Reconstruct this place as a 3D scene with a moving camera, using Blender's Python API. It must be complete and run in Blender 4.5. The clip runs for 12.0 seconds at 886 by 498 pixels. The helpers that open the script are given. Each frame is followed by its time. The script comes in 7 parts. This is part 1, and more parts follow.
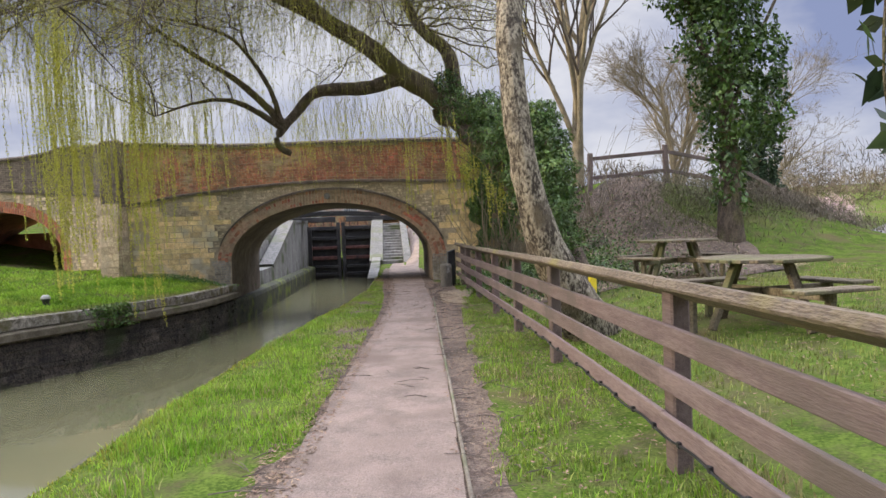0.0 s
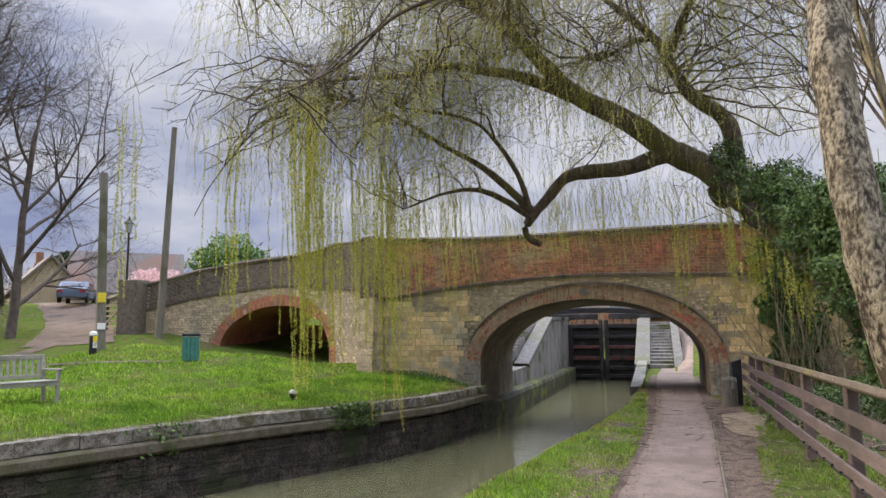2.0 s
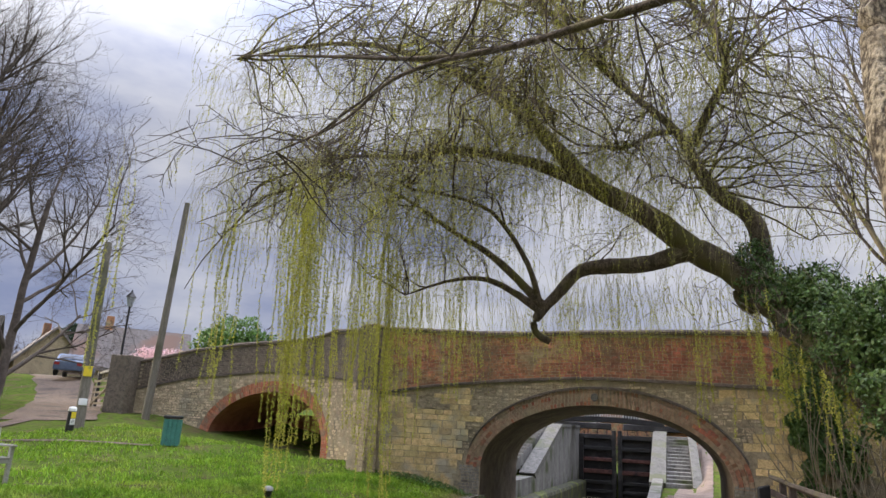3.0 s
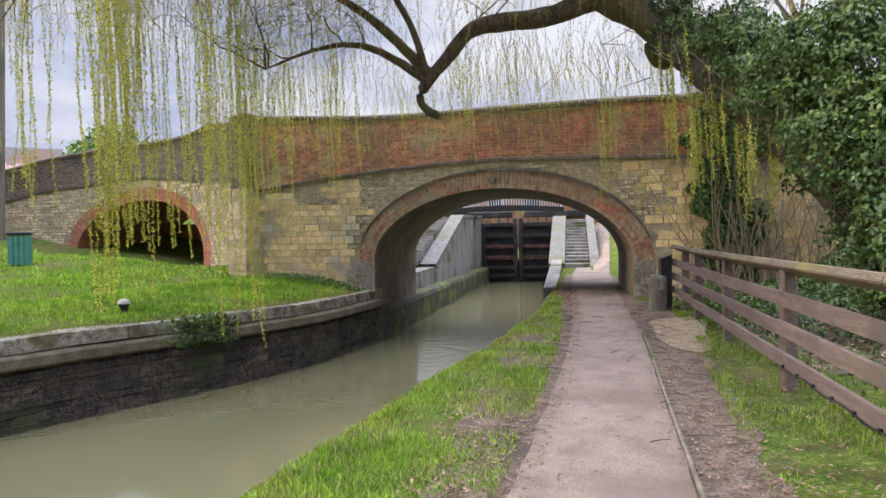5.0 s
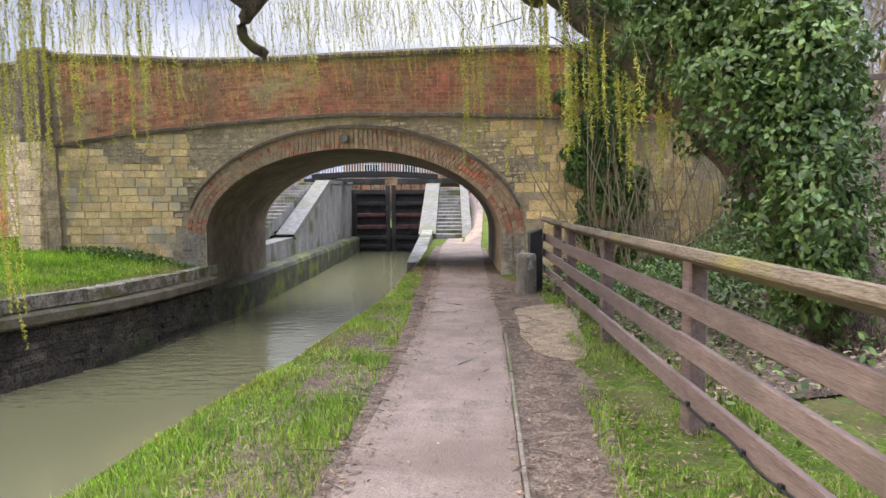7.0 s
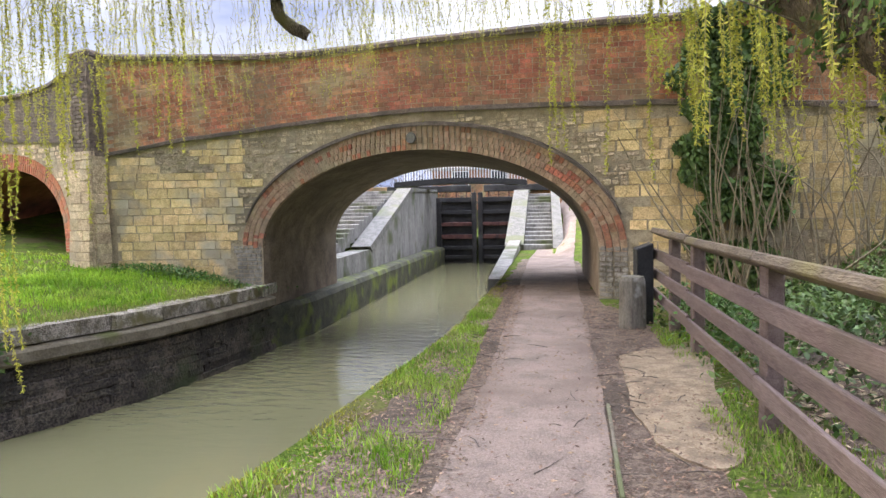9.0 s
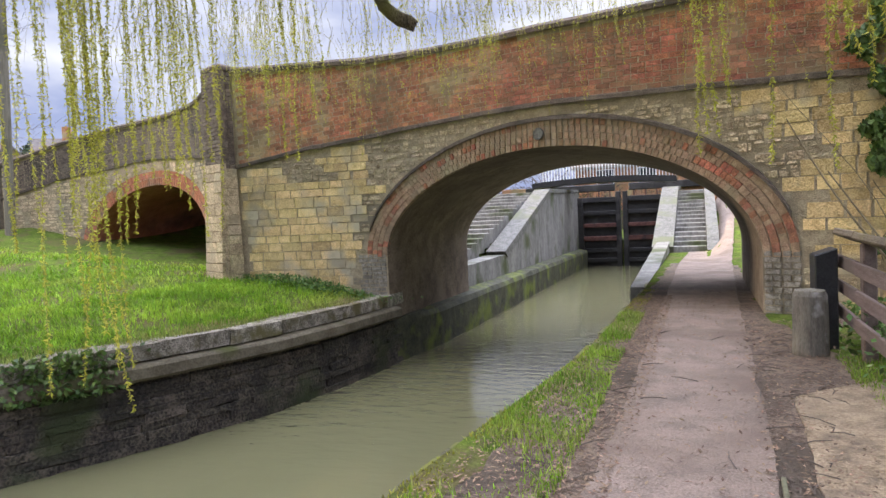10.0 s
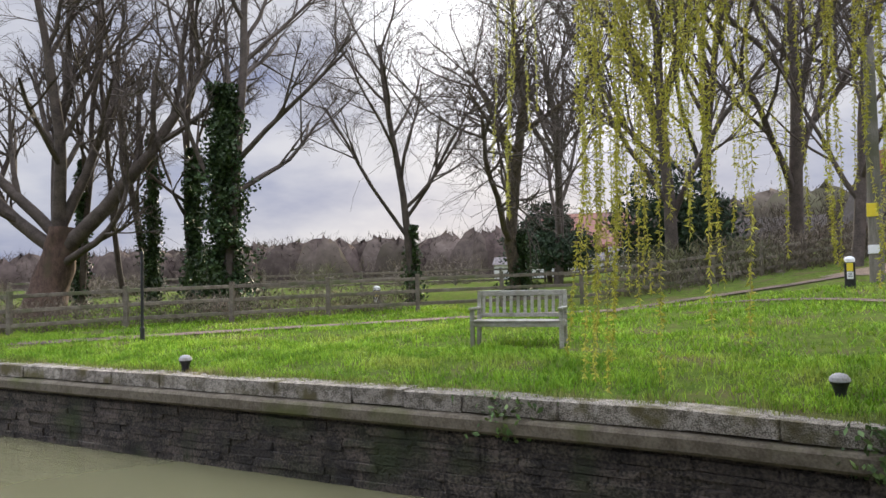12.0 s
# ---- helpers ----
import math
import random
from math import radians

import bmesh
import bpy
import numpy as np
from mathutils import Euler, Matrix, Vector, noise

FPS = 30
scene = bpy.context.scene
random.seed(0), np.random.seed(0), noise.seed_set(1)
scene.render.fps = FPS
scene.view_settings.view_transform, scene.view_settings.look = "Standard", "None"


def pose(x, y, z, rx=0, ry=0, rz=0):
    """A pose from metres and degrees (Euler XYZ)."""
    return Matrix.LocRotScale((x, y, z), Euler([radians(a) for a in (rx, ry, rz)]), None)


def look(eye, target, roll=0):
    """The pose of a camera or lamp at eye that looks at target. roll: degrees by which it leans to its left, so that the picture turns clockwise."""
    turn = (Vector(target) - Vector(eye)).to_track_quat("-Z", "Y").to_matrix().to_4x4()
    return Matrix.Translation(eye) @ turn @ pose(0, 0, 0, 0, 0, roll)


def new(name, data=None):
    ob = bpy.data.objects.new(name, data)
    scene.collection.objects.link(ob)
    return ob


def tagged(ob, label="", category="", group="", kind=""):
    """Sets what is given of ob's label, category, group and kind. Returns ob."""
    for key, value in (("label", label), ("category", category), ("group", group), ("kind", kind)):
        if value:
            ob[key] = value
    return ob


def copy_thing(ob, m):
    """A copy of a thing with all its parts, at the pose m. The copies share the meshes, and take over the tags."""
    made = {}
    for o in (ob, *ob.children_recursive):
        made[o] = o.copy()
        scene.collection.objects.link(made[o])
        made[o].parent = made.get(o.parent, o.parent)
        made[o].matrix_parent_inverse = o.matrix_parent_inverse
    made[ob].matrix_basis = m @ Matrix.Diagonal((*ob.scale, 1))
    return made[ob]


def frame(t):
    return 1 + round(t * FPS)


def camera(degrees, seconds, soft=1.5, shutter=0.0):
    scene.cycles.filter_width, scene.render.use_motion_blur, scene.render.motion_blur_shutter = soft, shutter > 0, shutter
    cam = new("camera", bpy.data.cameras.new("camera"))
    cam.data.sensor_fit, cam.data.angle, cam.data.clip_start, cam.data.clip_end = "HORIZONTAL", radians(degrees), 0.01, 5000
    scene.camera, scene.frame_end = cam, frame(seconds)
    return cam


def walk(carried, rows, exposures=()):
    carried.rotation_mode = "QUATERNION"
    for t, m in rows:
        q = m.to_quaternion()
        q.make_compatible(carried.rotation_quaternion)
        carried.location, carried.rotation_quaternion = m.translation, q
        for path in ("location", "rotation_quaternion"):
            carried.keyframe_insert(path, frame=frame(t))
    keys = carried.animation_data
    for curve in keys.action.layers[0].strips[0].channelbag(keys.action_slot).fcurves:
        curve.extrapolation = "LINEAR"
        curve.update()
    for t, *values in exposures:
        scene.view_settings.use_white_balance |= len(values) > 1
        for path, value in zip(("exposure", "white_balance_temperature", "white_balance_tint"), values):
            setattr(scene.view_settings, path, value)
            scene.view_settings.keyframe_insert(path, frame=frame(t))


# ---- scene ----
# ---- camera ----
cam = camera(66.00, 12.0)
PATH = [
    (0.0, pose(-0.339, 0.642, 1.417, 88.68, 2.13, -4.67)),
    (0.5, pose(-0.331, 1.190, 1.426, 89.33, 3.27, 5.46)),
    (1.0, pose(-0.312, 1.734, 1.455, 90.64, 3.30, 11.45)),
    (1.5, pose(-0.263, 2.277, 1.487, 93.15, 2.39, 14.76)),
    (2.0, pose(-0.220, 2.856, 1.540, 97.20, 0.50, 17.35)),
    (2.5, pose(-0.209, 3.410, 1.558, 103.58, -2.00, 18.61)),
    (2.7, pose(-0.222, 3.618, 1.552, 105.99, -2.89, 18.57)),
    (4.3, pose(-0.396, 5.230, 1.434, 93.75, -1.30, 14.81)),
    (4.5, pose(-0.398, 5.446, 1.423, 91.72, -0.36, 13.91)),
    (5.0, pose(-0.327, 6.005, 1.360, 88.99, 0.91, 10.64)),
    (5.5, pose(-0.231, 6.604, 1.346, 87.52, 1.34, 7.19)),
    (6.0, pose(-0.118, 7.155, 1.342, 86.56, 0.44, 3.66)),
    (6.5, pose(-0.007, 7.691, 1.366, 87.30, -0.07, 1.32)),
    (6.7, pose(0.018, 7.904, 1.373, 86.84, 0.25, 0.78)),
    (8.3, pose(0.177, 9.578, 1.396, 85.38, 0.99, 3.06)),
    (8.5, pose(0.188, 9.795, 1.386, 85.90, 1.21, 4.90)),
    (9.0, pose(0.169, 10.362, 1.400, 86.88, 1.00, 8.52)),
    (9.5, pose(0.183, 10.856, 1.402, 87.01, 0.86, 11.64)),
    (10.0, pose(0.226, 11.408, 1.430, 87.43, 2.54, 20.60)),
    (10.5, pose(0.201, 11.985, 1.457, 89.00, 4.32, 37.60)),
    (11.0, pose(0.116, 12.541, 1.511, 91.04, 4.36, 58.03)),
    (11.5, pose(-0.067, 13.096, 1.518, 92.25, 3.33, 78.49)),
    (12.0, pose(-0.210, 13.626, 1.483, 92.35, 1.22, 97.77)),
]
EXPOSURES = [(0.0, 0.52), (1.5, 0.58), (2.5, 0.28), (4.5, 0.55), (5.5, 0.93), (6.5, 0.96), (8.5, 1.28), (9.5, 1.25), (10.0, 1.02), (10.5, 1.1), (11.2, 0.95), (12.0, 0.35)]
walk(cam, PATH, EXPOSURES)

# ---- sky, sun ----
world = bpy.data.worlds.new("overcast_sky")
scene.world = world
world.use_nodes = True
wn, wl = world.node_tree.nodes, world.node_tree.links
wn.clear()
SUN_ELEV, SUN_AZ = radians(18), radians(180)          # the sun stands low over the lawn, towards -x
sky = wn.new("ShaderNodeTexSky")
sky.sky_type, sky.sun_disc = "NISHITA", False
sky.sun_elevation, sky.sun_rotation = SUN_ELEV, radians(-90)
sky.air_density, sky.dust_density = 1.0, 1.5
coord = wn.new("ShaderNodeTexCoord")
mapping = wn.new("ShaderNodeMapping")
mapping.inputs["Scale"].default_value = (1.0, 1.0, 2.6)
cloud = wn.new("ShaderNodeTexNoise")
cloud.inputs["Scale"].default_value, cloud.inputs["Detail"].default_value = 2.3, 6.0
cloud.inputs["Roughness"].default_value = 0.55
ramp = wn.new("ShaderNodeValToRGB")
ramp.color_ramp.elements[0].position, ramp.color_ramp.elements[0].color = 0.36, (3.3, 3.9, 6.4, 1)
ramp.color_ramp.elements[1].position, ramp.color_ramp.elements[1].color = 0.60, (9.0, 9.1, 10.0, 1)
mix = wn.new("ShaderNodeMix")
mix.data_type = "RGBA"
mix.inputs["Factor"].default_value = 0.93
back = wn.new("ShaderNodeBackground")
back.inputs["Strength"].default_value = 0.1
out = wn.new("ShaderNodeOutputWorld")
wl.new(coord.outputs["Generated"], mapping.inputs["Vector"])
wl.new(mapping.outputs["Vector"], cloud.inputs["Vector"])
wl.new(cloud.outputs["Fac"], ramp.inputs["Fac"])
wl.new(sky.outputs["Color"], mix.inputs["A"])
wl.new(ramp.outputs["Color"], mix.inputs["B"])
# an overcast sky is brightest overhead
split = wn.new("ShaderNodeSeparateXYZ")
lift = wn.new("ShaderNodeMapRange")
lift.interpolation_type = "SMOOTHSTEP"
lift.inputs["From Min"].default_value, lift.inputs["From Max"].default_value = 0.35, 1.0
lift.inputs["To Min"].default_value, lift.inputs["To Max"].default_value = 0.6, 4.4
scale_sky = wn.new("ShaderNodeVectorMath")
scale_sky.operation = "SCALE"
wl.new(coord.outputs["Generated"], split.inputs["Vector"])
wl.new(split.outputs["Z"], lift.inputs["Value"])
# the veiled sun brightens the clouds round it
aim = wn.new("ShaderNodeVectorMath")
aim.operation = "DOT_PRODUCT"
aim.inputs[1].default_value = (-math.cos(SUN_ELEV + 0.08), 0.0, math.sin(SUN_ELEV + 0.08))
glow = wn.new("ShaderNodeMapRange")
glow.interpolation_type = "SMOOTHERSTEP"
glow.inputs["From Min"].default_value, glow.inputs["From Max"].default_value = 0.955, 1.0
glow.inputs["To Min"].default_value, glow.inputs["To Max"].default_value = 0.0, 13.0
veil = wn.new("ShaderNodeVectorMath")
veil.operation = "ADD"
wl.new(coord.outputs["Generated"], aim.inputs[0])
wl.new(aim.outputs["Value"], glow.inputs["Value"])
wl.new(mix.outputs["Result"], veil.inputs[0])
wl.new(glow.outputs["Result"], veil.inputs[1])
wl.new(veil.outputs["Vector"], scale_sky.inputs[0])
wl.new(lift.outputs["Result"], scale_sky.inputs["Scale"])
wl.new(scale_sky.outputs["Vector"], back.inputs["Color"])
wl.new(back.outputs["Background"], out.inputs["Surface"])

sun_data = bpy.data.lights.new("sun", "SUN")
sun_data.energy, sun_data.angle, sun_data.color = 5.0, radians(12), (1.0, 0.85, 0.63)
sun = new("sun", sun_data)
sun.matrix_world = look((-60, 0, 30), (-60 + math.cos(SUN_ELEV), 0, 30 - math.sin(SUN_ELEV)))

# ---- helpers of this scene ----
rng = np.random.default_rng(7)


def material(name, c1, c2, scale=6.0, rough=0.85, bump=0.3, stain=None, stain_scale=0.7, vary=0.0, island=0.0, metallic=0.0, fine=8.0,
             stretch=(1, 1, 1), spec=0.4, trans=0.0, hard=0.18, grime=None, speck=0.5):
    """A surface of two tones in fine grain, with larger stains, relief and a shift from piece to piece."""
    m = bpy.data.materials.new(name)
    m.use_nodes = True
    n, l = m.node_tree.nodes, m.node_tree.links
    bsdf = n["Principled BSDF"]
    tc = n.new("ShaderNodeNewGeometry")
    mp = n.new("ShaderNodeMapping")
    mp.inputs["Scale"].default_value = stretch
    l.new(tc.outputs["Position"], mp.inputs["Vector"])
    a = n.new("ShaderNodeTexNoise")
    a.inputs["Scale"].default_value, a.inputs["Detail"].default_value, a.inputs["Roughness"].default_value = scale, 5, 0.65
    b = n.new("ShaderNodeTexNoise")
    b.inputs["Scale"].default_value, b.inputs["Detail"].default_value = scale * fine, 3
    l.new(mp.outputs["Vector"], a.inputs["Vector"])
    l.new(mp.outputs["Vector"], b.inputs["Vector"])
    r = n.new("ShaderNodeValToRGB")
    r.color_ramp.elements[0].position, r.color_ramp.elements[1].position = 0.5 - hard, 0.5 + hard
    r.color_ramp.elements[0].color, r.color_ramp.elements[1].color = (*c1, 1), (*c2, 1)
    ad = n.new("ShaderNodeMath")
    ad.operation = "MULTIPLY_ADD"
    ad.inputs[1].default_value, ad.inputs[2].default_value = speck, -0.5 * speck
    l.new(b.outputs["Fac"], ad.inputs[0])
    sm = n.new("ShaderNodeMath")
    sm.operation = "ADD"
    l.new(a.outputs["Fac"], sm.inputs[0])
    l.new(ad.outputs[0], sm.inputs[1])
    l.new(sm.outputs[0], r.inputs["Fac"])
    col = r.outputs["Color"]
    if stain:
        s = n.new("ShaderNodeTexNoise")
        s.inputs["Scale"].default_value, s.inputs["Detail"].default_value = stain_scale, 6
        l.new(tc.outputs["Position"], s.inputs["Vector"])
        sr = n.new("ShaderNodeValToRGB")
        sr.color_ramp.elements[0].position, sr.color_ramp.elements[1].position = 0.53, 0.66
        l.new(s.outputs["Fac"], sr.inputs["Fac"])
        mx = n.new("ShaderNodeMix")
        mx.data_type = "RGBA"
        mx.inputs["B"].default_value = (*stain, 1)
        l.new(sr.outputs["Color"], mx.inputs["Factor"])
        l.new(col, mx.inputs["A"])
        col = mx.outputs["Result"]
    for amount, kind in ((vary, "object"), (island, "island")):
        if amount:
            if kind == "object":
                o = n.new("ShaderNodeObjectInfo").outputs["Random"]
            else:
                o = n.new("ShaderNodeNewGeometry").outputs["Random Per Island"]
            hs = n.new("ShaderNodeHueSaturation")
            mr = n.new("ShaderNodeMapRange")
            mr.inputs["To Min"].default_value, mr.inputs["To Max"].default_value = 1 - amount, 1 + amount
            mh = n.new("ShaderNodeMapRange")
            mh.inputs["To Min"].default_value, mh.inputs["To Max"].default_value = 0.5 - amount * 0.035, 0.5 + amount * 0.035
            wv = n.new("ShaderNodeMath")
            wv.operation = "MULTIPLY"
            wv.inputs[1].default_value = 7.31
            fr = n.new("ShaderNodeMath")
            fr.operation = "FRACT"
            l.new(o, wv.inputs[0])
            l.new(wv.outputs[0], fr.inputs[0])
            l.new(o, mr.inputs["Value"])
            l.new(fr.outputs[0], mh.inputs["Value"])
            l.new(mr.outputs[0], hs.inputs["Value"])
            l.new(mh.outputs[0], hs.inputs["Hue"])
            l.new(col, hs.inputs["Color"])
            col = hs.outputs["Color"]
    if grime:
        dirt, size, lo, hi = grime
        g = n.new("ShaderNodeTexNoise")
        g.inputs["Scale"].default_value, g.inputs["Detail"].default_value, g.inputs["Roughness"].default_value = size, 9, 0.72
        l.new(tc.outputs["Position"], g.inputs["Vector"])
        gr = n.new("ShaderNodeMapRange")
        gr.inputs["From Min"].default_value, gr.inputs["From Max"].default_value = lo, hi
        gr.inputs["To Max"].default_value = 0.85
        l.new(g.outputs["Fac"], gr.inputs["Value"])
        gx = n.new("ShaderNodeMix")
        gx.data_type = "RGBA"
        gx.inputs["B"].default_value = (*dirt, 1)
        l.new(gr.outputs[0], gx.inputs["Factor"])
        l.new(col, gx.inputs["A"])
        col = gx.outputs["Result"]
    l.new(col, bsdf.inputs["Base Color"])
    bsdf.inputs["Roughness"].default_value, bsdf.inputs["Metallic"].default_value = rough, metallic
    bsdf.inputs["Specular IOR Level"].default_value = spec
    if bump:
        bp = n.new("ShaderNodeBump")
        bp.inputs["Strength"].default_value, bp.inputs["Distance"].default_value = bump, 0.02
        l.new(sm.outputs[0], bp.inputs["Height"])
        l.new(bp.outputs["Normal"], bsdf.inputs["Normal"])
    if trans:
        tr = n.new("ShaderNodeBsdfTranslucent")
        l.new(col, tr.inputs["Color"])
        ms = n.new("ShaderNodeMixShader")
        ms.inputs[0].default_value = trans
        l.new(bsdf.outputs[0], ms.inputs[1])
        l.new(tr.outputs[0], ms.inputs[2])
        l.new(ms.outputs[0], n["Material Output"].inputs["Surface"])
    return m


GRASS_GROUND = material("grass_ground", (0.05, 0.082, 0.016), (0.125, 0.17, 0.034), 4.0, 0.95, 1.2, (0.12, 0.105, 0.05), 0.9, fine=9, spec=0.0, speck=1.0, grime=((0.095, 0.078, 0.045), 2.6, 0.50, 0.64))
BLADE = material("grass_blade", (0.135, 0.265, 0.018), (0.29, 0.45, 0.05), 0.9, 0.6, 0, (0.29, 0.37, 0.065), 0.6, island=0.35, trans=0.35, spec=0.1, grime=((0.07, 0.155, 0.014), 1.6, 0.5, 0.66))
DRY_BLADE = material("worn_grass_blade", (0.16, 0.21, 0.045), (0.27, 0.30, 0.09), 1.4, 0.7, 0, (0.30, 0.26, 0.13), 0.8, island=0.4, trans=0.3, spec=0.1)
SOIL = material("trodden_soil", (0.085, 0.058, 0.042), (0.20, 0.147, 0.108), 8, 0.95, 1.2, (0.075, 0.057, 0.042), 0.9, fine=7, speck=1.0, hard=0.15)
LITTER = material("leaf_litter", (0.09, 0.056, 0.037), (0.28, 0.19, 0.125), 9, 0.95, 0.3, island=0.5)
PATH_MAT = material("towpath_tarmac", (0.149, 0.1125, 0.0905), (0.281, 0.213, 0.1725), 2.6, 0.9, 0.8, (0.155, 0.112, 0.088), 0.8, fine=32, speck=0.75, hard=0.18, grime=((0.13, 0.092, 0.072), 1.3, 0.54, 0.74))
SLAB_MAT = material("buff_concrete", (0.20, 0.148, 0.095), (0.36, 0.275, 0.18), 6, 0.9, 0.8, (0.26, 0.20, 0.13), 1.3, fine=10, speck=0.9, grime=((0.12, 0.086, 0.06), 2.4, 0.48, 0.62))
BANK_LITTER = material("tan_dead_leaves", (0.20, 0.15, 0.095), (0.44, 0.35, 0.235), 9, 0.95, 0.2, island=0.5)
ASPHALT = material("road_asphalt", (0.10, 0.10, 0.105), (0.16, 0.16, 0.165), 3, 0.9, 0.3, (0.20, 0.19, 0.18), 0.3, fine=20)
COPING = material("pale_coping_stone", (0.10, 0.088, 0.064), (0.40, 0.36, 0.30), 8, 0.9, 1.2, (0.11, 0.095, 0.04), 2.2, vary=0.2, hard=0.14, speck=0.9, grime=((0.075, 0.062, 0.036), 1.7, 0.54, 0.70))
LEDGE = material("mossy_ledge", (0.08, 0.066, 0.044), (0.16, 0.138, 0.098), 4, 0.9, 0.5, (0.07, 0.075, 0.022), 0.9)
CANAL_STONE = material("dark_wet_canal_stone", (0.014, 0.012, 0.009), (0.092, 0.076, 0.058), 3.5, 0.8, 1.2, (0.030, 0.038, 0.014), 0.9, island=0.3, vary=0.3, speck=1.0, grime=((0.012, 0.011, 0.009), 1.2, 0.5, 0.66))
EDGE_STONE = material("mossy_edge_stone", (0.085, 0.078, 0.045), (0.17, 0.155, 0.09), 6, 0.95, 0.7, (0.20, 0.20, 0.03), 1.4, vary=0.2)
MORTAR = material("old_lime_mortar", (0.26, 0.21, 0.14), (0.46, 0.38, 0.26), 9, 0.95, 1.0, (0.20, 0.17, 0.12), 0.8, speck=0.8, grime=((0.16, 0.135, 0.095), 0.9, 0.54, 0.74))
ASHLAR = material("honey_ashlar", (0.46, 0.335, 0.15), (0.74, 0.575, 0.29), 6, 0.95, 0.9, (0.40, 0.35, 0.25), 1.3, vary=0.22, island=0.22, speck=0.9, grime=((0.25, 0.21, 0.15), 1.1, 0.54, 0.72))
RUBBLE = material("grey_buff_rubble", (0.28, 0.22, 0.135), (0.62, 0.51, 0.335), 11, 0.95, 1.2, (0.34, 0.295, 0.21), 1.2, vary=0.22, island=0.26, fine=4, speck=0.9, grime=((0.19, 0.16, 0.112), 1.0, 0.54, 0.74))
BRICK = material("old_red_brick", (0.22, 0.095, 0.055), (0.50, 0.20, 0.11), 7, 0.95, 0.9, (0.32, 0.235, 0.135), 1.1, vary=0.3, island=0.32, speck=0.9, grime=((0.16, 0.12, 0.072), 0.8, 0.44, 0.64))
RING_BRICK = material("weathered_arch_brick", (0.26, 0.165, 0.105), (0.44, 0.31, 0.20), 9, 0.95, 0.9, (0.32, 0.26, 0.165), 1.6, vary=0.14, island=0.14, speck=0.9, grime=((0.19, 0.155, 0.105), 1.3, 0.50, 0.72))
BRICK_RED = material("bright_red_brick", (0.30, 0.095, 0.052), (0.47, 0.175, 0.10), 9, 0.95, 0.8, (0.26, 0.16, 0.11), 1.4, vary=0.22, island=0.22, speck=0.8, grime=((0.18, 0.13, 0.09), 1.4, 0.52, 0.72))
BRICK_DARK = material("weathered_dark_brick", (0.085, 0.068, 0.055), (0.21, 0.165, 0.13), 8, 0.95, 1.0, (0.075, 0.065, 0.05), 0.9, vary=0.25, island=0.25, speck=0.9)
BRICK_GREY = material("grey_lime_washed_brick", (0.16, 0.142, 0.115), (0.38, 0.35, 0.30), 9, 0.95, 0.9, (0.15, 0.13, 0.10), 1.2, vary=0.2, island=0.2, speck=0.9, grime=((0.11, 0.095, 0.07), 1.5, 0.5, 0.7))
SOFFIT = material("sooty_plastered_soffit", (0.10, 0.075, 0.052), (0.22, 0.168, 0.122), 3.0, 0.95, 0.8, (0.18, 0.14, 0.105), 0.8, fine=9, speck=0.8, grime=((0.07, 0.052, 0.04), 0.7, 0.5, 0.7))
BRICK_INNER = material("sooty_red_brick_barrel", (0.34, 0.12, 0.08), (0.52, 0.23, 0.16), 3, 0.95, 0.5, (0.15, 0.07, 0.05), 0.6, fine=14)
SLIME = material("slimy_green_stone", (0.020, 0.021, 0.015), (0.075, 0.075, 0.04), 4, 0.7, 0.9, (0.12, 0.145, 0.02), 1.4)
LOCK_PALE = material("grey_white_lock_coping", (0.085, 0.082, 0.074), (0.19, 0.184, 0.168), 5, 0.9, 0.7, (0.12, 0.125, 0.075), 0.9, speck=0.9)
LOCK_WALL = material("stained_lock_wall", (0.11, 0.105, 0.095), (0.25, 0.24, 0.22), 2.2, 0.9, 0.6, (0.065, 0.075, 0.03), 0.7, stretch=(1, 1, 0.4))
BOLLARD = material("flaking_painted_timber", (0.11, 0.095, 0.075), (0.21, 0.19, 0.155), 6, 0.9, 0.6, (0.48, 0.46, 0.43), 3.6, stretch=(3, 3, 0.6))
GATE_WOOD = material("black_wet_gate_timber", (0.008, 0.008, 0.009), (0.026, 0.024, 0.024), 4, 0.6, 0.5, (0.045, 0.042, 0.042), 1.1, stretch=(1, 1, 4))
GATE_RED = material("rusty_red_gate_timber", (0.06, 0.022, 0.018), (0.13, 0.055, 0.045), 5, 0.7, 0.5, (0.03, 0.02, 0.02), 1.5)
WHITE = material("worn_white_paint", (0.28, 0.27, 0.255), (0.44, 0.43, 0.41), 5, 0.75, 0.4, (0.24, 0.23, 0.20), 1.4)
FENCE_MAT = material("brown_stained_fence_timber", (0.115, 0.078, 0.070), (0.20, 0.148, 0.132), 3, 0.75, 0.4, (0.11, 0.085, 0.07), 1.1, vary=0.12, stretch=(6, 0.6, 6))
CAP_MAT = material("lichened_fence_cap", (0.10, 0.077, 0.056), (0.19, 0.15, 0.105), 3, 0.85, 0.6, (0.20, 0.175, 0.045), 0.75, stretch=(4, 0.8, 4), speck=0.8)
GREY_WOOD = material("silvered_timber", (0.24, 0.23, 0.19), (0.42, 0.41, 0.35), 5, 0.9, 0.5, (0.19, 0.19, 0.13), 1.5, stretch=(5, 1, 5))
TABLE_WOOD = material("mossy_brown_table_timber", (0.085, 0.066, 0.042), (0.185, 0.15, 0.10), 5, 0.9, 0.6, (0.13, 0.13, 0.055), 1.2, vary=0.2, speck=0.8)
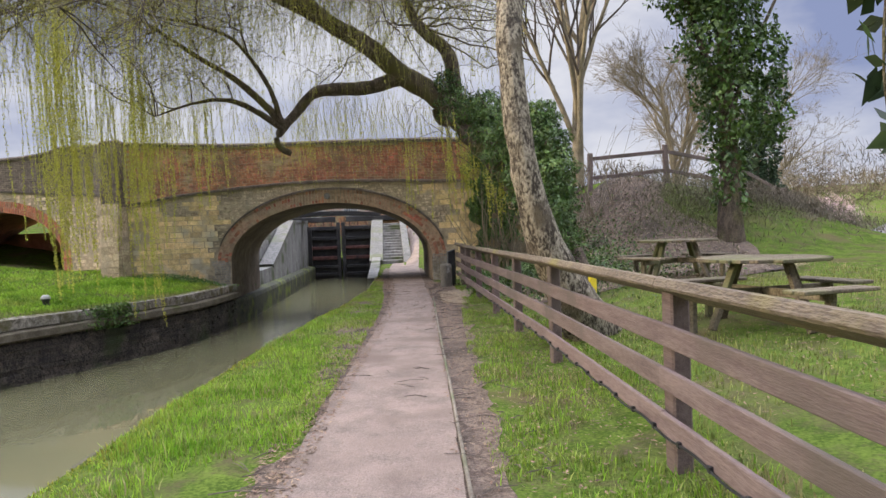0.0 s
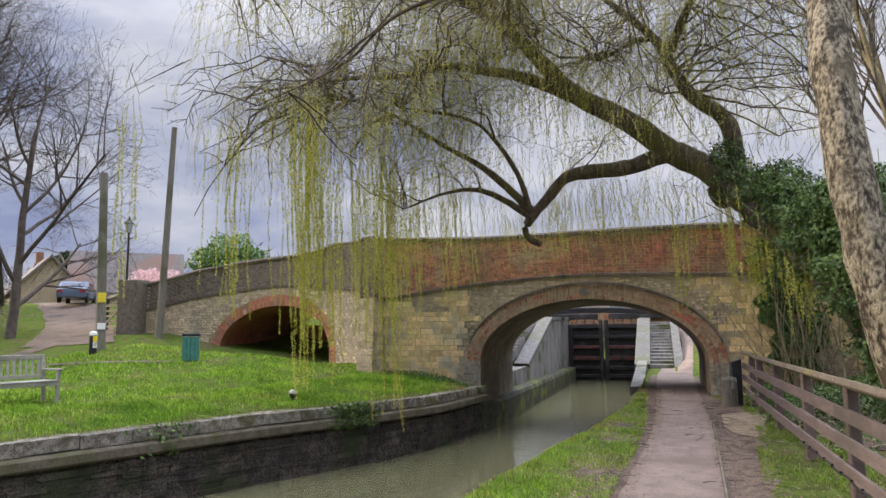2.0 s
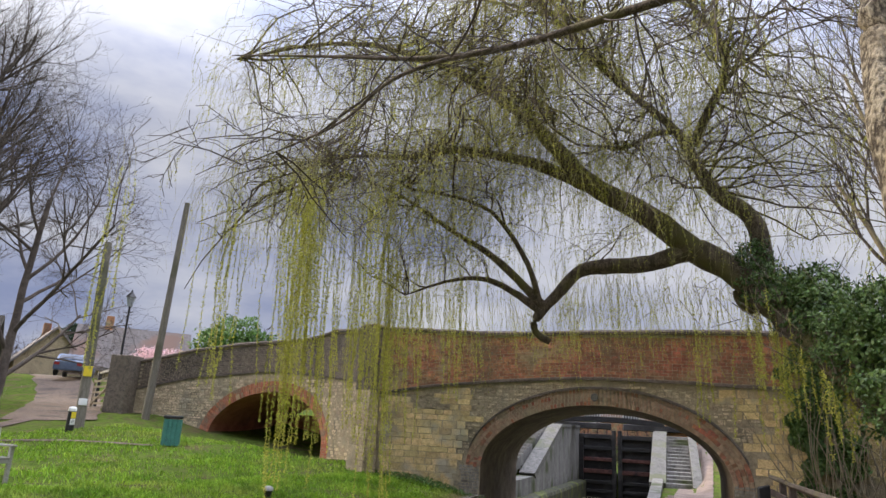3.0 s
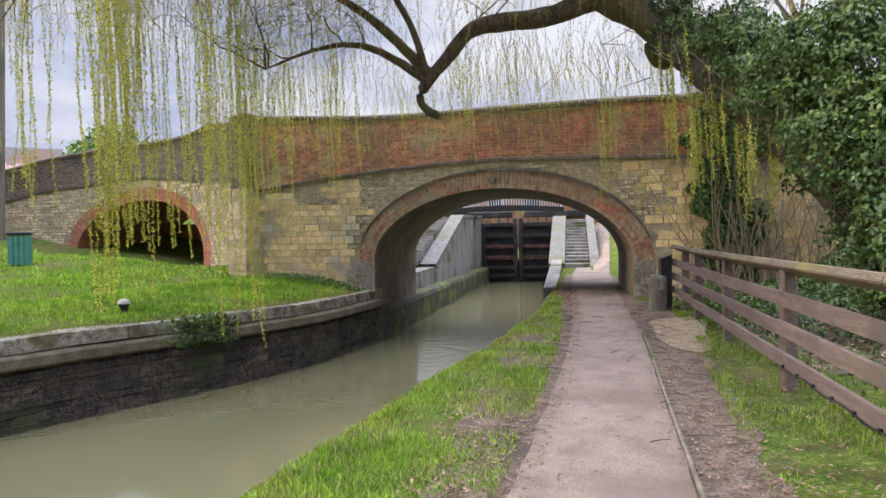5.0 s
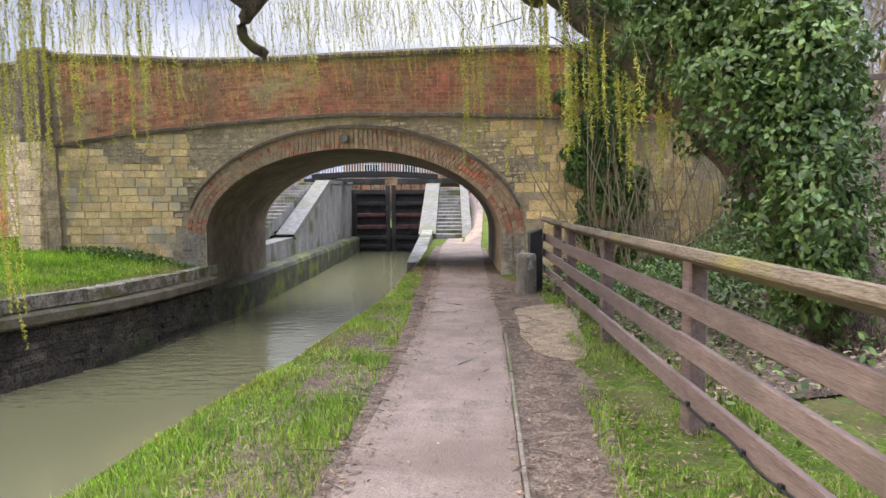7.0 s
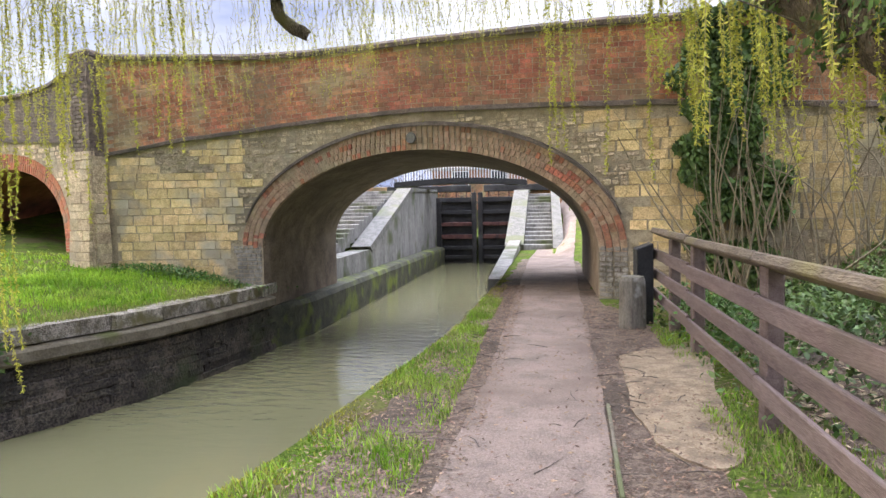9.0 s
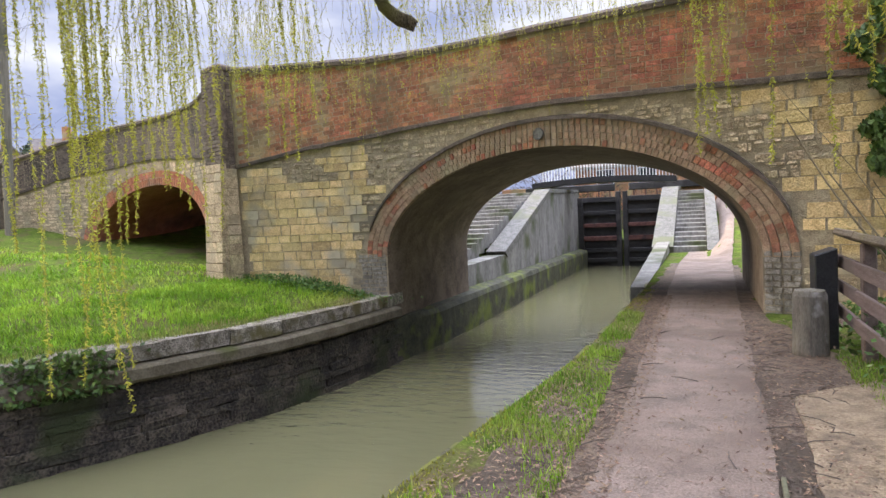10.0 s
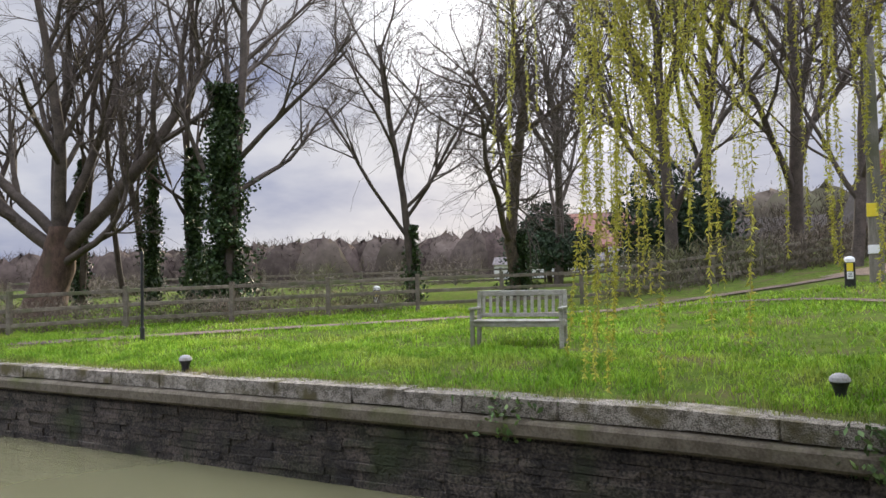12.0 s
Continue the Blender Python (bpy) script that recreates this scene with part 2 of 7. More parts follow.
RAIL_WOOD = material("weathered_rail_timber", (0.11, 0.09, 0.065), (0.22, 0.19, 0.145), 5, 0.9, 0.5, (0.10, 0.11, 0.05), 1.0, vary=0.15)
POLE_WOOD = material("tarred_pole_timber", (0.12, 0.105, 0.08), (0.22, 0.20, 0.16), 4, 0.9, 0.5, (0.09, 0.09, 0.05), 0.6, stretch=(6, 6, 0.5))
BARK = material("furrowed_willow_bark", (0.045, 0.033, 0.024), (0.19, 0.145, 0.10), 9, 0.95, 1.4, (0.13, 0.115, 0.04), 1.1, stretch=(1, 1, 0.45), speck=0.8)
RED_BARK = material("reddish_brown_bark", (0.055, 0.034, 0.025), (0.145, 0.092, 0.066), 7, 0.95, 0.9, (0.08, 0.062, 0.035), 1.0, stretch=(1, 1, 0.5))
PALE_BARK = material("pale_cracked_bark", (0.05, 0.037, 0.025), (0.33, 0.28, 0.20), 10.0, 0.95, 1.8, (0.12, 0.095, 0.06), 2.4, stretch=(1, 1, 0.45), fine=4, hard=0.13, speck=0.7, grime=((0.06, 0.046, 0.032), 5.0, 0.54, 0.62))
TWIG = material("bare_twig_bark", (0.055, 0.043, 0.034), (0.125, 0.10, 0.08), 3, 0.9, 0.2)
TWIG_TAN = material("tan_twig_bark", (0.17, 0.135, 0.085), (0.30, 0.25, 0.16), 3, 0.9, 0.2)
STRAND = material("willow_strand", (0.24, 0.21, 0.095), (0.38, 0.34, 0.15), 1.2, 0.8, 0, island=0.2)
WILLOW_LEAF = material("young_willow_leaf", (0.38, 0.385, 0.045), (0.58, 0.55, 0.10), 1.0, 0.6, 0, island=0.35, trans=0.45)
IVY = material("ivy_leaf", (0.042, 0.084, 0.020), (0.14, 0.212, 0.052), 2.0, 0.45, 0, (0.055, 0.10, 0.025), 0.9, island=0.5, spec=0.35, trans=0.12)
# darker copy of the ivy leaf: shade of the backlit side put into the colour
IVY_SHADED = material("shaded_ivy_leaf", (0.018, 0.036, 0.012), (0.055, 0.09, 0.028), 2.0, 0.5, 0, island=0.5, spec=0.25)
MOSS = material("yellow_green_moss", (0.20, 0.21, 0.03), (0.36, 0.35, 0.06), 3, 0.8, 0, island=0.3, trans=0.2, spec=0.1)
IVY_LIGHT = material("fresh_ivy_leaf", (0.06, 0.13, 0.025), (0.13, 0.23, 0.05), 2.0, 0.45, 0, island=0.4, trans=0.25)
BLOSSOM = material("pink_blossom", (0.55, 0.34, 0.36), (0.78, 0.58, 0.60), 2, 0.8, 0, island=0.25, trans=0.3)
HEDGE = material("brown_hedge_twig", (0.10, 0.08, 0.058), (0.21, 0.175, 0.13), 1.0, 0.95, 0, (0.13, 0.135, 0.055), 0.2, island=0.35)
FAR_TWIG = material("far_wood_twig", (0.06, 0.047, 0.04), (0.12, 0.095, 0.08), 0.15, 0.95, 0, (0.085, 0.08, 0.05), 0.05, island=0.3, spec=0.0)
CONIFER = material("dark_conifer_needle", (0.014, 0.028, 0.014), (0.045, 0.075, 0.032), 1.5, 0.9, 0, island=0.4)
BLACK = material("black_painted_metal", (0.010, 0.010, 0.011), (0.028, 0.028, 0.030), 6, 0.45, 0.15)
GREEN_BIN = material("green_bin_paint", (0.045, 0.17, 0.14), (0.075, 0.25, 0.205), 5, 0.55, 0.15, (0.04, 0.12, 0.10), 2.0)
YELLOW = material("yellow_sign", (0.72, 0.55, 0.03), (0.80, 0.63, 0.05), 4, 0.5, 0.05)
SIGN_WHITE = material("white_sign", (0.75, 0.75, 0.74), (0.82, 0.82, 0.81), 4, 0.5, 0.05)
THATCH = material("grey_thatch", (0.05, 0.042, 0.035), (0.11, 0.095, 0.08), 5, 0.95, 0.8, (0.08, 0.07, 0.055), 0.6, stretch=(1, 1, 0.2))
ROOF = material("slate_and_tile_roof", (0.12, 0.105, 0.10), (0.22, 0.195, 0.18), 4, 0.9, 0.5, (0.20, 0.13, 0.10), 0.3)
ROOF_RED = material("red_roof_tile", (0.22, 0.105, 0.075), (0.34, 0.18, 0.14), 5, 0.9, 0.5, (0.20, 0.12, 0.10), 0.4)
RENDER_WHITE = material("whitewashed_wall", (0.70, 0.69, 0.66), (0.80, 0.79, 0.77), 3, 0.85, 0.2, (0.60, 0.59, 0.55), 0.5)
GLASS = material("dark_window_glass", (0.02, 0.025, 0.03), (0.05, 0.055, 0.065), 2, 0.08, 0, spec=0.8)
CAR_RED = material("red_car_paint", (0.28, 0.03, 0.03), (0.34, 0.045, 0.04), 2, 0.25, 0, spec=0.6)
CAR_BLUE = material("blue_grey_car_paint", (0.10, 0.13, 0.19), (0.14, 0.18, 0.25), 2, 0.25, 0, spec=0.6)
TYRE = material("tyre_rubber", (0.015, 0.015, 0.015), (0.03, 0.03, 0.03), 6, 0.8, 0.1)
LAMP_GLASS = material("clear_lantern_glass", (0.35, 0.38, 0.40), (0.45, 0.48, 0.50), 2, 0.15, 0, spec=0.6)

# murky canal water with small ripples
WATER = bpy.data.materials.new("murky_canal_water")
WATER.use_nodes = True
_n, _l = WATER.node_tree.nodes, WATER.node_tree.links
_b = _n["Principled BSDF"]
_b.inputs["Base Color"].default_value = (0.148, 0.141, 0.076, 1)
_b.inputs["Roughness"].default_value, _b.inputs["IOR"].default_value = 0.03, 1.4
_tc, _mp, _w1, _w2 = _n.new("ShaderNodeTexCoord"), _n.new("ShaderNodeMapping"), _n.new("ShaderNodeTexNoise"), _n.new("ShaderNodeTexNoise")
_mp.inputs["Scale"].default_value = (0.9, 2.2, 1)
_w1.inputs["Scale"].default_value, _w1.inputs["Detail"].default_value = 2.2, 3
_w2.inputs["Scale"].default_value, _w2.inputs["Detail"].default_value = 0.35, 2
_mu, _bp = _n.new("ShaderNodeMath"), _n.new("ShaderNodeBump")
_mu.operation = "MULTIPLY"
_bp.inputs["Strength"].default_value, _bp.inputs["Distance"].default_value = 0.7, 0.06
_sp, _mr, _m2 = _n.new("ShaderNodeSeparateXYZ"), _n.new("ShaderNodeMapRange"), _n.new("ShaderNodeMath")
_m2.operation = "MULTIPLY"
_mr.inputs["From Min"].default_value, _mr.inputs["From Max"].default_value = 16.0, 21.0
_mr.inputs["To Min"].default_value, _mr.inputs["To Max"].default_value = 0.05, 1.0
_l.new(_tc.outputs["Object"], _mp.inputs["Vector"])
_l.new(_mp.outputs["Vector"], _w1.inputs["Vector"])
_l.new(_tc.outputs["Object"], _w2.inputs["Vector"])
_l.new(_w1.outputs["Fac"], _mu.inputs[0])
_l.new(_w2.outputs["Fac"], _mu.inputs[1])
_l.new(_tc.outputs["Object"], _sp.inputs[0])
_l.new(_sp.outputs["Y"], _mr.inputs["Value"])
_l.new(_mu.outputs[0], _m2.inputs[0])
_l.new(_mr.outputs[0], _m2.inputs[1])
_l.new(_m2.outputs[0], _bp.inputs["Height"])
_l.new(_bp.outputs["Normal"], _b.inputs["Normal"])


def poly_mesh(name, verts, faces, mat, smooth=False):
    """A mesh from arrays of points and of faces that all have as many corners."""
    v, f = np.asarray(verts, dtype=np.float32).reshape(-1, 3), np.asarray(faces, dtype=np.int32)
    me = bpy.data.meshes.new(name)
    me.vertices.add(len(v))
    me.vertices.foreach_set("co", v.ravel())
    me.loops.add(f.size)
    me.loops.foreach_set("vertex_index", f.ravel())
    me.polygons.add(len(f))
    me.polygons.foreach_set("loop_start", np.arange(0, f.size, f.shape[1], dtype=np.int32))
    me.polygons.foreach_set("use_smooth", np.full(len(f), bool(smooth)))
    me.update(calc_edges=True)
    me.validate()
    me.materials.append(mat)
    return me


def put_mesh(name, me, parent=None, label="", m=None):
    ob = new(name, me)
    if parent is not None:
        ob.parent = parent
    if m is not None:
        ob.matrix_basis = m
    if label:
        ob["label"] = label
    return ob


def part(name, bm, mat, parent, label="", smooth=False):
    me = bpy.data.meshes.new(name)
    bm.normal_update()
    bm.to_mesh(me)
    bm.free()
    me.materials.append(mat)
    if smooth:
        me.polygons.foreach_set("use_smooth", np.ones(len(me.polygons), dtype=bool))
    return put_mesh(name, me, parent, label)


def thing(name, m, label, category, group="", kind=""):
    ob = new(name)
    ob.empty_display_size = 0.2
    ob.matrix_basis = m
    return tagged(ob, label, category, group, kind)


def box(bm, cx, cy, cz, sx, sy, sz, bevel=0.008, rot=None):
    """A bevelled block, added to bm."""
    r = bmesh.ops.create_cube(bm, size=1.0)
    vs = r["verts"]
    for v in vs:
        v.co = Vector((v.co.x * sx, v.co.y * sy, v.co.z * sz))
    if bevel:
        es = list({e for v in vs for e in v.link_edges})
        r2 = bmesh.ops.bevel(bm, geom=es, offset=min(bevel, 0.4 * min(sx, sy, sz)), segments=1, profile=0.5, affect="EDGES")
        vs = list({v for f in r2["faces"] for v in f.verts} | {v for v in vs if v.is_valid})
    mt = Matrix.Translation((cx, cy, cz)) @ (rot.to_4x4() if rot else Matrix())
    bmesh.ops.transform(bm, matrix=mt, verts=vs)
    return vs


def blk(sx, sy, sz, cx=0, cy=0, cz=0, bevel=0.008, rot=None):
    bm = bmesh.new()
    box(bm, cx, cy, cz, sx, sy, sz, bevel, rot)
    return bm


def lathe(profile, sides=20):
    """A turned body from (radius, height) pairs."""
    bm = bmesh.new()
    rings = []
    for r, z in profile:
        rings.append([bm.verts.new((r * math.cos(2 * math.pi * i / sides), r * math.sin(2 * math.pi * i / sides), z)) for i in range(sides)])
    for a, b in zip(rings, rings[1:]):
        for i in range(sides):
            bm.faces.new((a[i], a[(i + 1) % sides], b[(i + 1) % sides], b[i]))
    bm.faces.new(rings[0][::-1])
    bm.faces.new(rings[-1])
    return bm


class Heap:
    """Gathers quads of many small bodies into one mesh."""

    def __init__(self):
        self.v, self.f, self.n = [], [], 0

    def add(self, v, f):
        self.v.append(np.asarray(v, dtype=np.float32))
        self.f.append(np.asarray(f, dtype=np.int32) + self.n)
        self.n += len(v)

    def tube(self, pts, radii, sides=6):
        p = np.asarray(pts, dtype=float)
        r = np.asarray(radii, dtype=float)
        d = np.gradient(p, axis=0)
        d /= np.linalg.norm(d, axis=1)[:, None] + 1e-9
        up = np.where(np.abs(d[:, 2:3]) > 0.9, np.array([[1.0, 0, 0]]), np.array([[0, 0, 1.0]]))
        a = np.cross(d, up)
        a /= np.linalg.norm(a, axis=1)[:, None] + 1e-9
        b = np.cross(d, a)
        th = np.arange(sides) * 2 * np.pi / sides
        v = p[:, None] + r[:, None, None] * (np.cos(th)[None, :, None] * a[:, None] + np.sin(th)[None, :, None] * b[:, None])
        k = len(p)
        i, j = np.meshgrid(np.arange(k - 1), np.arange(sides), indexing="ij")
        q = np.stack([i * sides + j, i * sides + (j + 1) % sides, (i + 1) * sides + (j + 1) % sides, (i + 1) * sides + j], -1).reshape(-1, 4)
        self.add(v.reshape(-1, 3), q)

    def quads(self, c, a, b):
        """Flat kites with centres c and half-axes a, b (rows of arrays)."""
        v = np.stack([c - a, c + b * 0.9 - a * 0.1, c + a, c - b * 0.9 - a * 0.1], 1).reshape(-1, 3)
        self.add(v, np.arange(len(v)).reshape(-1, 4))

    def mesh(self, name, mat, smooth=False):
        return poly_mesh(name, np.concatenate(self.v), np.concatenate(self.f), mat, smooth)


def chaikin(p, times=3):
    p = np.asarray(p, dtype=float)
    for _ in range(times):
        q, r = 0.75 * p[:-1] + 0.25 * p[1:], 0.25 * p[:-1] + 0.75 * p[1:]
        p = np.concatenate([p[:1], np.stack([q, r], 1).reshape(-1, p.shape[1]), p[-1:]])
    return p


def smoothstep(a, b, x):
    t = np.clip((np.asarray(x, dtype=float) - a) / (b - a), 0, 1)
    return t * t * (3 - 2 * t)


def unit_rows(a):
    return a / (np.linalg.norm(a, axis=1)[:, None] + 1e-9)

# ---- plan of the place ----
WATER_Z = -1.36


def far_edge(y):
    """x of the far bank's coping edge."""
    return np.interp(y, [-60, 3.56, 8.96, 12.6, 15.2, 16.9, 18.3, 20.0, 21.6, 23.5, 27, 47, 60], [-34, -12.15, -10.25, -8.95, -7.95, -7.1, -6.45, -5.85, -5.6, -5.45, -5.95, -6.05, -6.05])


def near_edge(y):
    """x of the towpath's water edge."""
    return np.interp(y, [-60, 0, 5.1, 8.7, 12.2, 14.2, 18.5, 24, 30, 46.8, 60], [-6.5, -2.85, -2.5, -2.2, -1.75, -1.42, -0.97, -0.8, -0.8, -0.85, -0.85])


def path_left(y):
    return np.interp(y, [-60, 0, 4.6, 7, 10, 12.8, 16, 22, 30, 60], [-4.2, -1.3, -1.02, -0.85, -0.63, -0.44, -0.32, -0.33, -0.3, 0.9])


def path_right(y):
    return np.interp(y, [-60, 0, 4.4, 7, 10, 11.8, 14.3, 16, 22, 30, 60], [-2.6, -0.15, 0.04, 0.17, 0.31, 0.40, 0.53, 0.6, 0.72, 0.95, 2.6])


def ground_z(x, y):
    x, y = np.asarray(x, dtype=float), np.asarray(y, dtype=float)
    xc, xe = far_edge(y), near_edge(y)
    s = np.maximum(xc - x, 0)
    left = -0.04 + 0.42 * (1 - np.exp(-s / 3.0)) + np.clip(y - 15.5, 0, 13) * np.minimum(0.1, 0.0075 * s) + 0.018 * np.clip(s - 7, 0, 90)
    left = left - 0.5 * smoothstep(23.5, 26.5, y) * smoothstep(-10.0, -12.5, x) * smoothstep(-21.0, -17.5, x) * smoothstep(40, 38, y)
    left = left + 1.2 * smoothstep(95, 160, s) + smoothstep(29, 42, y) * 1.9 * smoothstep(0, 1.5, s)
    right = -0.1 + 0.1 * smoothstep(0, 0.35, x - xe)
    out = np.maximum(x - 1.4, 0)
    right = right + 0.105 * np.minimum(out, 2.6) + 0.02 * np.clip(out - 2.6, 0, 6) + 0.05 * np.clip(y - 9, 0, 12) * np.clip((x - 3) / 4, 0, 1) * smoothstep(16, 10, x)
    bank = smoothstep(14.5, 20.5, y) * smoothstep(3.5, 6.6, x) * np.clip(2.35 - 0.17 * np.maximum(x - 4.5, 0), 0.35, 3) * smoothstep(17, 10, x)
    right = right + bank * (1 - smoothstep(27.5, 30, y) * (1 - smoothstep(2.6, 6, x)))
    wall = np.interp(x, [0.98, 2.2, 3.6, 5.5, 7.5], [21.2, 20.75, 20.2, 19.2, 17.4])
    fill = smoothstep(0.5, 1.4, y - wall) * smoothstep(1.6, 2.4, x) * smoothstep(9.5, 6.5, x) * smoothstep(28, 25.2, y)
    right = np.maximum(right, 2.45 * fill)
    right = right + smoothstep(28.5, 46, y) * 2.0 * smoothstep(0.35, 1.1, x)
    right = right + 0.05 * np.clip(np.hypot(x, y) - 60, 0, 260)
    return np.where(x < 0.5 * (xc + xe), left, right)


def grid_mesh(name, xs_of_y, ys, zs_of, mat):
    rows = []
    for y in ys:
        x = np.asarray(xs_of_y(y), dtype=float)
        rows.append(np.stack([x, np.full_like(x, y), zs_of(x, np.full_like(x, y))], 1))
    v = np.concatenate(rows)
    k = len(rows[0])
    i, j = np.meshgrid(np.arange(len(ys) - 1), np.arange(k - 1), indexing="ij")
    q = np.stack([i * k + j, i * k + j + 1, (i + 1) * k + j + 1, (i + 1) * k + j], -1).reshape(-1, 4)
    return poly_mesh(name, v, q, mat, True)


LEFT_S = np.array([600, 400, 250, 150, 110, 80, 60, 45, 36, 30, 26, 23, 20, 18, 16, 14.5, 13, 11.5, 10, 9, 8, 7, 6, 5.2, 4.4, 3.7, 3, 2.4, 1.8, 1.3, 0.9, 0.55, 0.3, 0.06])
RIGHT_S = np.array([0.06, 0.2, 0.4, 0.6, 0.85, 1.1, 1.4, 1.7, 2.0, 2.3, 2.6, 2.9, 3.2, 3.5, 3.8, 4.1, 4.5, 5, 5.5, 6, 6.6, 7.3, 8, 9, 10, 11.5, 13, 15, 17, 20, 24, 29, 36, 45, 60, 80, 110, 150, 250, 400, 600])


def ground_columns(y):
    xc, xe = float(far_edge(y)), float(near_edge(y))
    return np.concatenate([xc - LEFT_S, [xc - 0.05, xe + 0.05], xe + RIGHT_S])


def sheet_z(x, y):
    z = ground_z(x, y)
    z = z + 0.03 * np.sin(x * 1.7 + 0.6 * y) * np.sin(y * 1.3 - 0.4 * x) * smoothstep(0.5, 2, np.abs(x - 0.0))
    bed = (x > far_edge(y) - 0.055) & (x < near_edge(y) + 0.055) & (y < 46.9)
    return np.where(bed, -2.4, z)


GROUND_Y = np.concatenate([[-600, -300, -150, -90, -60, -40, -25, -15, -10, -7], np.arange(-5, 30, 0.5), np.arange(30, 46.6, 1.0), [46.8, 46.95, 48, 50, 53, 57, 62, 70, 80, 95, 120, 160, 230, 350, 600]])
ground = tagged(put_mesh("ground", grid_mesh("ground", ground_columns, GROUND_Y, sheet_z, GRASS_GROUND)),
                "short green grass over soft banks of the canal", "ground", kind="structure")


def strip(name, left, right, y0, y1, lift, mat, label, category, step=0.4, cols=7):
    ys = np.arange(y0, y1 + 1e-6, step)
    me = grid_mesh(name, lambda y: np.linspace(left(y), right(y), cols), ys, lambda x, y: ground_z(x, y) + lift, mat)
    return tagged(put_mesh(name, me), label, category, kind="structure")


def rag(f, amp, seed):
    return lambda y: f(y) + amp * (noise.noise((y * 1.7, seed, 0)) + 0.6 * noise.noise((y * 5.1, seed, 3)))


strip("litter_strip", rag(lambda y: path_left(y) - np.interp(y, [0, 7, 10, 13, 18, 24, 30], [0.1, 0.2, 0.5, 0.72, 0.55, 0.3, 0.2]), 0.10, 2), lambda y: path_left(y) + 0.1, -12, 30, 0.006, SOIL, "dark soil and leaf litter along the towpath", "soil", 0.15)
strip("dirt_strip", lambda y: path_right(y) - 0.1, rag(lambda y: path_right(y) + np.interp(y, [0, 5, 9, 13, 16, 18.5, 21, 30], [0.18, 0.28, 0.42, 0.62, 0.85, 0.75, 0.3, 0.1]), 0.09, 5), -12, 29, 0.007, SOIL, "trodden bare soil beside the towpath", "soil", 0.15)
strip("towpath", rag(path_left, 0.035, 9), rag(path_right, 0.02, 12), -25, 15.0, 0.018, PATH_MAT, "grey-pink tarmac towpath", "path", 0.2)
strip("towpath_far", rag(path_left, 0.04, 9), rag(path_right, 0.035, 12), 14.99, 58, 0.017, PATH_MAT, "worn pinkish towpath passing under the bridge", "path", 0.2)
tagged(put_mesh("water", poly_mesh("water", [(-40, -60, WATER_Z), (4, -60, WATER_Z), (4, 46.7, WATER_Z), (-40, 46.7, WATER_Z)], [(0, 1, 2, 3)], WATER)),
       "murky olive canal water with faint ripples", "water", kind="structure")

# trodden track over the lawn, lane towards the cottages, road on the far right
TRACKS = []


def lawn_track(name, pts, width, mat, label, lift=0.02):
    p = chaikin(pts, 3)
    TRACKS.append((p, 0.55 * width))
    d = np.gradient(p, axis=0)
    nrm = np.stack([-d[:, 1], d[:, 0]], 1)
    nrm = unit_rows(nrm)
    w = np.linspace(-0.5, 0.5, 5) * width
    g = (p[:, None] + nrm[:, None] * w[None, :, None]).reshape(-1, 2)
    g = g + 0.05 * width * np.sin(g * 3.1)[:, ::-1]
    v = np.concatenate([g, (ground_z(g[:, 0], g[:, 1]) + lift)[:, None]], 1)
    k = 5
    i, j = np.meshgrid(np.arange(len(p) - 1), np.arange(k - 1), indexing="ij")
    q = np.stack([i * k + j, i * k + j + 1, (i + 1) * k + j + 1, (i + 1) * k + j], -1).reshape(-1, 4)
    return tagged(put_mesh(name, poly_mesh(name, v, q, mat, True)), label, "path", kind="structure")


lawn_track("track", [(-17.7, -9), (-15.0, -1.5), (-14.3, 3.0), (-15.8, 7), (-17.6, 10.6), (-18.9, 14), (-19.4, 17), (-20.6, 21.5), (-25, 27), (-33, 34), (-45, 44)], 0.6, SOIL, "narrow trodden track across the lawn", 0.035)
lawn_track("track_branch", [(-19.0, 14.6), (-18.6, 17.2), (-17.0, 19.8), (-14.7, 21.0)], 0.3, SOIL, "faint trodden line in the grass", 0.03)
lawn_track("lane", [(-21, 23), (-26, 28.5), (-34, 36), (-46, 45), (-70, 60)], 3.0, SOIL, "brown unmade lane towards the cottages", 0.03)
lawn_track("road", [(3, 25), (8, 25.4), (13, 25.6), (20, 28), (32, 36), (60, 60)], 4.6, ASPHALT, "grey road running down from the bridge", 0.05)

# ---- far bank: coping stones, ledge, wall ----
bank = thing("canal_bank_wall", Matrix(), "dark stone canal wall with a mossy ledge under pale coping", "canal wall", kind="structure")


def bank_sweep(name, offsets, mat, y0=-40.0, y1=23.6, label=""):
    """Sweeps a cross-section of (offset towards the water, z) along the far bank."""
    ys = np.arange(y0, y1 + 1e-6, 0.25)
    rows = []
    for y in ys:
        x = float(far_edge(y))
        wob = 0.02 * noise.noise((y * 1.1, 4.0, 0))
        rows.append([(x + o + wob, y, z + 0.5 * wob) for o, z in offsets])
    v = np.array(rows).reshape(-1, 3)
    k = len(offsets)
    i, j = np.meshgrid(np.arange(len(ys) - 1), np.arange(k - 1), indexing="ij")
    q = np.stack([i * k + j, (i + 1) * k + j, (i + 1) * k + j + 1, i * k + j + 1], -1).reshape(-1, 4)
    return put_mesh(name, poly_mesh(name, v, q, mat), bank, label)


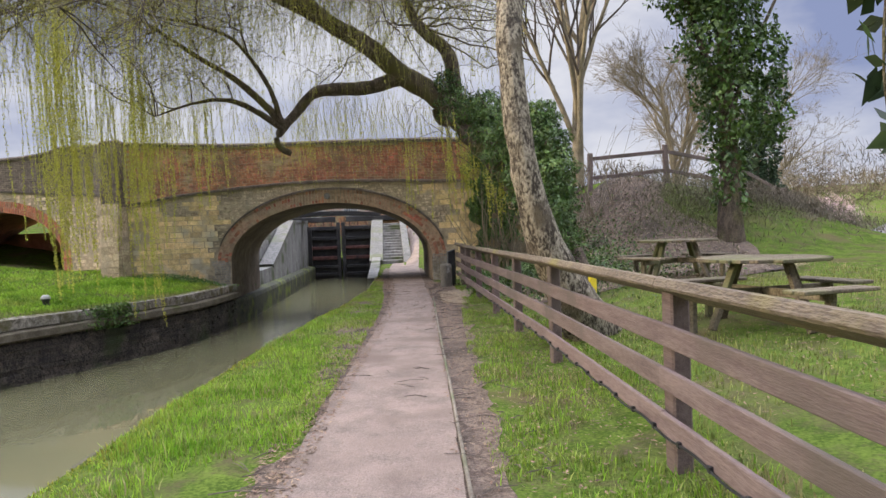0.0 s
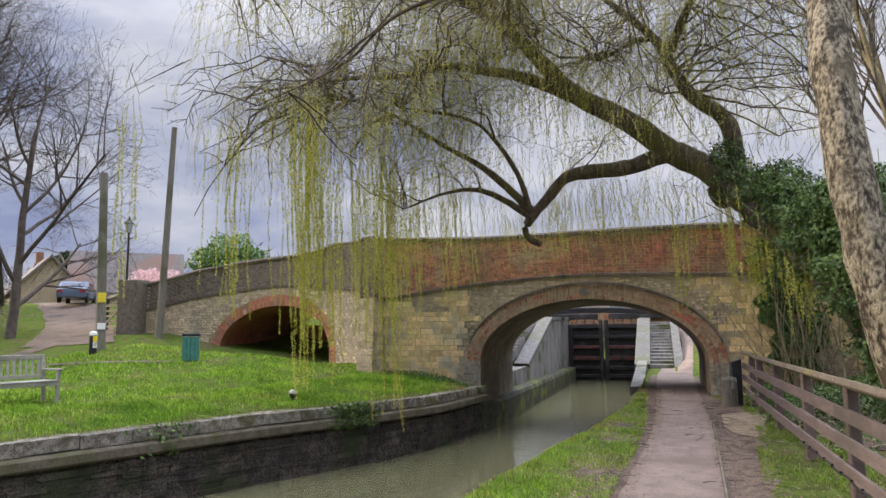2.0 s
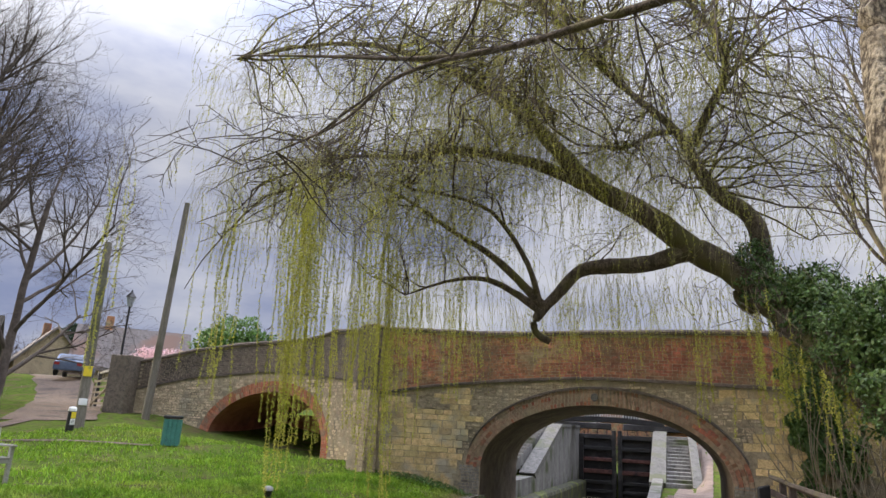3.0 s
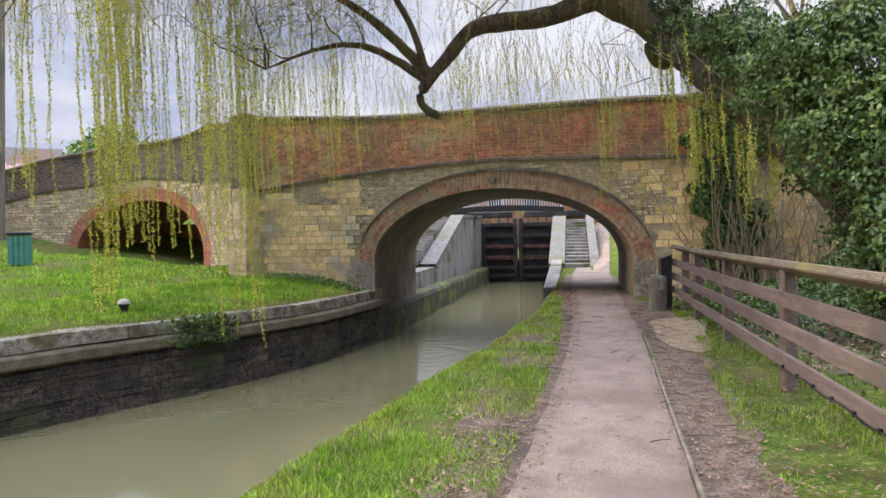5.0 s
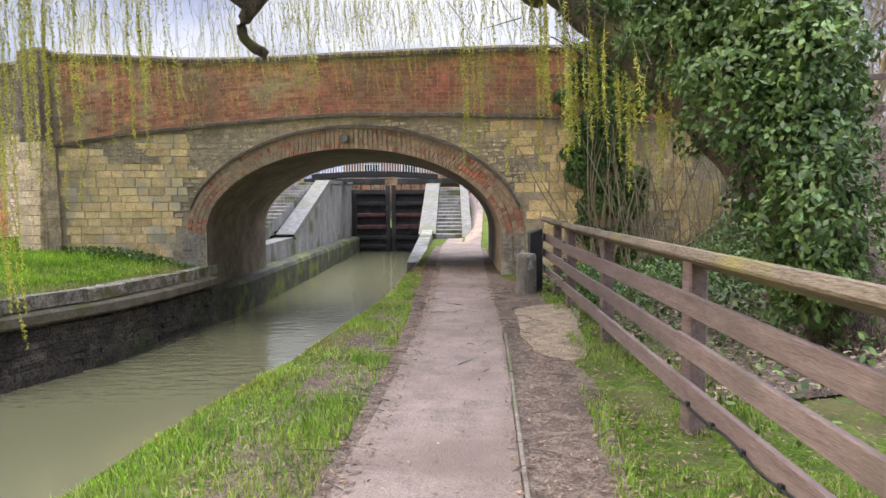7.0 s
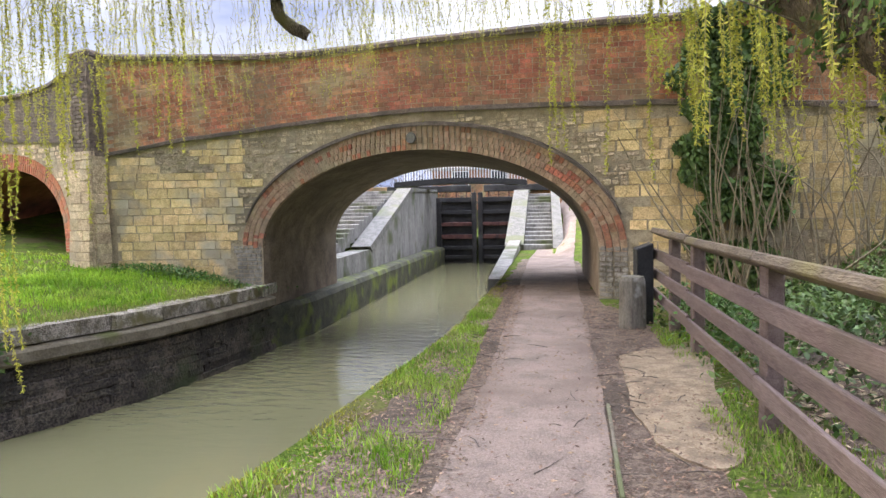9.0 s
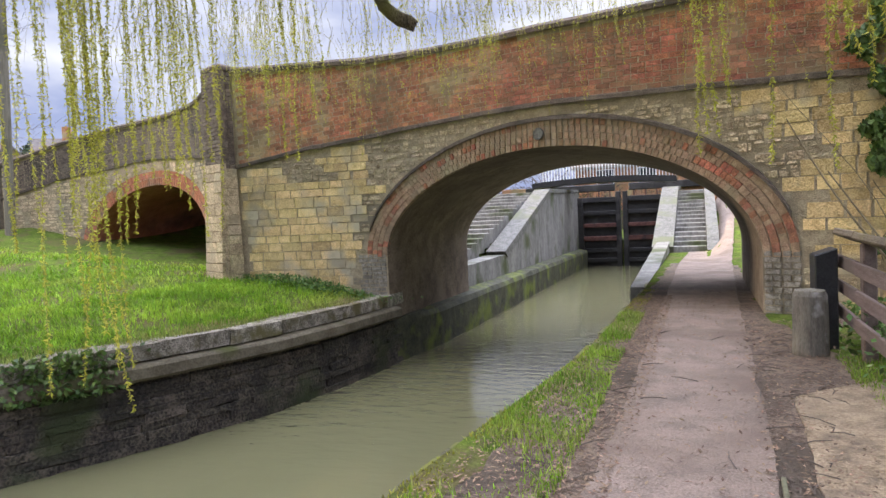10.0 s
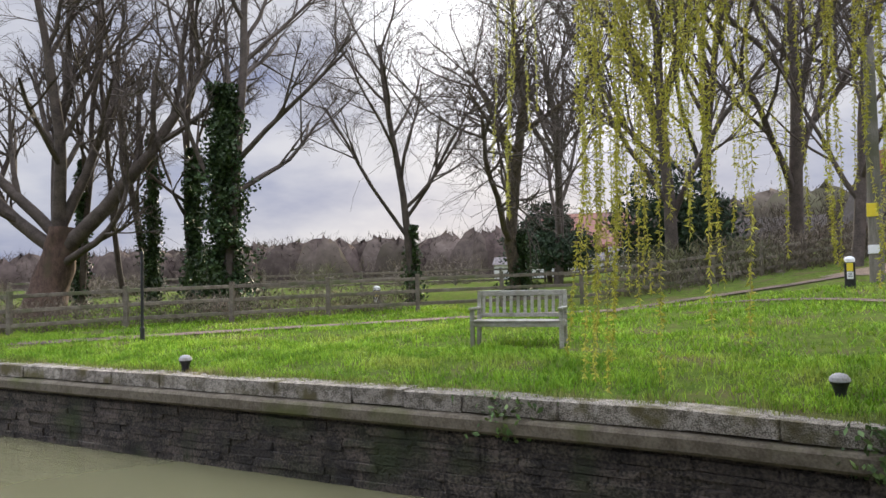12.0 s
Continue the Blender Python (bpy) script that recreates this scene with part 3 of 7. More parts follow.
bank_sweep("ledge", [(-0.10, -0.22), (0.06, -0.235), (0.16, -0.26), (0.19, -0.29), (0.19, -0.42), (0.14, -0.46), (-0.1, -0.48)], LEDGE, label="mossy projecting ledge")
bank_sweep("wall_core", [(0.0, -0.2), (0.02, -0.6), (0.06, -1.2), (0.10, -2.3)], CANAL_STONE)

# ---- the bridge ----
FACE = chaikin([(7.5, 17.4), (5.5, 19.2), (3.6, 20.2), (2.2, 20.75), (0.98, 21.2), (-0.6, 21.8), (-2.2, 22.42), (-4.0, 23.05), (-5.4, 23.36), (-7.0, 23.22), (-8.75, 22.95)], 2)
WING = chaikin([(-9.15, 23.1), (-10.1, 24.6), (-11.8, 26.1), (-13.5, 27.1), (-15.3, 27.7), (-18.1, 28.1), (-22.2, 27.6)], 2)
BARREL = 4.8                                   # length of the arch along the canal


def face_y(x):
    return float(np.interp(x, FACE[::-1, 0], FACE[::-1, 1]))


def wing_y(x):
    return float(np.interp(x, WING[::-1, 0], WING[::-1, 1]))


def string_z(x):
    return float(np.interp(x, [-8.8, -7, -5, -3.5, -2.1, 0, 2, 4, 7.5], [2.6, 2.92, 3.13, 3.19, 3.2, 3.08, 2.94, 2.7, 2.3]))


def top_z(x):
    return float(np.interp(x, [-9.3, -5, -2, 1, 4, 7.5], [4.62, 4.52, 4.42, 4.27, 4.0, 3.5]))


def wing_string_z(x):
    return float(np.interp(x, [-22.2, -20.8, -19.2, -16, -15, -12.5, -9.2], [2.6, 2.9, 3.28, 3.57, 3.6, 3.4, 3.0]))


def wing_top_z(x):
    return float(np.interp(x, [-22.2, -20.84, -19.2, -17, -15.3, -13.8, -12.6, -11.7, -10.6, -9.2], [3.8, 4.04, 4.42, 4.70, 4.77, 4.79, 4.86, 4.98, 4.86, 4.64]))


ARCH = dict(cx=-2.22, a=3.2, spring=0.75, b=1.76)
ARCH2 = dict(cx=-15.0, a=3.05, spring=0.95, b=1.85)


def arch_z(x, arch, grow=0.0):
    """Height of the opening at x; below -90 outside of it."""
    t = (x - arch["cx"]) / (arch["a"] + grow)
    return arch["spring"] + (arch["b"] + grow) * math.sqrt(1 - t * t) if abs(t) < 1 else -99.0


bridge = thing("canal_bridge", Matrix(), "old humped canal bridge of stone and red brick", "bridge")


def wall_body(name, y_of, x0, x1, z_bottom, z_top, arch, depth, mat, step=0.12):
    """A wall of thickness depth whose front follows y_of, with an arched way through it along y."""
    xs = list(np.arange(x0, x1, step)) + [x1]
    if arch:
        xs = sorted(set(np.round(xs + [arch["cx"] - arch["a"], arch["cx"] + arch["a"]] + list(arch["cx"] + arch["a"] * np.cos(np.linspace(0, math.pi, 41))), 4)))
    bm = bmesh.new()
    cols = []
    for x in xs:
        zb = z_bottom(x) if callable(z_bottom) else z_bottom
        inside = arch and abs(x - arch["cx"]) <= arch["a"] + 1e-4
        z_open = max(arch_z(x, arch), arch["spring"]) if inside else None
        cols.append((x, z_open, zb))
    fr = lambda x, z: bm.verts.new((x, y_of(x), z))
    bk = lambda x, z: bm.verts.new((x, y_of(x) + depth, z))
    for (xa, oa, ga), (xb, ob_, gb) in zip(cols, cols[1:]):
        both = oa is not None and ob_ is not None
        la, lb = (oa, ob_) if both else (ga, gb)
        ta, tb = z_top(xa), z_top(xb)
        bm.faces.new((fr(xa, la), fr(xb, lb), fr(xb, tb), fr(xa, ta)))
        bm.faces.new((bk(xb, lb), bk(xa, la), bk(xa, ta), bk(xb, tb)))
        bm.faces.new((fr(xa, ta), fr(xb, tb), bk(xb, tb), bk(xa, ta)))
    for x, _, g in (cols[0], cols[-1]):
        bm.faces.new((fr(x, g), fr(x, z_top(x)), bk(x, z_top(x)), bk(x, g)))
    bmesh.ops.remove_doubles(bm, verts=bm.verts, dist=0.0005)
    return part(name, bm, mat, bridge)


def barrel_body(name, y_of, arch, z_foot_left, z_foot_right, depth, mat, recess=0.0):
    """The inside of the arch: side walls and curved soffit."""
    bm = bmesh.new()
    prof = [(arch["cx"] - arch["a"], z_foot_left)] + [(arch["cx"] - arch["a"] * math.cos(t), arch["spring"] + arch["b"] * math.sin(t)) for t in np.linspace(0, math.pi, 49)] + [(arch["cx"] + arch["a"], z_foot_right)]
    n = 12
    rows = [[bm.verts.new((x, y_of(x) + recess + (depth - recess) * k / n, z)) for x, z in prof] for k in range(n + 1)]
    for r0, r1 in zip(rows, rows[1:]):
        for i in range(len(prof) - 1):
            bm.faces.new((r0[i], r0[i + 1], r1[i + 1], r1[i]))
    return part(name, bm, mat, bridge, smooth=True)


# main span: stone below the string, brick parapet above
wall_body("spandrel_wall", face_y, -8.8, 4.6, -0.6, lambda x: string_z(x), ARCH, BARREL, MORTAR)
wall_body("parapet", lambda x: face_y(x) + 0.012, -9.0, 4.6, lambda x: string_z(x) - 0.05, lambda x: top_z(x) - 0.06, None, 0.4, MORTAR)
wall_body("rear_parapet", lambda x: face_y(x) + BARREL - 0.4, -9.0, 4.8, lambda x: string_z(x) - 0.05, lambda x: top_z(x) - 0.06, None, 0.4, BRICK)
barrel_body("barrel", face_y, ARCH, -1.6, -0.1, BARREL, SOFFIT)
# wing with the dry arch
wall_body("wing_wall", wing_y, -22.0, -9.2, 0.2, wing_string_z, ARCH2, 4.6, MORTAR)
wall_body("wing_parapet", lambda x: wing_y(x) + 0.012, -22.0, -9.15, lambda x: wing_string_z(x) - 0.05, lambda x: wing_top_z(x) - 0.06, None, 0.4, MORTAR)
wall_body("rear_wing_parapet", lambda x: wing_y(x) + 4.2, -22.0, -9.15, lambda x: wing_string_z(x) - 0.05, lambda x: wing_top_z(x) - 0.06, None, 0.4, BRICK_DARK)
barrel_body("dry_arch_barrel", wing_y, ARCH2, 0.3, 0.3, 5.8, BRICK_INNER)
part("dry_arch_wall", blk(6.6, 0.3, 2.2, -15.0, wing_y(-15.0) + 5.4, 1.0, 0.01, Matrix.Rotation(math.atan(wing_y(-14.5) - wing_y(-15.5)), 3, "Z")), BRICK_INNER, bridge, "low brick wall closing the dry arch")

# mossy footing along the water under the arch
bm = bmesh.new()
prev = None
for y in np.arange(23.3, 46.6, 0.35):
    w, e = 0.05 * noise.noise((y * 1.3, 2.0, 5.0)), float(smoothstep(23.3, 25.5, y))
    cur = [bm.verts.new(p) for p in ((-5.75, y, -0.42), (-5.42 + e * (0.2 + w), y, -0.5 + w), (-5.42 + e * (0.26 + w), y, -0.62), (-5.42 + e * (0.22 + w), y, -1.7))]
    if prev:
        for i in range(3):
            bm.faces.new((prev[i], cur[i], cur[i + 1], prev[i + 1]))
    prev = cur
part("footing", bm, SLIME, bridge, "dark mossy stone footing at the waterline")

# pilaster between the two spans
bm = bmesh.new()
prof = [(-8.55, 22.90), (-8.62, 22.62), (-9.25, 22.92), (-9.55, 23.5), (-9.3, 24.0), (-8.6, 23.6)]
zs = [(-0.1, 1.16), (1.0, 1.08), (2.55, 1.0), (2.72, 0.93)]
rings = []
c = c_mid = np.mean(prof, axis=0)
for z, k in zs:
    rings.append([bm.verts.new((c[0] + (x - c[0]) * k, c[1] + (y - c[1]) * k, z)) for x, y in prof])
for a, b in zip(rings, rings[1:]):
    for i in range(len(prof)):
        bm.faces.new((a[i], a[(i + 1) % len(prof)], b[(i + 1) % len(prof)], b[i]))
bm.faces.new(rings[-1])
bmesh.ops.recalc_face_normals(bm, faces=bm.faces)
part("pilaster", bm, RUBBLE, bridge, "grey rubble pilaster leaning against the wall")
bm = bmesh.new()
rings = []
for z, k in ((2.6, 0.93), (4.56, 0.93), (4.58, 1.02), (4.65, 1.02), (4.70, 0.9)):
    rings.append([bm.verts.new((c[0] + (x - c[0]) * k, c[1] + (y - c[1]) * k, z)) for x, y in prof])
for a, b in zip(rings, rings[1:]):
    for i in range(len(prof)):
        bm.faces.new((a[i], a[(i + 1) % len(prof)], b[(i + 1) % len(prof)], b[i]))
bm.faces.new(rings[-1])
bmesh.ops.recalc_face_normals(bm, faces=bm.faces)
part("parapet_corner", bm, BRICK_DARK, bridge, "dark weathered brick corner of the parapet")
# end pier of the wing
part("end_pier", blk(0.95, 0.9, 3.0, -22.05, 27.35, 2.55, 0.03, Matrix.Rotation(radians(6), 3, "Z")), BRICK_DARK, bridge, "dark square brick end pier")
# deck
bm = bmesh.new()
for y_of, xs in ((face_y, np.arange(-9.0, 4.8, 0.4)), (wing_y, np.arange(-22.0, -9.0, 0.4))):
    prev = None
    for x in xs:
        z = (string_z(x) if y_of is face_y else wing_string_z(x)) + 0.1
        cur = (bm.verts.new((x, y_of(x) + 0.3, z)), bm.verts.new((x, y_of(x) + 4.5, z)))
        if prev:
            bm.faces.new((prev[0], cur[0], cur[1], prev[1]))
        prev = cur
part("roadway", bm, ASPHALT, bridge)


def swept_band(name, y_of, z_of, x0, x1, prof, mat, step=0.15):
    """A moulding of (out, up) corners along the wall's face."""
    xs = np.arange(x0, x1 + 1e-6, step)
    bm = bmesh.new()
    prev = None
    for x in xs:
        d = (y_of(x + 0.05) - y_of(x - 0.05)) / 0.1
        nx, ny = d / math.hypot(d, 1), -1 / math.hypot(d, 1)
        z, w = z_of(x), 0.012 * noise.noise((x * 2.3, 7.7, z_of(x)))
        cur = [bm.verts.new((x + nx * (o + w), y_of(x) + ny * (o + w), z + u + 0.6 * w)) for o, u in prof]
        if prev:
            for i in range(len(prof)):
                j = (i + 1) % len(prof)
                bm.faces.new((prev[i], prev[j], cur[j], cur[i]))
        prev = cur
    bmesh.ops.recalc_face_normals(bm, faces=bm.faces)
    return part(name, bm, mat, bridge)


swept_band("string_course", face_y, string_z, -8.6, 4.6, [(-0.02, -0.03), (0.055, -0.03), (0.06, 0.035), (-0.02, 0.06)], BRICK_DARK)
swept_band("wing_string_course", wing_y, wing_string_z, -21.9, -9.3, [(-0.02, -0.03), (0.06, -0.03), (0.06, 0.04), (-0.02, 0.06)], BRICK_DARK)
swept_band("parapet_coping", face_y, top_z, -8.95, 4.6, [(-0.46, -0.07), (0.05, -0.07), (0.06, 0.0), (0.0, 0.055), (-0.2, 0.08), (-0.4, 0.05), (-0.47, -0.0)], BRICK_DARK)
swept_band("wing_coping", wing_y, wing_top_z, -22.0, -9.2, [(-0.46, -0.07), (0.05, -0.07), (0.06, 0.0), (0.0, 0.055), (-0.2, 0.08), (-0.4, 0.05), (-0.47, -0.0)], BRICK_DARK)
swept_band("hood_course", face_y, lambda x: arch_z(min(max(x, -5.76), 1.32), ARCH, 0.44), -5.76, 1.32, [(-0.02, -0.02), (0.045, -0.02), (0.045, 0.04), (-0.02, 0.06)], BRICK_DARK, 0.04)

# number disc over the crown
x = -2.15
d = (face_y(x + 0.1) - face_y(x - 0.1)) / 0.2
disc = lathe([(0.10, 0), (0.10, 0.02), (0.085, 0.03), (0.07, 0.022)], 24)
bmesh.ops.transform(disc, matrix=Matrix.Translation((x - 0.03, face_y(x) - 0.03, 2.72)) @ Matrix.Rotation(math.atan(d), 4, "Z") @ Matrix.Rotation(radians(90), 4, "X"), verts=disc.verts)
part("number_plate", disc, LOCK_PALE, bridge, "small round iron number plate")

# ---- the lock beyond ----
lock = thing("lock_walls", Matrix(), "lock tail walls with white sloping copings and brick steps", "lock", kind="structure")


def prism(bm, outline, x0, x1):
    """A body with a side outline of (y, z) between x0 and x1."""
    a = [bm.verts.new((x0, y, z)) for y, z in outline]
    b = [bm.verts.new((x1, y, z)) for y, z in outline]
    n = len(outline)
    bm.faces.new(a)
    bm.faces.new(b[::-1])
    for i in range(n):
        bm.faces.new((a[i], b[i], b[(i + 1) % n], a[(i + 1) % n]))
    bmesh.ops.recalc_face_normals(bm, faces=bm.faces)


bm = bmesh.new()
prism(bm, [(26.0, -2.2), (47.2, -2.2), (47.2, 2.45), (39.7, 2.3), (33.0, 0.2), (26.0, 0.1)], -6.2, -5.62)
part("left_wing_wall", bm, LOCK_WALL, lock, "grey washed brick wing wall with green slime")
bm = bmesh.new()
prism(bm, [(32.6, 0.1), (39.7, 2.3), (47.0, 2.46), (47.0, 2.6), (39.6, 2.46), (32.3, 0.3)], -6.22, -5.57)
part("left_coping", bm, LOCK_PALE, lock, "white painted sloping coping")
bm = bmesh.new()
prism(bm, [(25.5, -2.2), (47.2, -2.2), (47.2, 2.35), (42.5, 2.2), (35.0, 0.35), (25.5, -0.12)], -1.12, -0.72)
part("right_wing_wall", bm, LOCK_WALL, lock)
bm = bmesh.new()
prism(bm, [(34.6, -0.3), (42.5, 2.2), (46.9, 2.36), (46.9, 2.5), (42.4, 2.36), (34.4, 0.2)], -1.26, -0.6)
part("right_coping", bm, LOCK_PALE, lock, "white painted sloping coping")
bm = bmesh.new()
prism(bm, [(34.2, -0.1), (35.0, 0.3), (42.2, 2.2), (42.2, 2.4), (34.8, 0.55), (34.0, 0.1)], 0.42, 0.78)
part("ramp_kerb", bm, LOCK_PALE, lock, "pale kerb beside the steps")
for side, (xa, xb, ya, yb, za, zb) in {"l": (-7.9, -6.3, 30.5, 40.0, 0.35, 2.35), "r": (-0.6, 0.42, 34.6, 42.0, 0.05, 2.15)}.items():
    for k in range(15):
        f0, f1 = k / 15, (k + 1) / 15
        bm = bmesh.new()
        h = (zb - za) / 15
        box(bm, (xa + xb) / 2, ya + (yb - ya) * (f0 + f1) / 2 + 0.05, za + (zb - za) * f1 - 0.25, xb - xa, (yb - ya) / 15 + 0.06, 0.5, 0.02)
        part("step", bm, LOCK_WALL, lock)
bm = bmesh.new()
box(bm, 1.3, 47.2, 2.9, 4.0, 0.5, 3.4, 0.02)
part("head_wall", bm, BRICK, lock, "brick wall at the head of the steps")
bm = bmesh.new()
box(bm, -8.0, 47.3, 2.2, 3.4, 0.5, 1.2, 0.02)
part("head_wall", bm, BRICK, lock)

gates = thing("lock_gates", Matrix(), "closed pair of black timber mitre lock gates, rusty and wet", "lock gate")
GY = 46.75
for sgn, xa, xb in ((-1, -5.62, -3.5), (1, -3.36, -1.2)):
    cx, w = (xa + xb) / 2, xb - xa
    part("planking", blk(w, 0.12, 3.3, cx, GY + 0.12, 0.25, 0.01), GATE_WOOD, gates)
    for z, hgt, mt in ((2.02, 0.26, GATE_WOOD), (1.35, 0.2, GATE_WOOD), (0.72, 0.2, GATE_RED), (0.05, 0.24, GATE_RED), (-0.55, 0.2, GATE_WOOD), (-1.05, 0.2, GATE_WOOD)):
        part("cross_rail", blk(w, 0.22, hgt, cx, GY, z, 0.02), mt, gates)
    part("heel_post", blk(0.28, 0.32, 3.6, xa + 0.12 if sgn < 0 else xb - 0.12, GY, 0.35, 0.02), GATE_WOOD, gates)
    part("mitre_post", blk(0.24, 0.34, 3.9, xb - 0.1 if sgn < 0 else xa + 0.1, GY, 0.45, 0.02), GATE_WOOD, gates)
    part("balance_beam", blk(4.6, 0.34, 0.36, cx + sgn * 1.5, GY + 0.2, 2.62, 0.03), GATE_WOOD, gates, "long black balance beam")
    for k in range(3):
        part("paddle_rack", blk(0.07, 0.07, 0.9, cx + (k - 1) * 0.55, GY + 0.1, 2.45, 0.01), GATE_RED, gates)
footbridge = thing("footbridge", Matrix(), "low black iron footbridge with white railings over the lock tail", "footbridge")
bm = bmesh.new()
prev = None
for k in range(25):
    x0 = -7.2 + k * 0.27
    zz = 2.75 + 0.16 * math.sin(math.pi * k / 24)
    cur = [bm.verts.new((x0, 44.0 + a, zz + b)) for a, b in ((-0.6, -0.13), (0.6, -0.13), (0.6, 0.13), (-0.6, 0.13))]
    if prev:
        for i in range(4):
            bm.faces.new((prev[i], prev[(i + 1) % 4], cur[(i + 1) % 4], cur[i]))
    prev = cur
part("beam", bm, BLACK, footbridge)
for k in range(44):
    x0 = -6.9 + k * 0.143
    part("baluster", blk(0.035, 0.035, 0.75, x0, 44.5, 3.28 + 0.12 * math.sin(math.pi * k / 43), 0), SIGN_WHITE, footbridge)
part("handrail", blk(6.4, 0.05, 0.05, -3.85, 44.5, 3.72, 0.01), SIGN_WHITE, footbridge)

# ---- post-and-rail fence beside the towpath ----
fence = thing("towpath_fence", Matrix(), "brown stained timber fence with three rails and a mossy sloping cap", "fence")


def fence_x(y):
    return float(np.interp(y, [-4, 4.4, 7.7, 12.1, 14.7, 19.4], [0.9, 1.22, 1.34, 1.42, 1.47, 1.56]))


POSTS = [-2.4, -0.1, 2.2, 4.4, 7.75, 10.05, 12.25, 14.75, 17.0, 18.3]
for k, y in enumerate(POSTS):
    part("post", blk(0.11, 0.14, 1.25, fence_x(y) + 0.06, y, 0.42, 0.012), FENCE_MAT, fence)
for (ya, yb) in zip(POSTS, POSTS[1:] + [19.35]):
    cy, ln = (ya + yb) / 2, yb - ya
    ang = math.atan2(fence_x(yb) - fence_x(ya), ln)
    rise = 0.03 * smoothstep(15, 19, cy)
    rot = Matrix.Rotation(-ang, 3, "Z")
    for z in (0.30, 0.55, 0.80):
        part("rail", blk(0.035, ln + 0.015, 0.125, fence_x(cy) - 0.03, cy, z + rise, 0.006, rot @ Matrix.Rotation(radians(rng.uniform(-0.3, 0.3)), 3, "X")), FENCE_MAT, fence)
    part("cap_rail", blk(0.20, ln + 0.004, 0.07, fence_x(cy) + 0.03, cy, 1.06 + rise, 0.012, rot @ Matrix.Rotation(radians(24), 3, "Y")), CAP_MAT, fence, "lichened sloping cap rail")

# black cable clipped under the lowest rail
h = Heap()
ys = np.arange(1.0, 12.4, 0.1)
h.tube([(fence_x(v) - 0.062, v, 0.252 + 0.012 * math.sin(v * 8.4) - 0.05 * float(smoothstep(11.8, 12.4, v))) for v in ys], np.full(len(ys), 0.007), 6)
put_mesh("cable", h.mesh("cable", BLACK, True), fence, "thin black cable")
for v in np.arange(1.1, 12.2, 0.375):
    part("cable_clip", blk(0.022, 0.03, 0.035, fence_x(v) - 0.06, v, 0.256, 0.004), BLACK, fence)

# ---- small things along the towpath ----
def gz(x, y):
    return float(ground_z(x, y))


def at_ground(x, y, rz=0.0, dz=0.0):
    return pose(x, y, gz(x, y) + dz, 0, 0, rz)


# mooring post and the black guard post beside it
bollard = thing("mooring_bollard", at_ground(1.17, 18.55), "weathered round timber mooring bollard with flaking white paint beside the bridge", "bollard")
bm = lathe([(0.155, -0.15), (0.16, 0.05), (0.155, 0.35), (0.15, 0.56), (0.135, 0.60), (0.05, 0.615)], 18)
for v in bm.verts:
    v.co += Vector((0.012 * noise.noise(v.co * 6), 0.012 * noise.noise(v.co * 6 + Vector((3, 0, 0))), 0))
part("shaft", bm, BOLLARD, bollard)
part("top", lathe([(0.135, 0.60), (0.132, 0.608), (0.04, 0.622), (0.001, 0.622)], 18), POLE_WOOD, bollard, "weathered flat post top")
guard = thing("guard_post", at_ground(1.36, 19.05), "square black timber post with a slanted top beside the fence", "post")
bm = blk(0.2, 0.34, 1.05, 0, 0, 0.42, 0.012)
for v in bm.verts:
    if v.co.z > 0.8:
        v.co.z += 0.35 * v.co.x
part("shaft", bm, BLACK, guard)

# timber edging beside the path
edging = thing("path_edging", Matrix(), "thin weathered timber edging board along the towpath", "edging", kind="structure")
ys = list(np.arange(-4, 16.0, 1.6))
for ya, yb in zip(ys, ys[1:]):
    cy = (ya + yb) / 2
    ang = math.atan2(float(path_right(yb)) - float(path_right(ya)), yb - ya)
    part("board", blk(0.024, yb - ya - 0.012, 0.10, float(path_right(cy)) + 0.02, cy, -0.012 + rng.uniform(-0.006, 0.006), 0.004, Matrix.Rotation(-ang, 3, "Z")), RAIL_WOOD, edging)

# buff concrete patch
bm = bmesh.new()
outline = chaikin([(0.84, 16.9), (0.78, 15.7), (0.74, 14.9), (0.86, 14.2), (1.15, 14.0), (1.36, 14.6), (1.40, 15.6), (1.62, 16.5), (1.72, 17.6), (1.30, 17.35), (0.84, 16.9)], 2)[:-1]
top, low = [], []
for x, y in outline:
    w = 0.03 * noise.noise((x * 9, y * 9, 0))
    top.append(bm.verts.new((x + w, y + w, 0.022 + gz(x, y))))
    low.append(bm.verts.new((x + w, y + w, -0.06 + gz(x, y))))
bm.faces.new(top)
for i in range(len(top)):
    j = (i + 1) % len(top)
    bm.faces.new((low[i], low[j], top[j], top[i]))
bmesh.ops.recalc_face_normals(bm, faces=bm.faces)
bmesh.ops.triangulate(bm, faces=[f for f in bm.faces if len(f.verts) > 4])
tagged(part("concrete_patch", bm, SLAB_MAT, None), "broken buff concrete patch in the bare soil", "slab", kind="structure")

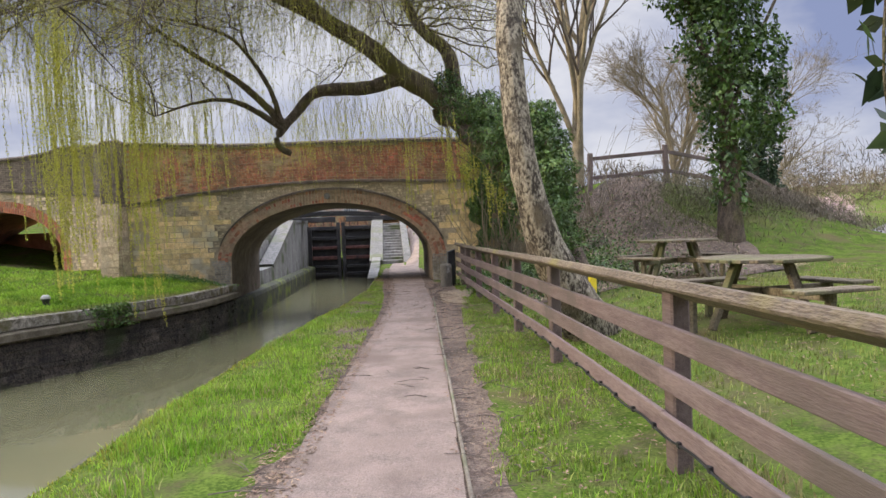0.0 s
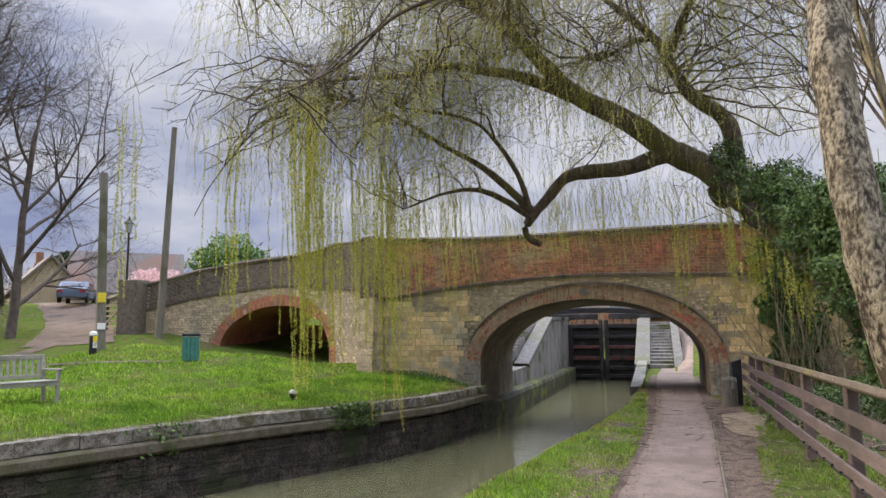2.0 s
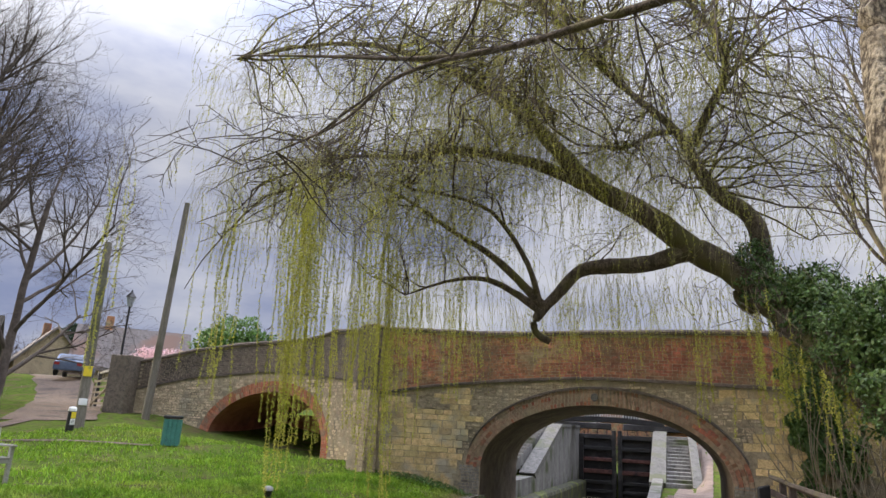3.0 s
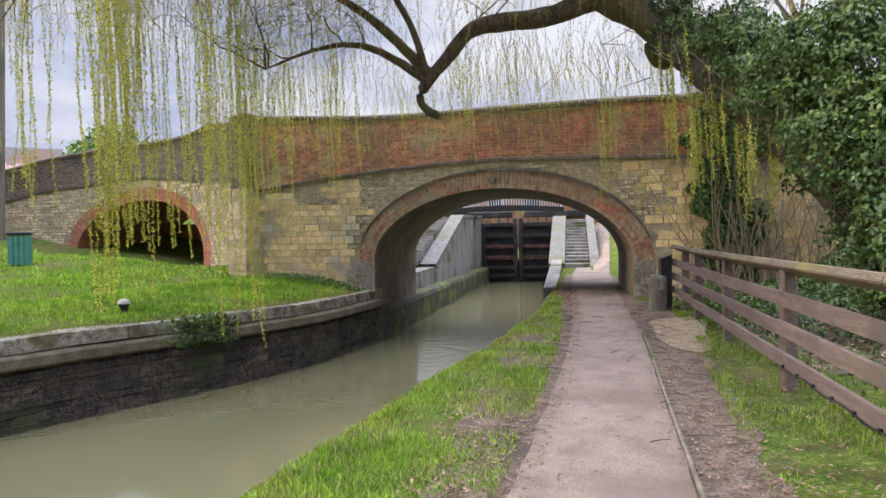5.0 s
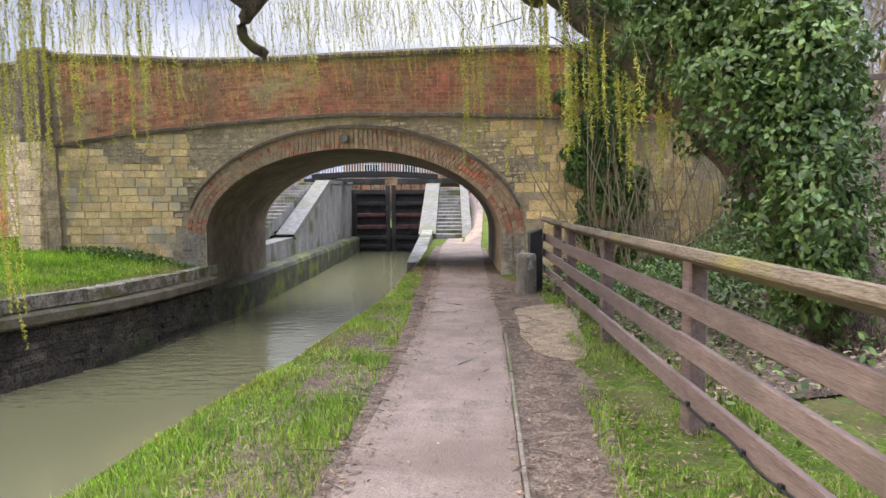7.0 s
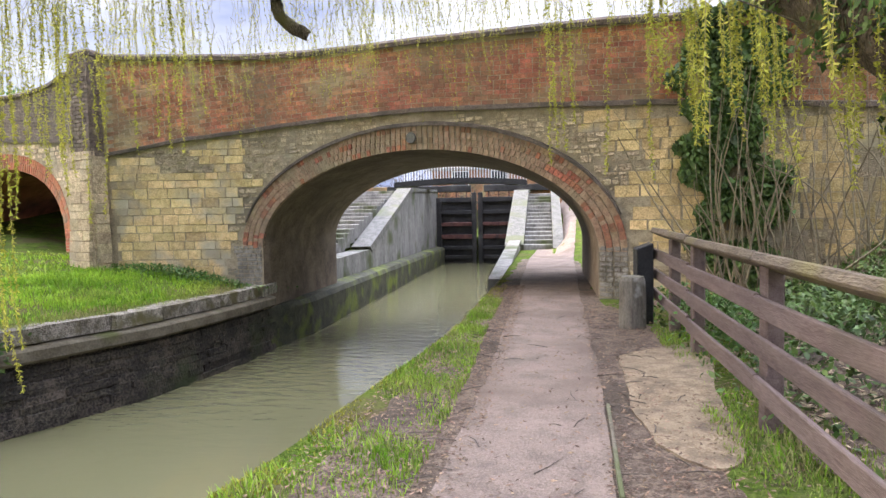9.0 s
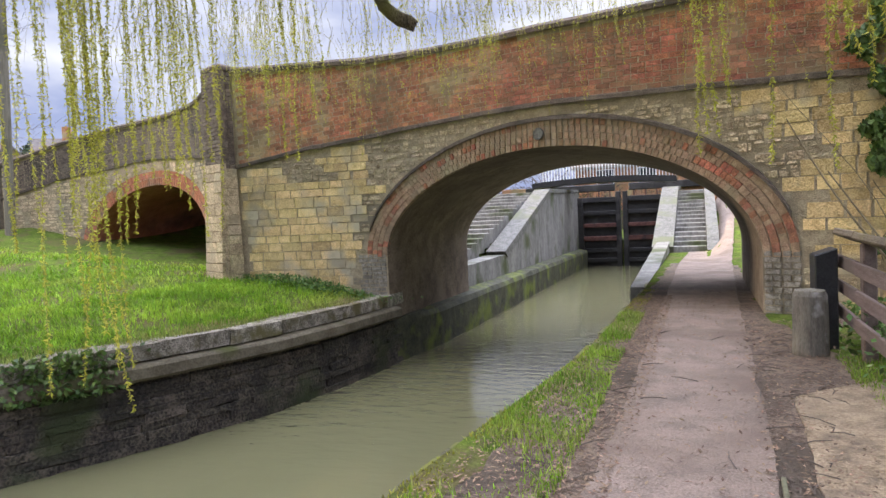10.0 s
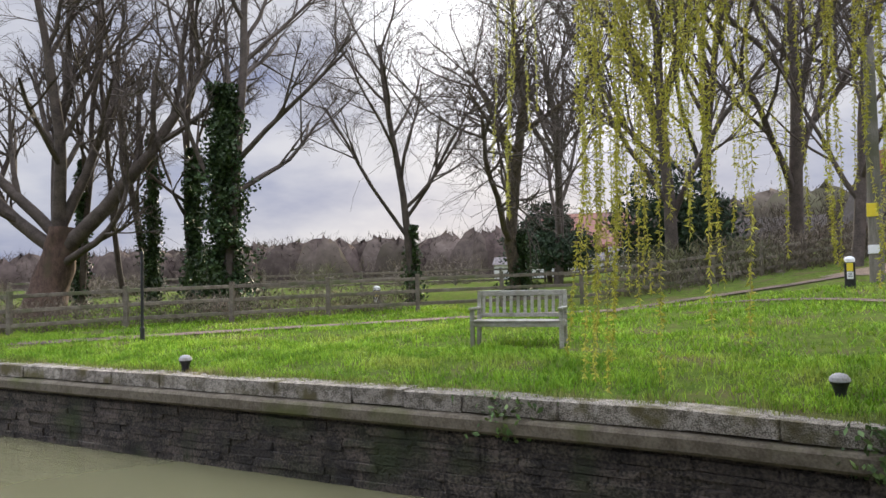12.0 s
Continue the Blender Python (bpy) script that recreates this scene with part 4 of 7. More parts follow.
# picnic tables behind the fence
def picnic_table(m, label):
    t = thing("picnic_table", m, label, "table", "round picnic tables")
    for k in range(9):                                   # boards of the round top
        y = (k - 4) * 0.145
        half = math.sqrt(max(0.66 ** 2 - y * y, 0.09))
        part("board", blk(2 * half, 0.135, 0.04, 0, y, 0.74, 0.008), TABLE_WOOD, t)
    for k in range(4):
        a = k * 90
        r = Matrix.Rotation(radians(a), 3, "Z")
        bm = bmesh.new()
        box(bm, 0, 0.52, 0.36, 0.09, 0.055, 0.82, 0.006, Matrix.Rotation(radians(24), 3, "X"))
        bmesh.ops.transform(bm, matrix=r.to_4x4(), verts=bm.verts)
        part("leg", bm, TABLE_WOOD, t)
        bm = bmesh.new()
        box(bm, 0, 0.93, 0.20, 0.08, 0.06, 0.46, 0.006)
        bmesh.ops.transform(bm, matrix=r.to_4x4(), verts=bm.verts)
        part("bench_leg", bm, TABLE_WOOD, t)
        bm = bmesh.new()
        for j in range(2):
            box(bm, 0, 0.86 + j * 0.15, 0.45, 0.95, 0.135, 0.04, 0.008)
        bmesh.ops.transform(bm, matrix=r.to_4x4(), verts=bm.verts)
        part("bench_seat", bm, TABLE_WOOD, t)
    for k in range(2):
        bm = bmesh.new()
        box(bm, 0, 0, 0.38, 0.06, 1.95, 0.09, 0.006)
        bmesh.ops.transform(bm, matrix=Matrix.Rotation(radians(90 * k), 4, "Z"), verts=bm.verts)
        part("cross_beam", bm, TABLE_WOOD, t)
    return t


picnic_table(at_ground(3.85, 8.0, 12), "round weathered timber picnic table with four attached benches")
picnic_table(at_ground(4.95, 12.8, 30), "round mossy timber picnic table beside the ivy-clad tree")

# garden bench on the lawn
bench = thing("garden_bench", at_ground(-12.33, 13.3, 80), "silvery grey slatted timber garden bench on the lawn", "bench")
for sx in (-0.78, 0.78):
    part("leg", blk(0.07, 0.07, 0.66, sx, -0.24, 0.31, 0.006), GREY_WOOD, bench)
    part("leg", blk(0.07, 0.07, 0.98, sx, 0.26, 0.47, 0.006, Matrix.Rotation(radians(-7), 3, "X")), GREY_WOOD, bench)
    part("arm", blk(0.09, 0.62, 0.04, sx, -0.02, 0.655, 0.01), GREY_WOOD, bench)
    part("side_rail", blk(0.05, 0.5, 0.09, sx, 0.0, 0.38, 0.006), GREY_WOOD, bench)
for k in range(5):
    part("seat_slat", blk(1.6, 0.085, 0.03, 0, -0.24 + k * 0.105, 0.435, 0.006), GREY_WOOD, bench)
part("top_rail", blk(1.6, 0.05, 0.10, 0, 0.325, 0.91, 0.01), GREY_WOOD, bench)
part("lower_rail", blk(1.6, 0.045, 0.07, 0, 0.275, 0.52, 0.006), GREY_WOOD, bench)
for k in range(12):
    part("back_slat", blk(0.055, 0.022, 0.36, -0.70 + k * 0.1273, 0.30, 0.705, 0.004, Matrix.Rotation(radians(-7), 3, "X")), GREY_WOOD, bench)
part("front_rail", blk(1.5, 0.04, 0.08, 0, -0.25, 0.38, 0.006), GREY_WOOD, bench)

# white-capped mooring bollards
mush = thing("iron_bollard", at_ground(-8.15, 16.85) @ Matrix.Scale(0.6, 4), "black iron mooring bollard with white domed cap in the grass", "bollard", "white-capped bollards")
part("base", lathe([(0.10, -0.05), (0.10, 0.10), (0.13, 0.2), (0.165, 0.27), (0.16, 0.29)], 20), BLACK, mush)
part("cap", lathe([(0.175, 0.285), (0.18, 0.30), (0.165, 0.36), (0.12, 0.41), (0.05, 0.435)], 20), WHITE, mush, "white painted domed cap")
copy_thing(mush, at_ground(-11.03, 7.76))

# way-marker posts
mark = thing("marker_post", at_ground(-18.17, 21.26, 70), "short black marker post with a white top and yellow notice", "post", "marker posts")
part("shaft", lathe([(0.12, -0.1), (0.12, 0.6), (0.118, 0.62)], 16), BLACK, mark)
part("top", lathe([(0.122, 0.62), (0.122, 0.70), (0.09, 0.75), (0.03, 0.765)], 16), SIGN_WHITE, mark, "white rounded top")
part("yellow_plate", blk(0.14, 0.02, 0.2, 0, -0.125, 0.50, 0.003), YELLOW, mark, "yellow notice plate")
part("white_plate", blk(0.14, 0.02, 0.18, 0, -0.125, 0.30, 0.003), SIGN_WHITE, mark, "white notice plate")
for k in range(3):
    part("print_bar", blk(0.09, 0.005, 0.015, 0, -0.137, 0.35 - k * 0.04, 0), BLACK, mark)
copy_thing(mark, at_ground(-22.7, 8.3, 95))

# litter bin
waste = thing("litter_bin", at_ground(-14.5, 21.5, 35), "square green slatted litter bin with a dark lid on the grass", "bin")
part("body", blk(0.46, 0.46, 0.72, 0, 0, 0.38, 0.01), GREEN_BIN, waste)
for sx, sy in ((-1, 0), (1, 0), (0, -1), (0, 1)):
    for k in range(4):
        o = -0.18 + k * 0.12
        part("slat", blk(0.10 if sy else 0.025, 0.025 if sy else 0.10, 0.76, sx * 0.24 if sx else o, sy * 0.24 if sy else o, 0.39, 0.006), GREEN_BIN, waste)
part("lid", blk(0.54, 0.54, 0.09, 0, 0, 0.83, 0.02), BLACK, waste, "dark lid")

# poles and lamp
def pole(base, top, r0, r1, label):
    t = thing("utility_pole", Matrix(), label, "pole", "timber poles")
    h = Heap()
    b, e = np.array(base, float), np.array(top, float)
    b[2] = gz(base[0], base[1]) - 0.4
    k = np.linspace(0, 1, 12)[:, None]
    h.tube(b + (e - b) * k, r0 + (r1 - r0) * k[:, 0], 14)
    put_mesh("shaft", h.mesh("shaft", POLE_WOOD, True), t)
    return t, b, e


pa, b0, e0 = pole((-18.67, 22.11, 1.0), (-19.2, 22.4, 7.5), 0.17, 0.13, "leaning timber utility pole with small notices beside the track")
for z, mt, hh in ((2.95, YELLOW, 0.34), (1.95, SIGN_WHITE, 0.22)):
    f = (z - b0[2]) / (e0[2] - b0[2])
    c = b0 + (e0 - b0) * f
    bm = blk(0.26, 0.02, hh, c[0] + 0.14, c[1] - 0.12, z, 0.004, Matrix.Rotation(radians(50), 3, "Z"))
    part("notice", bm, mt, pa, "small notice plate")
pole((-20.1, 26.72, 1.3), (-19.9, 26.9, 10.6), 0.16, 0.11, "tall bare timber pole standing by the wing wall")

lamp = thing("street_lamp", at_ground(-23.1, 28.05), "old-fashioned black lantern street lamp on a slim post", "street lamp")
ztop = 7.0 - gz(-23.1, 28.05)
part("post", lathe([(0.10, -0.2), (0.10, 0.9), (0.06, 1.0), (0.045, ztop - 0.75), (0.06, ztop - 0.7)], 14), BLACK, lamp)
part("ladder_bar", blk(0.5, 0.03, 0.03, 0, 0, ztop - 0.95), BLACK, lamp)
part("lantern", lathe([(0.10, ztop - 0.7), (0.2, ztop - 0.28), (0.2, ztop - 0.27)], 6), LAMP_GLASS, lamp, "clear tapering lantern glass")
part("hood", lathe([(0.25, ztop - 0.28), (0.10, ztop - 0.1), (0.05, ztop - 0.05), (0.03, ztop + 0.06)], 6), BLACK, lamp)

black_post = thing("signpost_pole", at_ground(-14.1, 5.1), "slim black metal pole standing in the grass", "pole")
part("shaft", lathe([(0.05, -0.2), (0.05, 0.3), (0.035, 0.35), (0.035, 1.95), (0.02, 1.98)], 12), BLACK, black_post)

# field gate and white barrier at the end of the wing wall
gate = thing("field_gate", pose(-22.7, 27.6, gz(-23.5, 28), 0, 0, 152), "weathered five-bar field gate beside the wall's end", "gate")
for k in range(5):
    part("bar", blk(2.6, 0.04, 0.09, 1.4, 0, 0.25 + k * 0.24, 0.006), RAIL_WOOD, gate)
for x in (0.12, 2.66):
    part("stile", blk(0.09, 0.06, 1.25, x, 0, 0.68, 0.006), RAIL_WOOD, gate)
part("brace", blk(2.7, 0.035, 0.09, 1.4, 0.03, 0.72, 0.006, Matrix.Rotation(radians(22), 3, "Y")), RAIL_WOOD, gate)
part("white_notice", blk(0.22, 0.02, 0.5, 0.75, -0.06, 0.75, 0.004, Matrix.Rotation(radians(18), 3, "Y")), SIGN_WHITE, gate, "white notice plate hung askew")
barrier = thing("barrier_pole", pose(-22.7, 27.9, gz(-23.5, 28), 0, 0, 150), "white barrier pole on a dark post", "barrier")
part("arm", blk(3.4, 0.09, 0.11, 1.7, 0, 1.72, 0.01, Matrix.Rotation(radians(3), 3, "Y")), WHITE, barrier, "white pole")
part("lower_arm", blk(3.2, 0.06, 0.06, 1.6, 0, 1.42, 0.01, Matrix.Rotation(radians(5), 3, "Y")), BLACK, barrier)
part("post", blk(0.14, 0.14, 1.8, 3.2, 0, 0.85, 0.01), BLACK, barrier)

# yellow hydrant post and small dark box behind the fence
hyd = thing("yellow_post", at_ground(3.2, 12.3), "short yellow marker post with a dark box behind the fence", "post")
part("shaft", blk(0.12, 0.12, 0.5, 0, 0, 0.22, 0.01), YELLOW, hyd)
part("box", blk(0.16, 0.2, 0.14, -0.14, 0, 0.2, 0.01), BLACK, hyd)

# ---- rail fences beyond ----
def rail_fence(name, pts, height, rails, spacing, label, mat=RAIL_WOOD, thick=1.0):
    t = thing(name, Matrix(), label, "fence")
    p = np.array(pts, float)
    seg = np.linalg.norm(np.diff(p, axis=0), axis=1)
    s = np.concatenate([[0], np.cumsum(seg)])
    n = int(s[-1] / spacing)
    u = np.linspace(0, s[-1], n + 1)
    q = np.stack([np.interp(u, s, p[:, 0]), np.interp(u, s, p[:, 1])], 1)
    z = ground_z(q[:, 0], q[:, 1])
    for (x, y), zz in zip(q, z):
        part("post", blk(0.12 * thick, 0.12 * thick, height + 0.25, x, y, zz + (height - 0.2) / 2 + rng.uniform(-0.02, 0.02), 0.01, Matrix.Rotation(rng.uniform(-0.04, 0.04), 3, "Y")), mat, t)
    for i in range(n):
        a, b = q[i], q[i + 1]
        ln = float(np.linalg.norm(b - a))
        yaw, pit = math.atan2(b[1] - a[1], b[0] - a[0]), math.atan2(z[i + 1] - z[i], ln)
        for k in range(rails):
            zz = (z[i] + z[i + 1]) / 2 + height * (k + 0.75) / rails - 0.02
            part("rail", blk(ln + 0.02, 0.045 * thick, 0.10 * thick, (a[0] + b[0]) / 2, (a[1] + b[1]) / 2, zz, 0.008, (Matrix.Rotation(yaw, 3, "Z") @ Matrix.Rotation(-pit, 3, "Y"))), mat, t)
    return t


rail_fence("paddock_fence", [(-18.6, -10), (-15.8, 0.2), (-18.7, 5.8), (-21.0, 10.8), (-22.6, 15), (-25.0, 19.5), (-28.5, 24), (-34, 30)], 1.12, 3, 2.6, "weathered timber post-and-rail paddock fence along the track")
rail_fence("field_fence", [(-40, -20), (-46, 5), (-50, 18), (-52, 30)], 1.1, 3, 3.2, "far timber rail fence across the meadow", thick=1.3)
rail_fence("road_fence", [(3.4, 21.0), (5.5, 20.7), (8.0, 20.8), (11, 21.5), (15, 23.2)], 1.15, 2, 2.3, "dark timber rail fence above the bank by the road", FENCE_MAT, 1.15)
rail_fence("verge_rail", [(15.5, 23.2), (18, 24.4), (21, 26.2)], 0.5, 1, 2.4, "low timber knee rail beside the road", FENCE_MAT)

# ---- buildings ----
def gable_house(m, w, d, h, ridge, wall_mat, roof_mat, label, windows=(), chimney=True):
    t = thing("house", m, label, "house")
    bm = bmesh.new()
    v = [bm.verts.new(p) for p in ((-w, -d, -1), (w, -d, -1), (w, d, -1), (-w, d, -1), (-w, -d, h), (w, -d, h), (w, d, h), (-w, d, h), (-w, 0, ridge), (w, 0, ridge))]
    for f in ((0, 1, 5, 4), (2, 3, 7, 6), (1, 2, 6, 9, 5), (3, 0, 4, 8, 7)):
        bm.faces.new([v[i] for i in f])
    part("wall", bm, wall_mat, t)
    for sy in (-1, 1):
        bm = bmesh.new()
        o = 0.45
        a = [(-w - 0.35, sy * (d + o), h - o * (ridge - h) / d), (w + 0.35, sy * (d + o), h - o * (ridge - h) / d), (w + 0.35, 0, ridge), (-w - 0.35, 0, ridge)]
        lo = [bm.verts.new(p) for p in a]
        hi = [bm.verts.new((p[0], p[1], p[2] + 0.28)) for p in a]
        bm.faces.new(lo)
        bm.faces.new(hi[::-1])
        for i in range(4):
            bm.faces.new((lo[i], lo[(i + 1) % 4], hi[(i + 1) % 4], hi[i]))
        bmesh.ops.recalc_face_normals(bm, faces=bm.faces)
        part("roof", bm, roof_mat, t)
    for (side, u, z, ww, hh) in windows:
        win = part("window", blk(ww + 0.14, 0.1, hh + 0.14, u, -d - 0.02, z, 0.01) if side == "front" else blk(0.1, ww + 0.14, hh + 0.14, w + 0.02, u, z, 0.01), SIGN_WHITE, t, "white window frame")
        part("pane", blk(ww, 0.1, hh, u, -d - 0.05, z, 0) if side == "front" else blk(0.1, ww, hh, w + 0.05, u, z, 0), GLASS, win)
    if chimney:
        part("chimney", blk(0.7, 0.7, 1.5, -w * 0.5, 0, ridge + 0.55, 0.02), BRICK, t)
    return t


gable_house(pose(-43.2, 35.1, 2.0, 0, 0, 40), 2.2, 2.3, 2.0, 5.2, RENDER_WHITE, THATCH, "whitewashed thatched cottage beside the lane", (("side", 0.0, 2.4, 0.6, 1.0), ("side", 0.9, 1.1, 0.5, 0.8), ("front", 0.9, 1.2, 0.9, 0.9), ("front", -0.9, 1.2, 0.9, 0.9)))
gable_house(pose(-66.0, 33.0, 2.0, 0, 0, 72), 6.0, 2.8, 1.5, 4.0, RENDER_WHITE, THATCH, "long thatched house behind the trees", (("front", 3.0, 1.0, 1.0, 0.9), ("front", 0.0, 1.0, 1.0, 0.9)))
gable_house(pose(-60, 57, 3.5, 0, 0, -35), 5.5, 3.0, 2.6, 5.8, RUBBLE, ROOF, "grey stone house with a dormer window", (("front", 0.0, 3.6, 2.0, 0.9), ("front", -3, 1.3, 1.2, 1.2)))
gable_house(pose(-52, 60, 3.6, 0, 0, 40), 5.0, 3.2, 2.6, 6.4, RUBBLE, ROOF, "stone cottage with a steep tiled roof and brick chimney", (("front", 1.0, 1.4, 1.2, 1.2),))
gable_house(pose(-78, 19, 2.4, 0, 0, 80), 6, 3, 2.4, 5.6, BRICK, ROOF_RED, "far red-roofed brick house beyond the meadow", (("front", 0, 1.4, 1.2, 1.2),))
gable_house(pose(-4.5, 84, 2.5, 0, 0, 0), 7, 3, 3.6, 6.6, BRICK, ROOF, "brick house beyond the lock with white windows", (("front", -4, 2.2, 1.6, 1.6), ("front", 0, 2.2, 1.6, 1.6), ("front", 4, 2.2, 1.6, 1.6)))
for k, (x, y, w) in enumerate(((-62, 13, 3.0), (-63, 17.5, 2.2), (-60, 21.5, 1.6))):
    shed = thing("garden_shed", pose(x, y, gz(x, y), 0, 0, 85), "pale low garden building across the meadow", "shed", "pale garden sheds")
    part("wall", blk(2 * w, 2.2, 1.3, 0, 0, 0.6, 0.02), RENDER_WHITE, shed)
    bm = bmesh.new()
    prism(bm, [(-1.3, 1.25), (1.3, 1.25), (0, 1.95)], -w - 0.1, w + 0.1)
    part("roof", bm, ROOF, shed)


def car(m, paint, label):
    t = thing("car", m, label, "car")
    bm = bmesh.new()
    prism(bm, [(-2.05, 0.3), (-2.1, 0.75), (-1.2, 0.88), (-0.55, 1.4), (1.0, 1.42), (1.75, 0.95), (2.1, 0.85), (2.1, 0.32)], -0.85, 0.85)
    bmesh.ops.bevel(bm, geom=bm.edges[:], offset=0.06, segments=2, affect="EDGES")
    part("body", bm, paint, t)
    bm = bmesh.new()
    prism(bm, [(-1.02, 0.93), (-0.5, 1.34), (0.95, 1.36), (1.5, 0.97)], -0.86, 0.86)
    part("side_glass", bm, GLASS, t)
    part("rear_glass", blk(1.35, 0.04, 0.5, 0, 1.42, 1.18, 0.02, Matrix.Rotation(radians(58), 3, "X")), GLASS, t)
    for sx in (-0.8, 0.8):
        for sy in (-1.3, 1.3):
            w = lathe([(0.2, -0.1), (0.32, -0.09), (0.32, 0.09), (0.2, 0.1)], 18)
            bmesh.ops.transform(w, matrix=Matrix.Translation((sx, sy, 0.32)) @ Matrix.Rotation(radians(90), 4, "Y"), verts=w.verts)
            part("wheel", w, TYRE, t)
        part("tail_light", blk(0.3, 0.06, 0.16, sx * 0.8, 2.1, 0.72, 0.01), CAR_RED, t)
    return t


car(pose(-37.2, 39.2, gz(-37.2, 39.2) + 0.05, 0, 0, 215), CAR_BLUE, "blue-grey hatchback parked on the lane")
car(pose(14.9, 33.0, gz(14.9, 33.0) + 0.3, 0, 0, 70), CAR_RED, "red car parked beyond the ivy beside the road")

# ---- grass, litter ----
def grass(name, x, y, height, width, mat, label, lean=0.5, lift=0.0):
    """Blades rooted at x, y (arrays)."""
    n = len(x)
    z = sheet_z(x, y) + lift
    a = rng.uniform(0, 2 * np.pi, n)
    tuft = np.array([noise.noise((a * 1.9, b * 1.9, 6.0)) for a, b in zip(x, y)])
    h = height * rng.uniform(0.5, 1.25, n) * (0.9 + 0.75 * tuft)
    ln = h * rng.uniform(0.1, lean, n)
    side = np.stack([np.cos(a), np.sin(a), np.zeros(n)], 1) * (width * rng.uniform(0.6, 1.3, n))[:, None]
    fwd = np.stack([-np.sin(a), np.cos(a), np.zeros(n)], 1)
    b = np.stack([x, y, z - 0.01], 1)
    mid = b + fwd * (ln * 0.35)[:, None] + np.array([0, 0, 1.0]) * (h * 0.6)[:, None]
    tip = b + fwd * ln[:, None] + np.array([0, 0, 1.0]) * h[:, None]
    v = np.stack([b - side, b + side, mid + side * 0.7, mid - side * 0.7, tip], 1).reshape(-1, 3)
    k = np.arange(n)[:, None] * 5
    q = np.concatenate([k + np.array([[0, 1, 2]]), k + np.array([[0, 2, 3]]), k + np.array([[3, 2, 4]])])
    return tagged(put_mesh(name, poly_mesh(name, v, q, mat)), label, "grass", kind="stuff")


def clumped(x, y, scale, low=0.15, high=0.85):
    """Keeps points by a patchy field."""
    f = np.array([noise.noise((a * scale, b * scale, 1.3)) for a, b in zip(x, y)])
    return rng.uniform(low, high, len(x)) < 0.5 + 0.9 * f


def between(lo, hi, y0, y1, n, power=1.0):
    y = y0 + (y1 - y0) * rng.uniform(0, 1, n) ** power
    a, b = np.array([lo(v) for v in y]), np.array([hi(v) for v in y])
    return a + (b - a) * rng.uniform(0, 1, n), y


x, y = between(lambda v: float(near_edge(v)) + 0.1, lambda v: float(path_left(v)) - np.interp(v, [0, 8, 14, 18, 24], [0.02, 0.06, 0.12, 0.2, 0.2]), 1.0, 21, 105000, 1.2)
k = clumped(x, y, 1.1, 0.0, 0.75) & (rng.uniform(0, 1, len(x)) < np.interp(y, [0, 8, 11, 13.5, 16, 21], [1.1, 1.05, 0.85, 0.55, 0.45, 0.6]) + 0.35 * np.array([noise.noise((a * 2.2, b * 2.2, 9.0)) for a, b in zip(x, y)]))
j = np.flatnonzero(k)[::5]
grass("verge_tufts", x[j] + 0.02, y[j], 0.09, 0.005, DRY_BLADE, "paler longer tufts in the canal verge", 0.9)
grass("verge_grass", x[k], y[k], 0.062, 0.0045, BLADE, "lush spring grass on the canal verge", 0.9)
x, y = between(lambda v: float(path_right(v)) + np.interp(v, [0, 5, 9, 13, 16], [0.1, 0.18, 0.32, 0.5, 0.7]), lambda v: fence_x(v) + 0.5, 1.5, 18.5, 40000)
k = clumped(x, y, 1.4)
j = np.flatnonzero(k)[::3]
grass("fence_tufts", x[j] + 0.015, y[j], 0.085, 0.0045, BLADE, "greener tufts under the fence", 0.9)
grass("fence_grass", x[k], y[k], 0.06, 0.0045, DRY_BLADE, "thin worn grass under the fence", 0.9)
x, y = between(lambda v: fence_x(v) + 0.3, lambda v: 8.0, 1.5, 15, 42000)
k = clumped(x, y, 0.6)
grass("paddock_grass", x[k], y[k], 0.075, 0.007, DRY_BLADE, "short mossy grass round the picnic tables")
x, y = between(lambda v: float(far_edge(v)) - 3.2, lambda v: float(far_edge(v)) - 0.35, 0, 23, 60000)
k = clumped(x, y, 0.8, -0.2, 0.7)
grass("lawn_grass", x[k], y[k], 0.105, 0.009, BLADE, "bright tufted grass on the far bank", 1.3)
def off_track(x, y):
    """Where the trodden tracks leave room for grass."""
    far = np.full(len(x), 9.0)
    for line, half in TRACKS:
        d = np.min(np.hypot(x[:, None] - line[None, :, 0], y[:, None] - line[None, :, 1]), axis=1)
        far = np.minimum(far, d / half)
    return far > 1.0


x, y = between(lambda v: float(far_edge(v)) - 13, lambda v: float(far_edge(v)) - 3.0, -4, 24, 80000)
k = clumped(x, y, 0.7, -0.1, 0.75) & off_track(x, y)
grass("lawn_grass_far", x[k], y[k], 0.10, 0.014, BLADE, "bright grass of the sunlit lawn", 1.3)
x, y = between(lambda v: float(far_edge(v)) - 0.5, lambda v: float(far_edge(v)) - 0.06, -2, 23, 9000)
grass("bank_tufts", x, y, 0.09, 0.006, DRY_BLADE, "dry tufts behind the coping stones")
x, y = between(lambda v: float(near_edge(v)) - 0.02, lambda v: float(near_edge(v)) + 0.3, 0, 24, 20000)
k = clumped(x, y, 1.6)
x, y = x[k], y[k]
grass("edge_moss", x, y, 0.035, 0.008, MOSS, "yellow-green moss along the stone edge", 0.9)

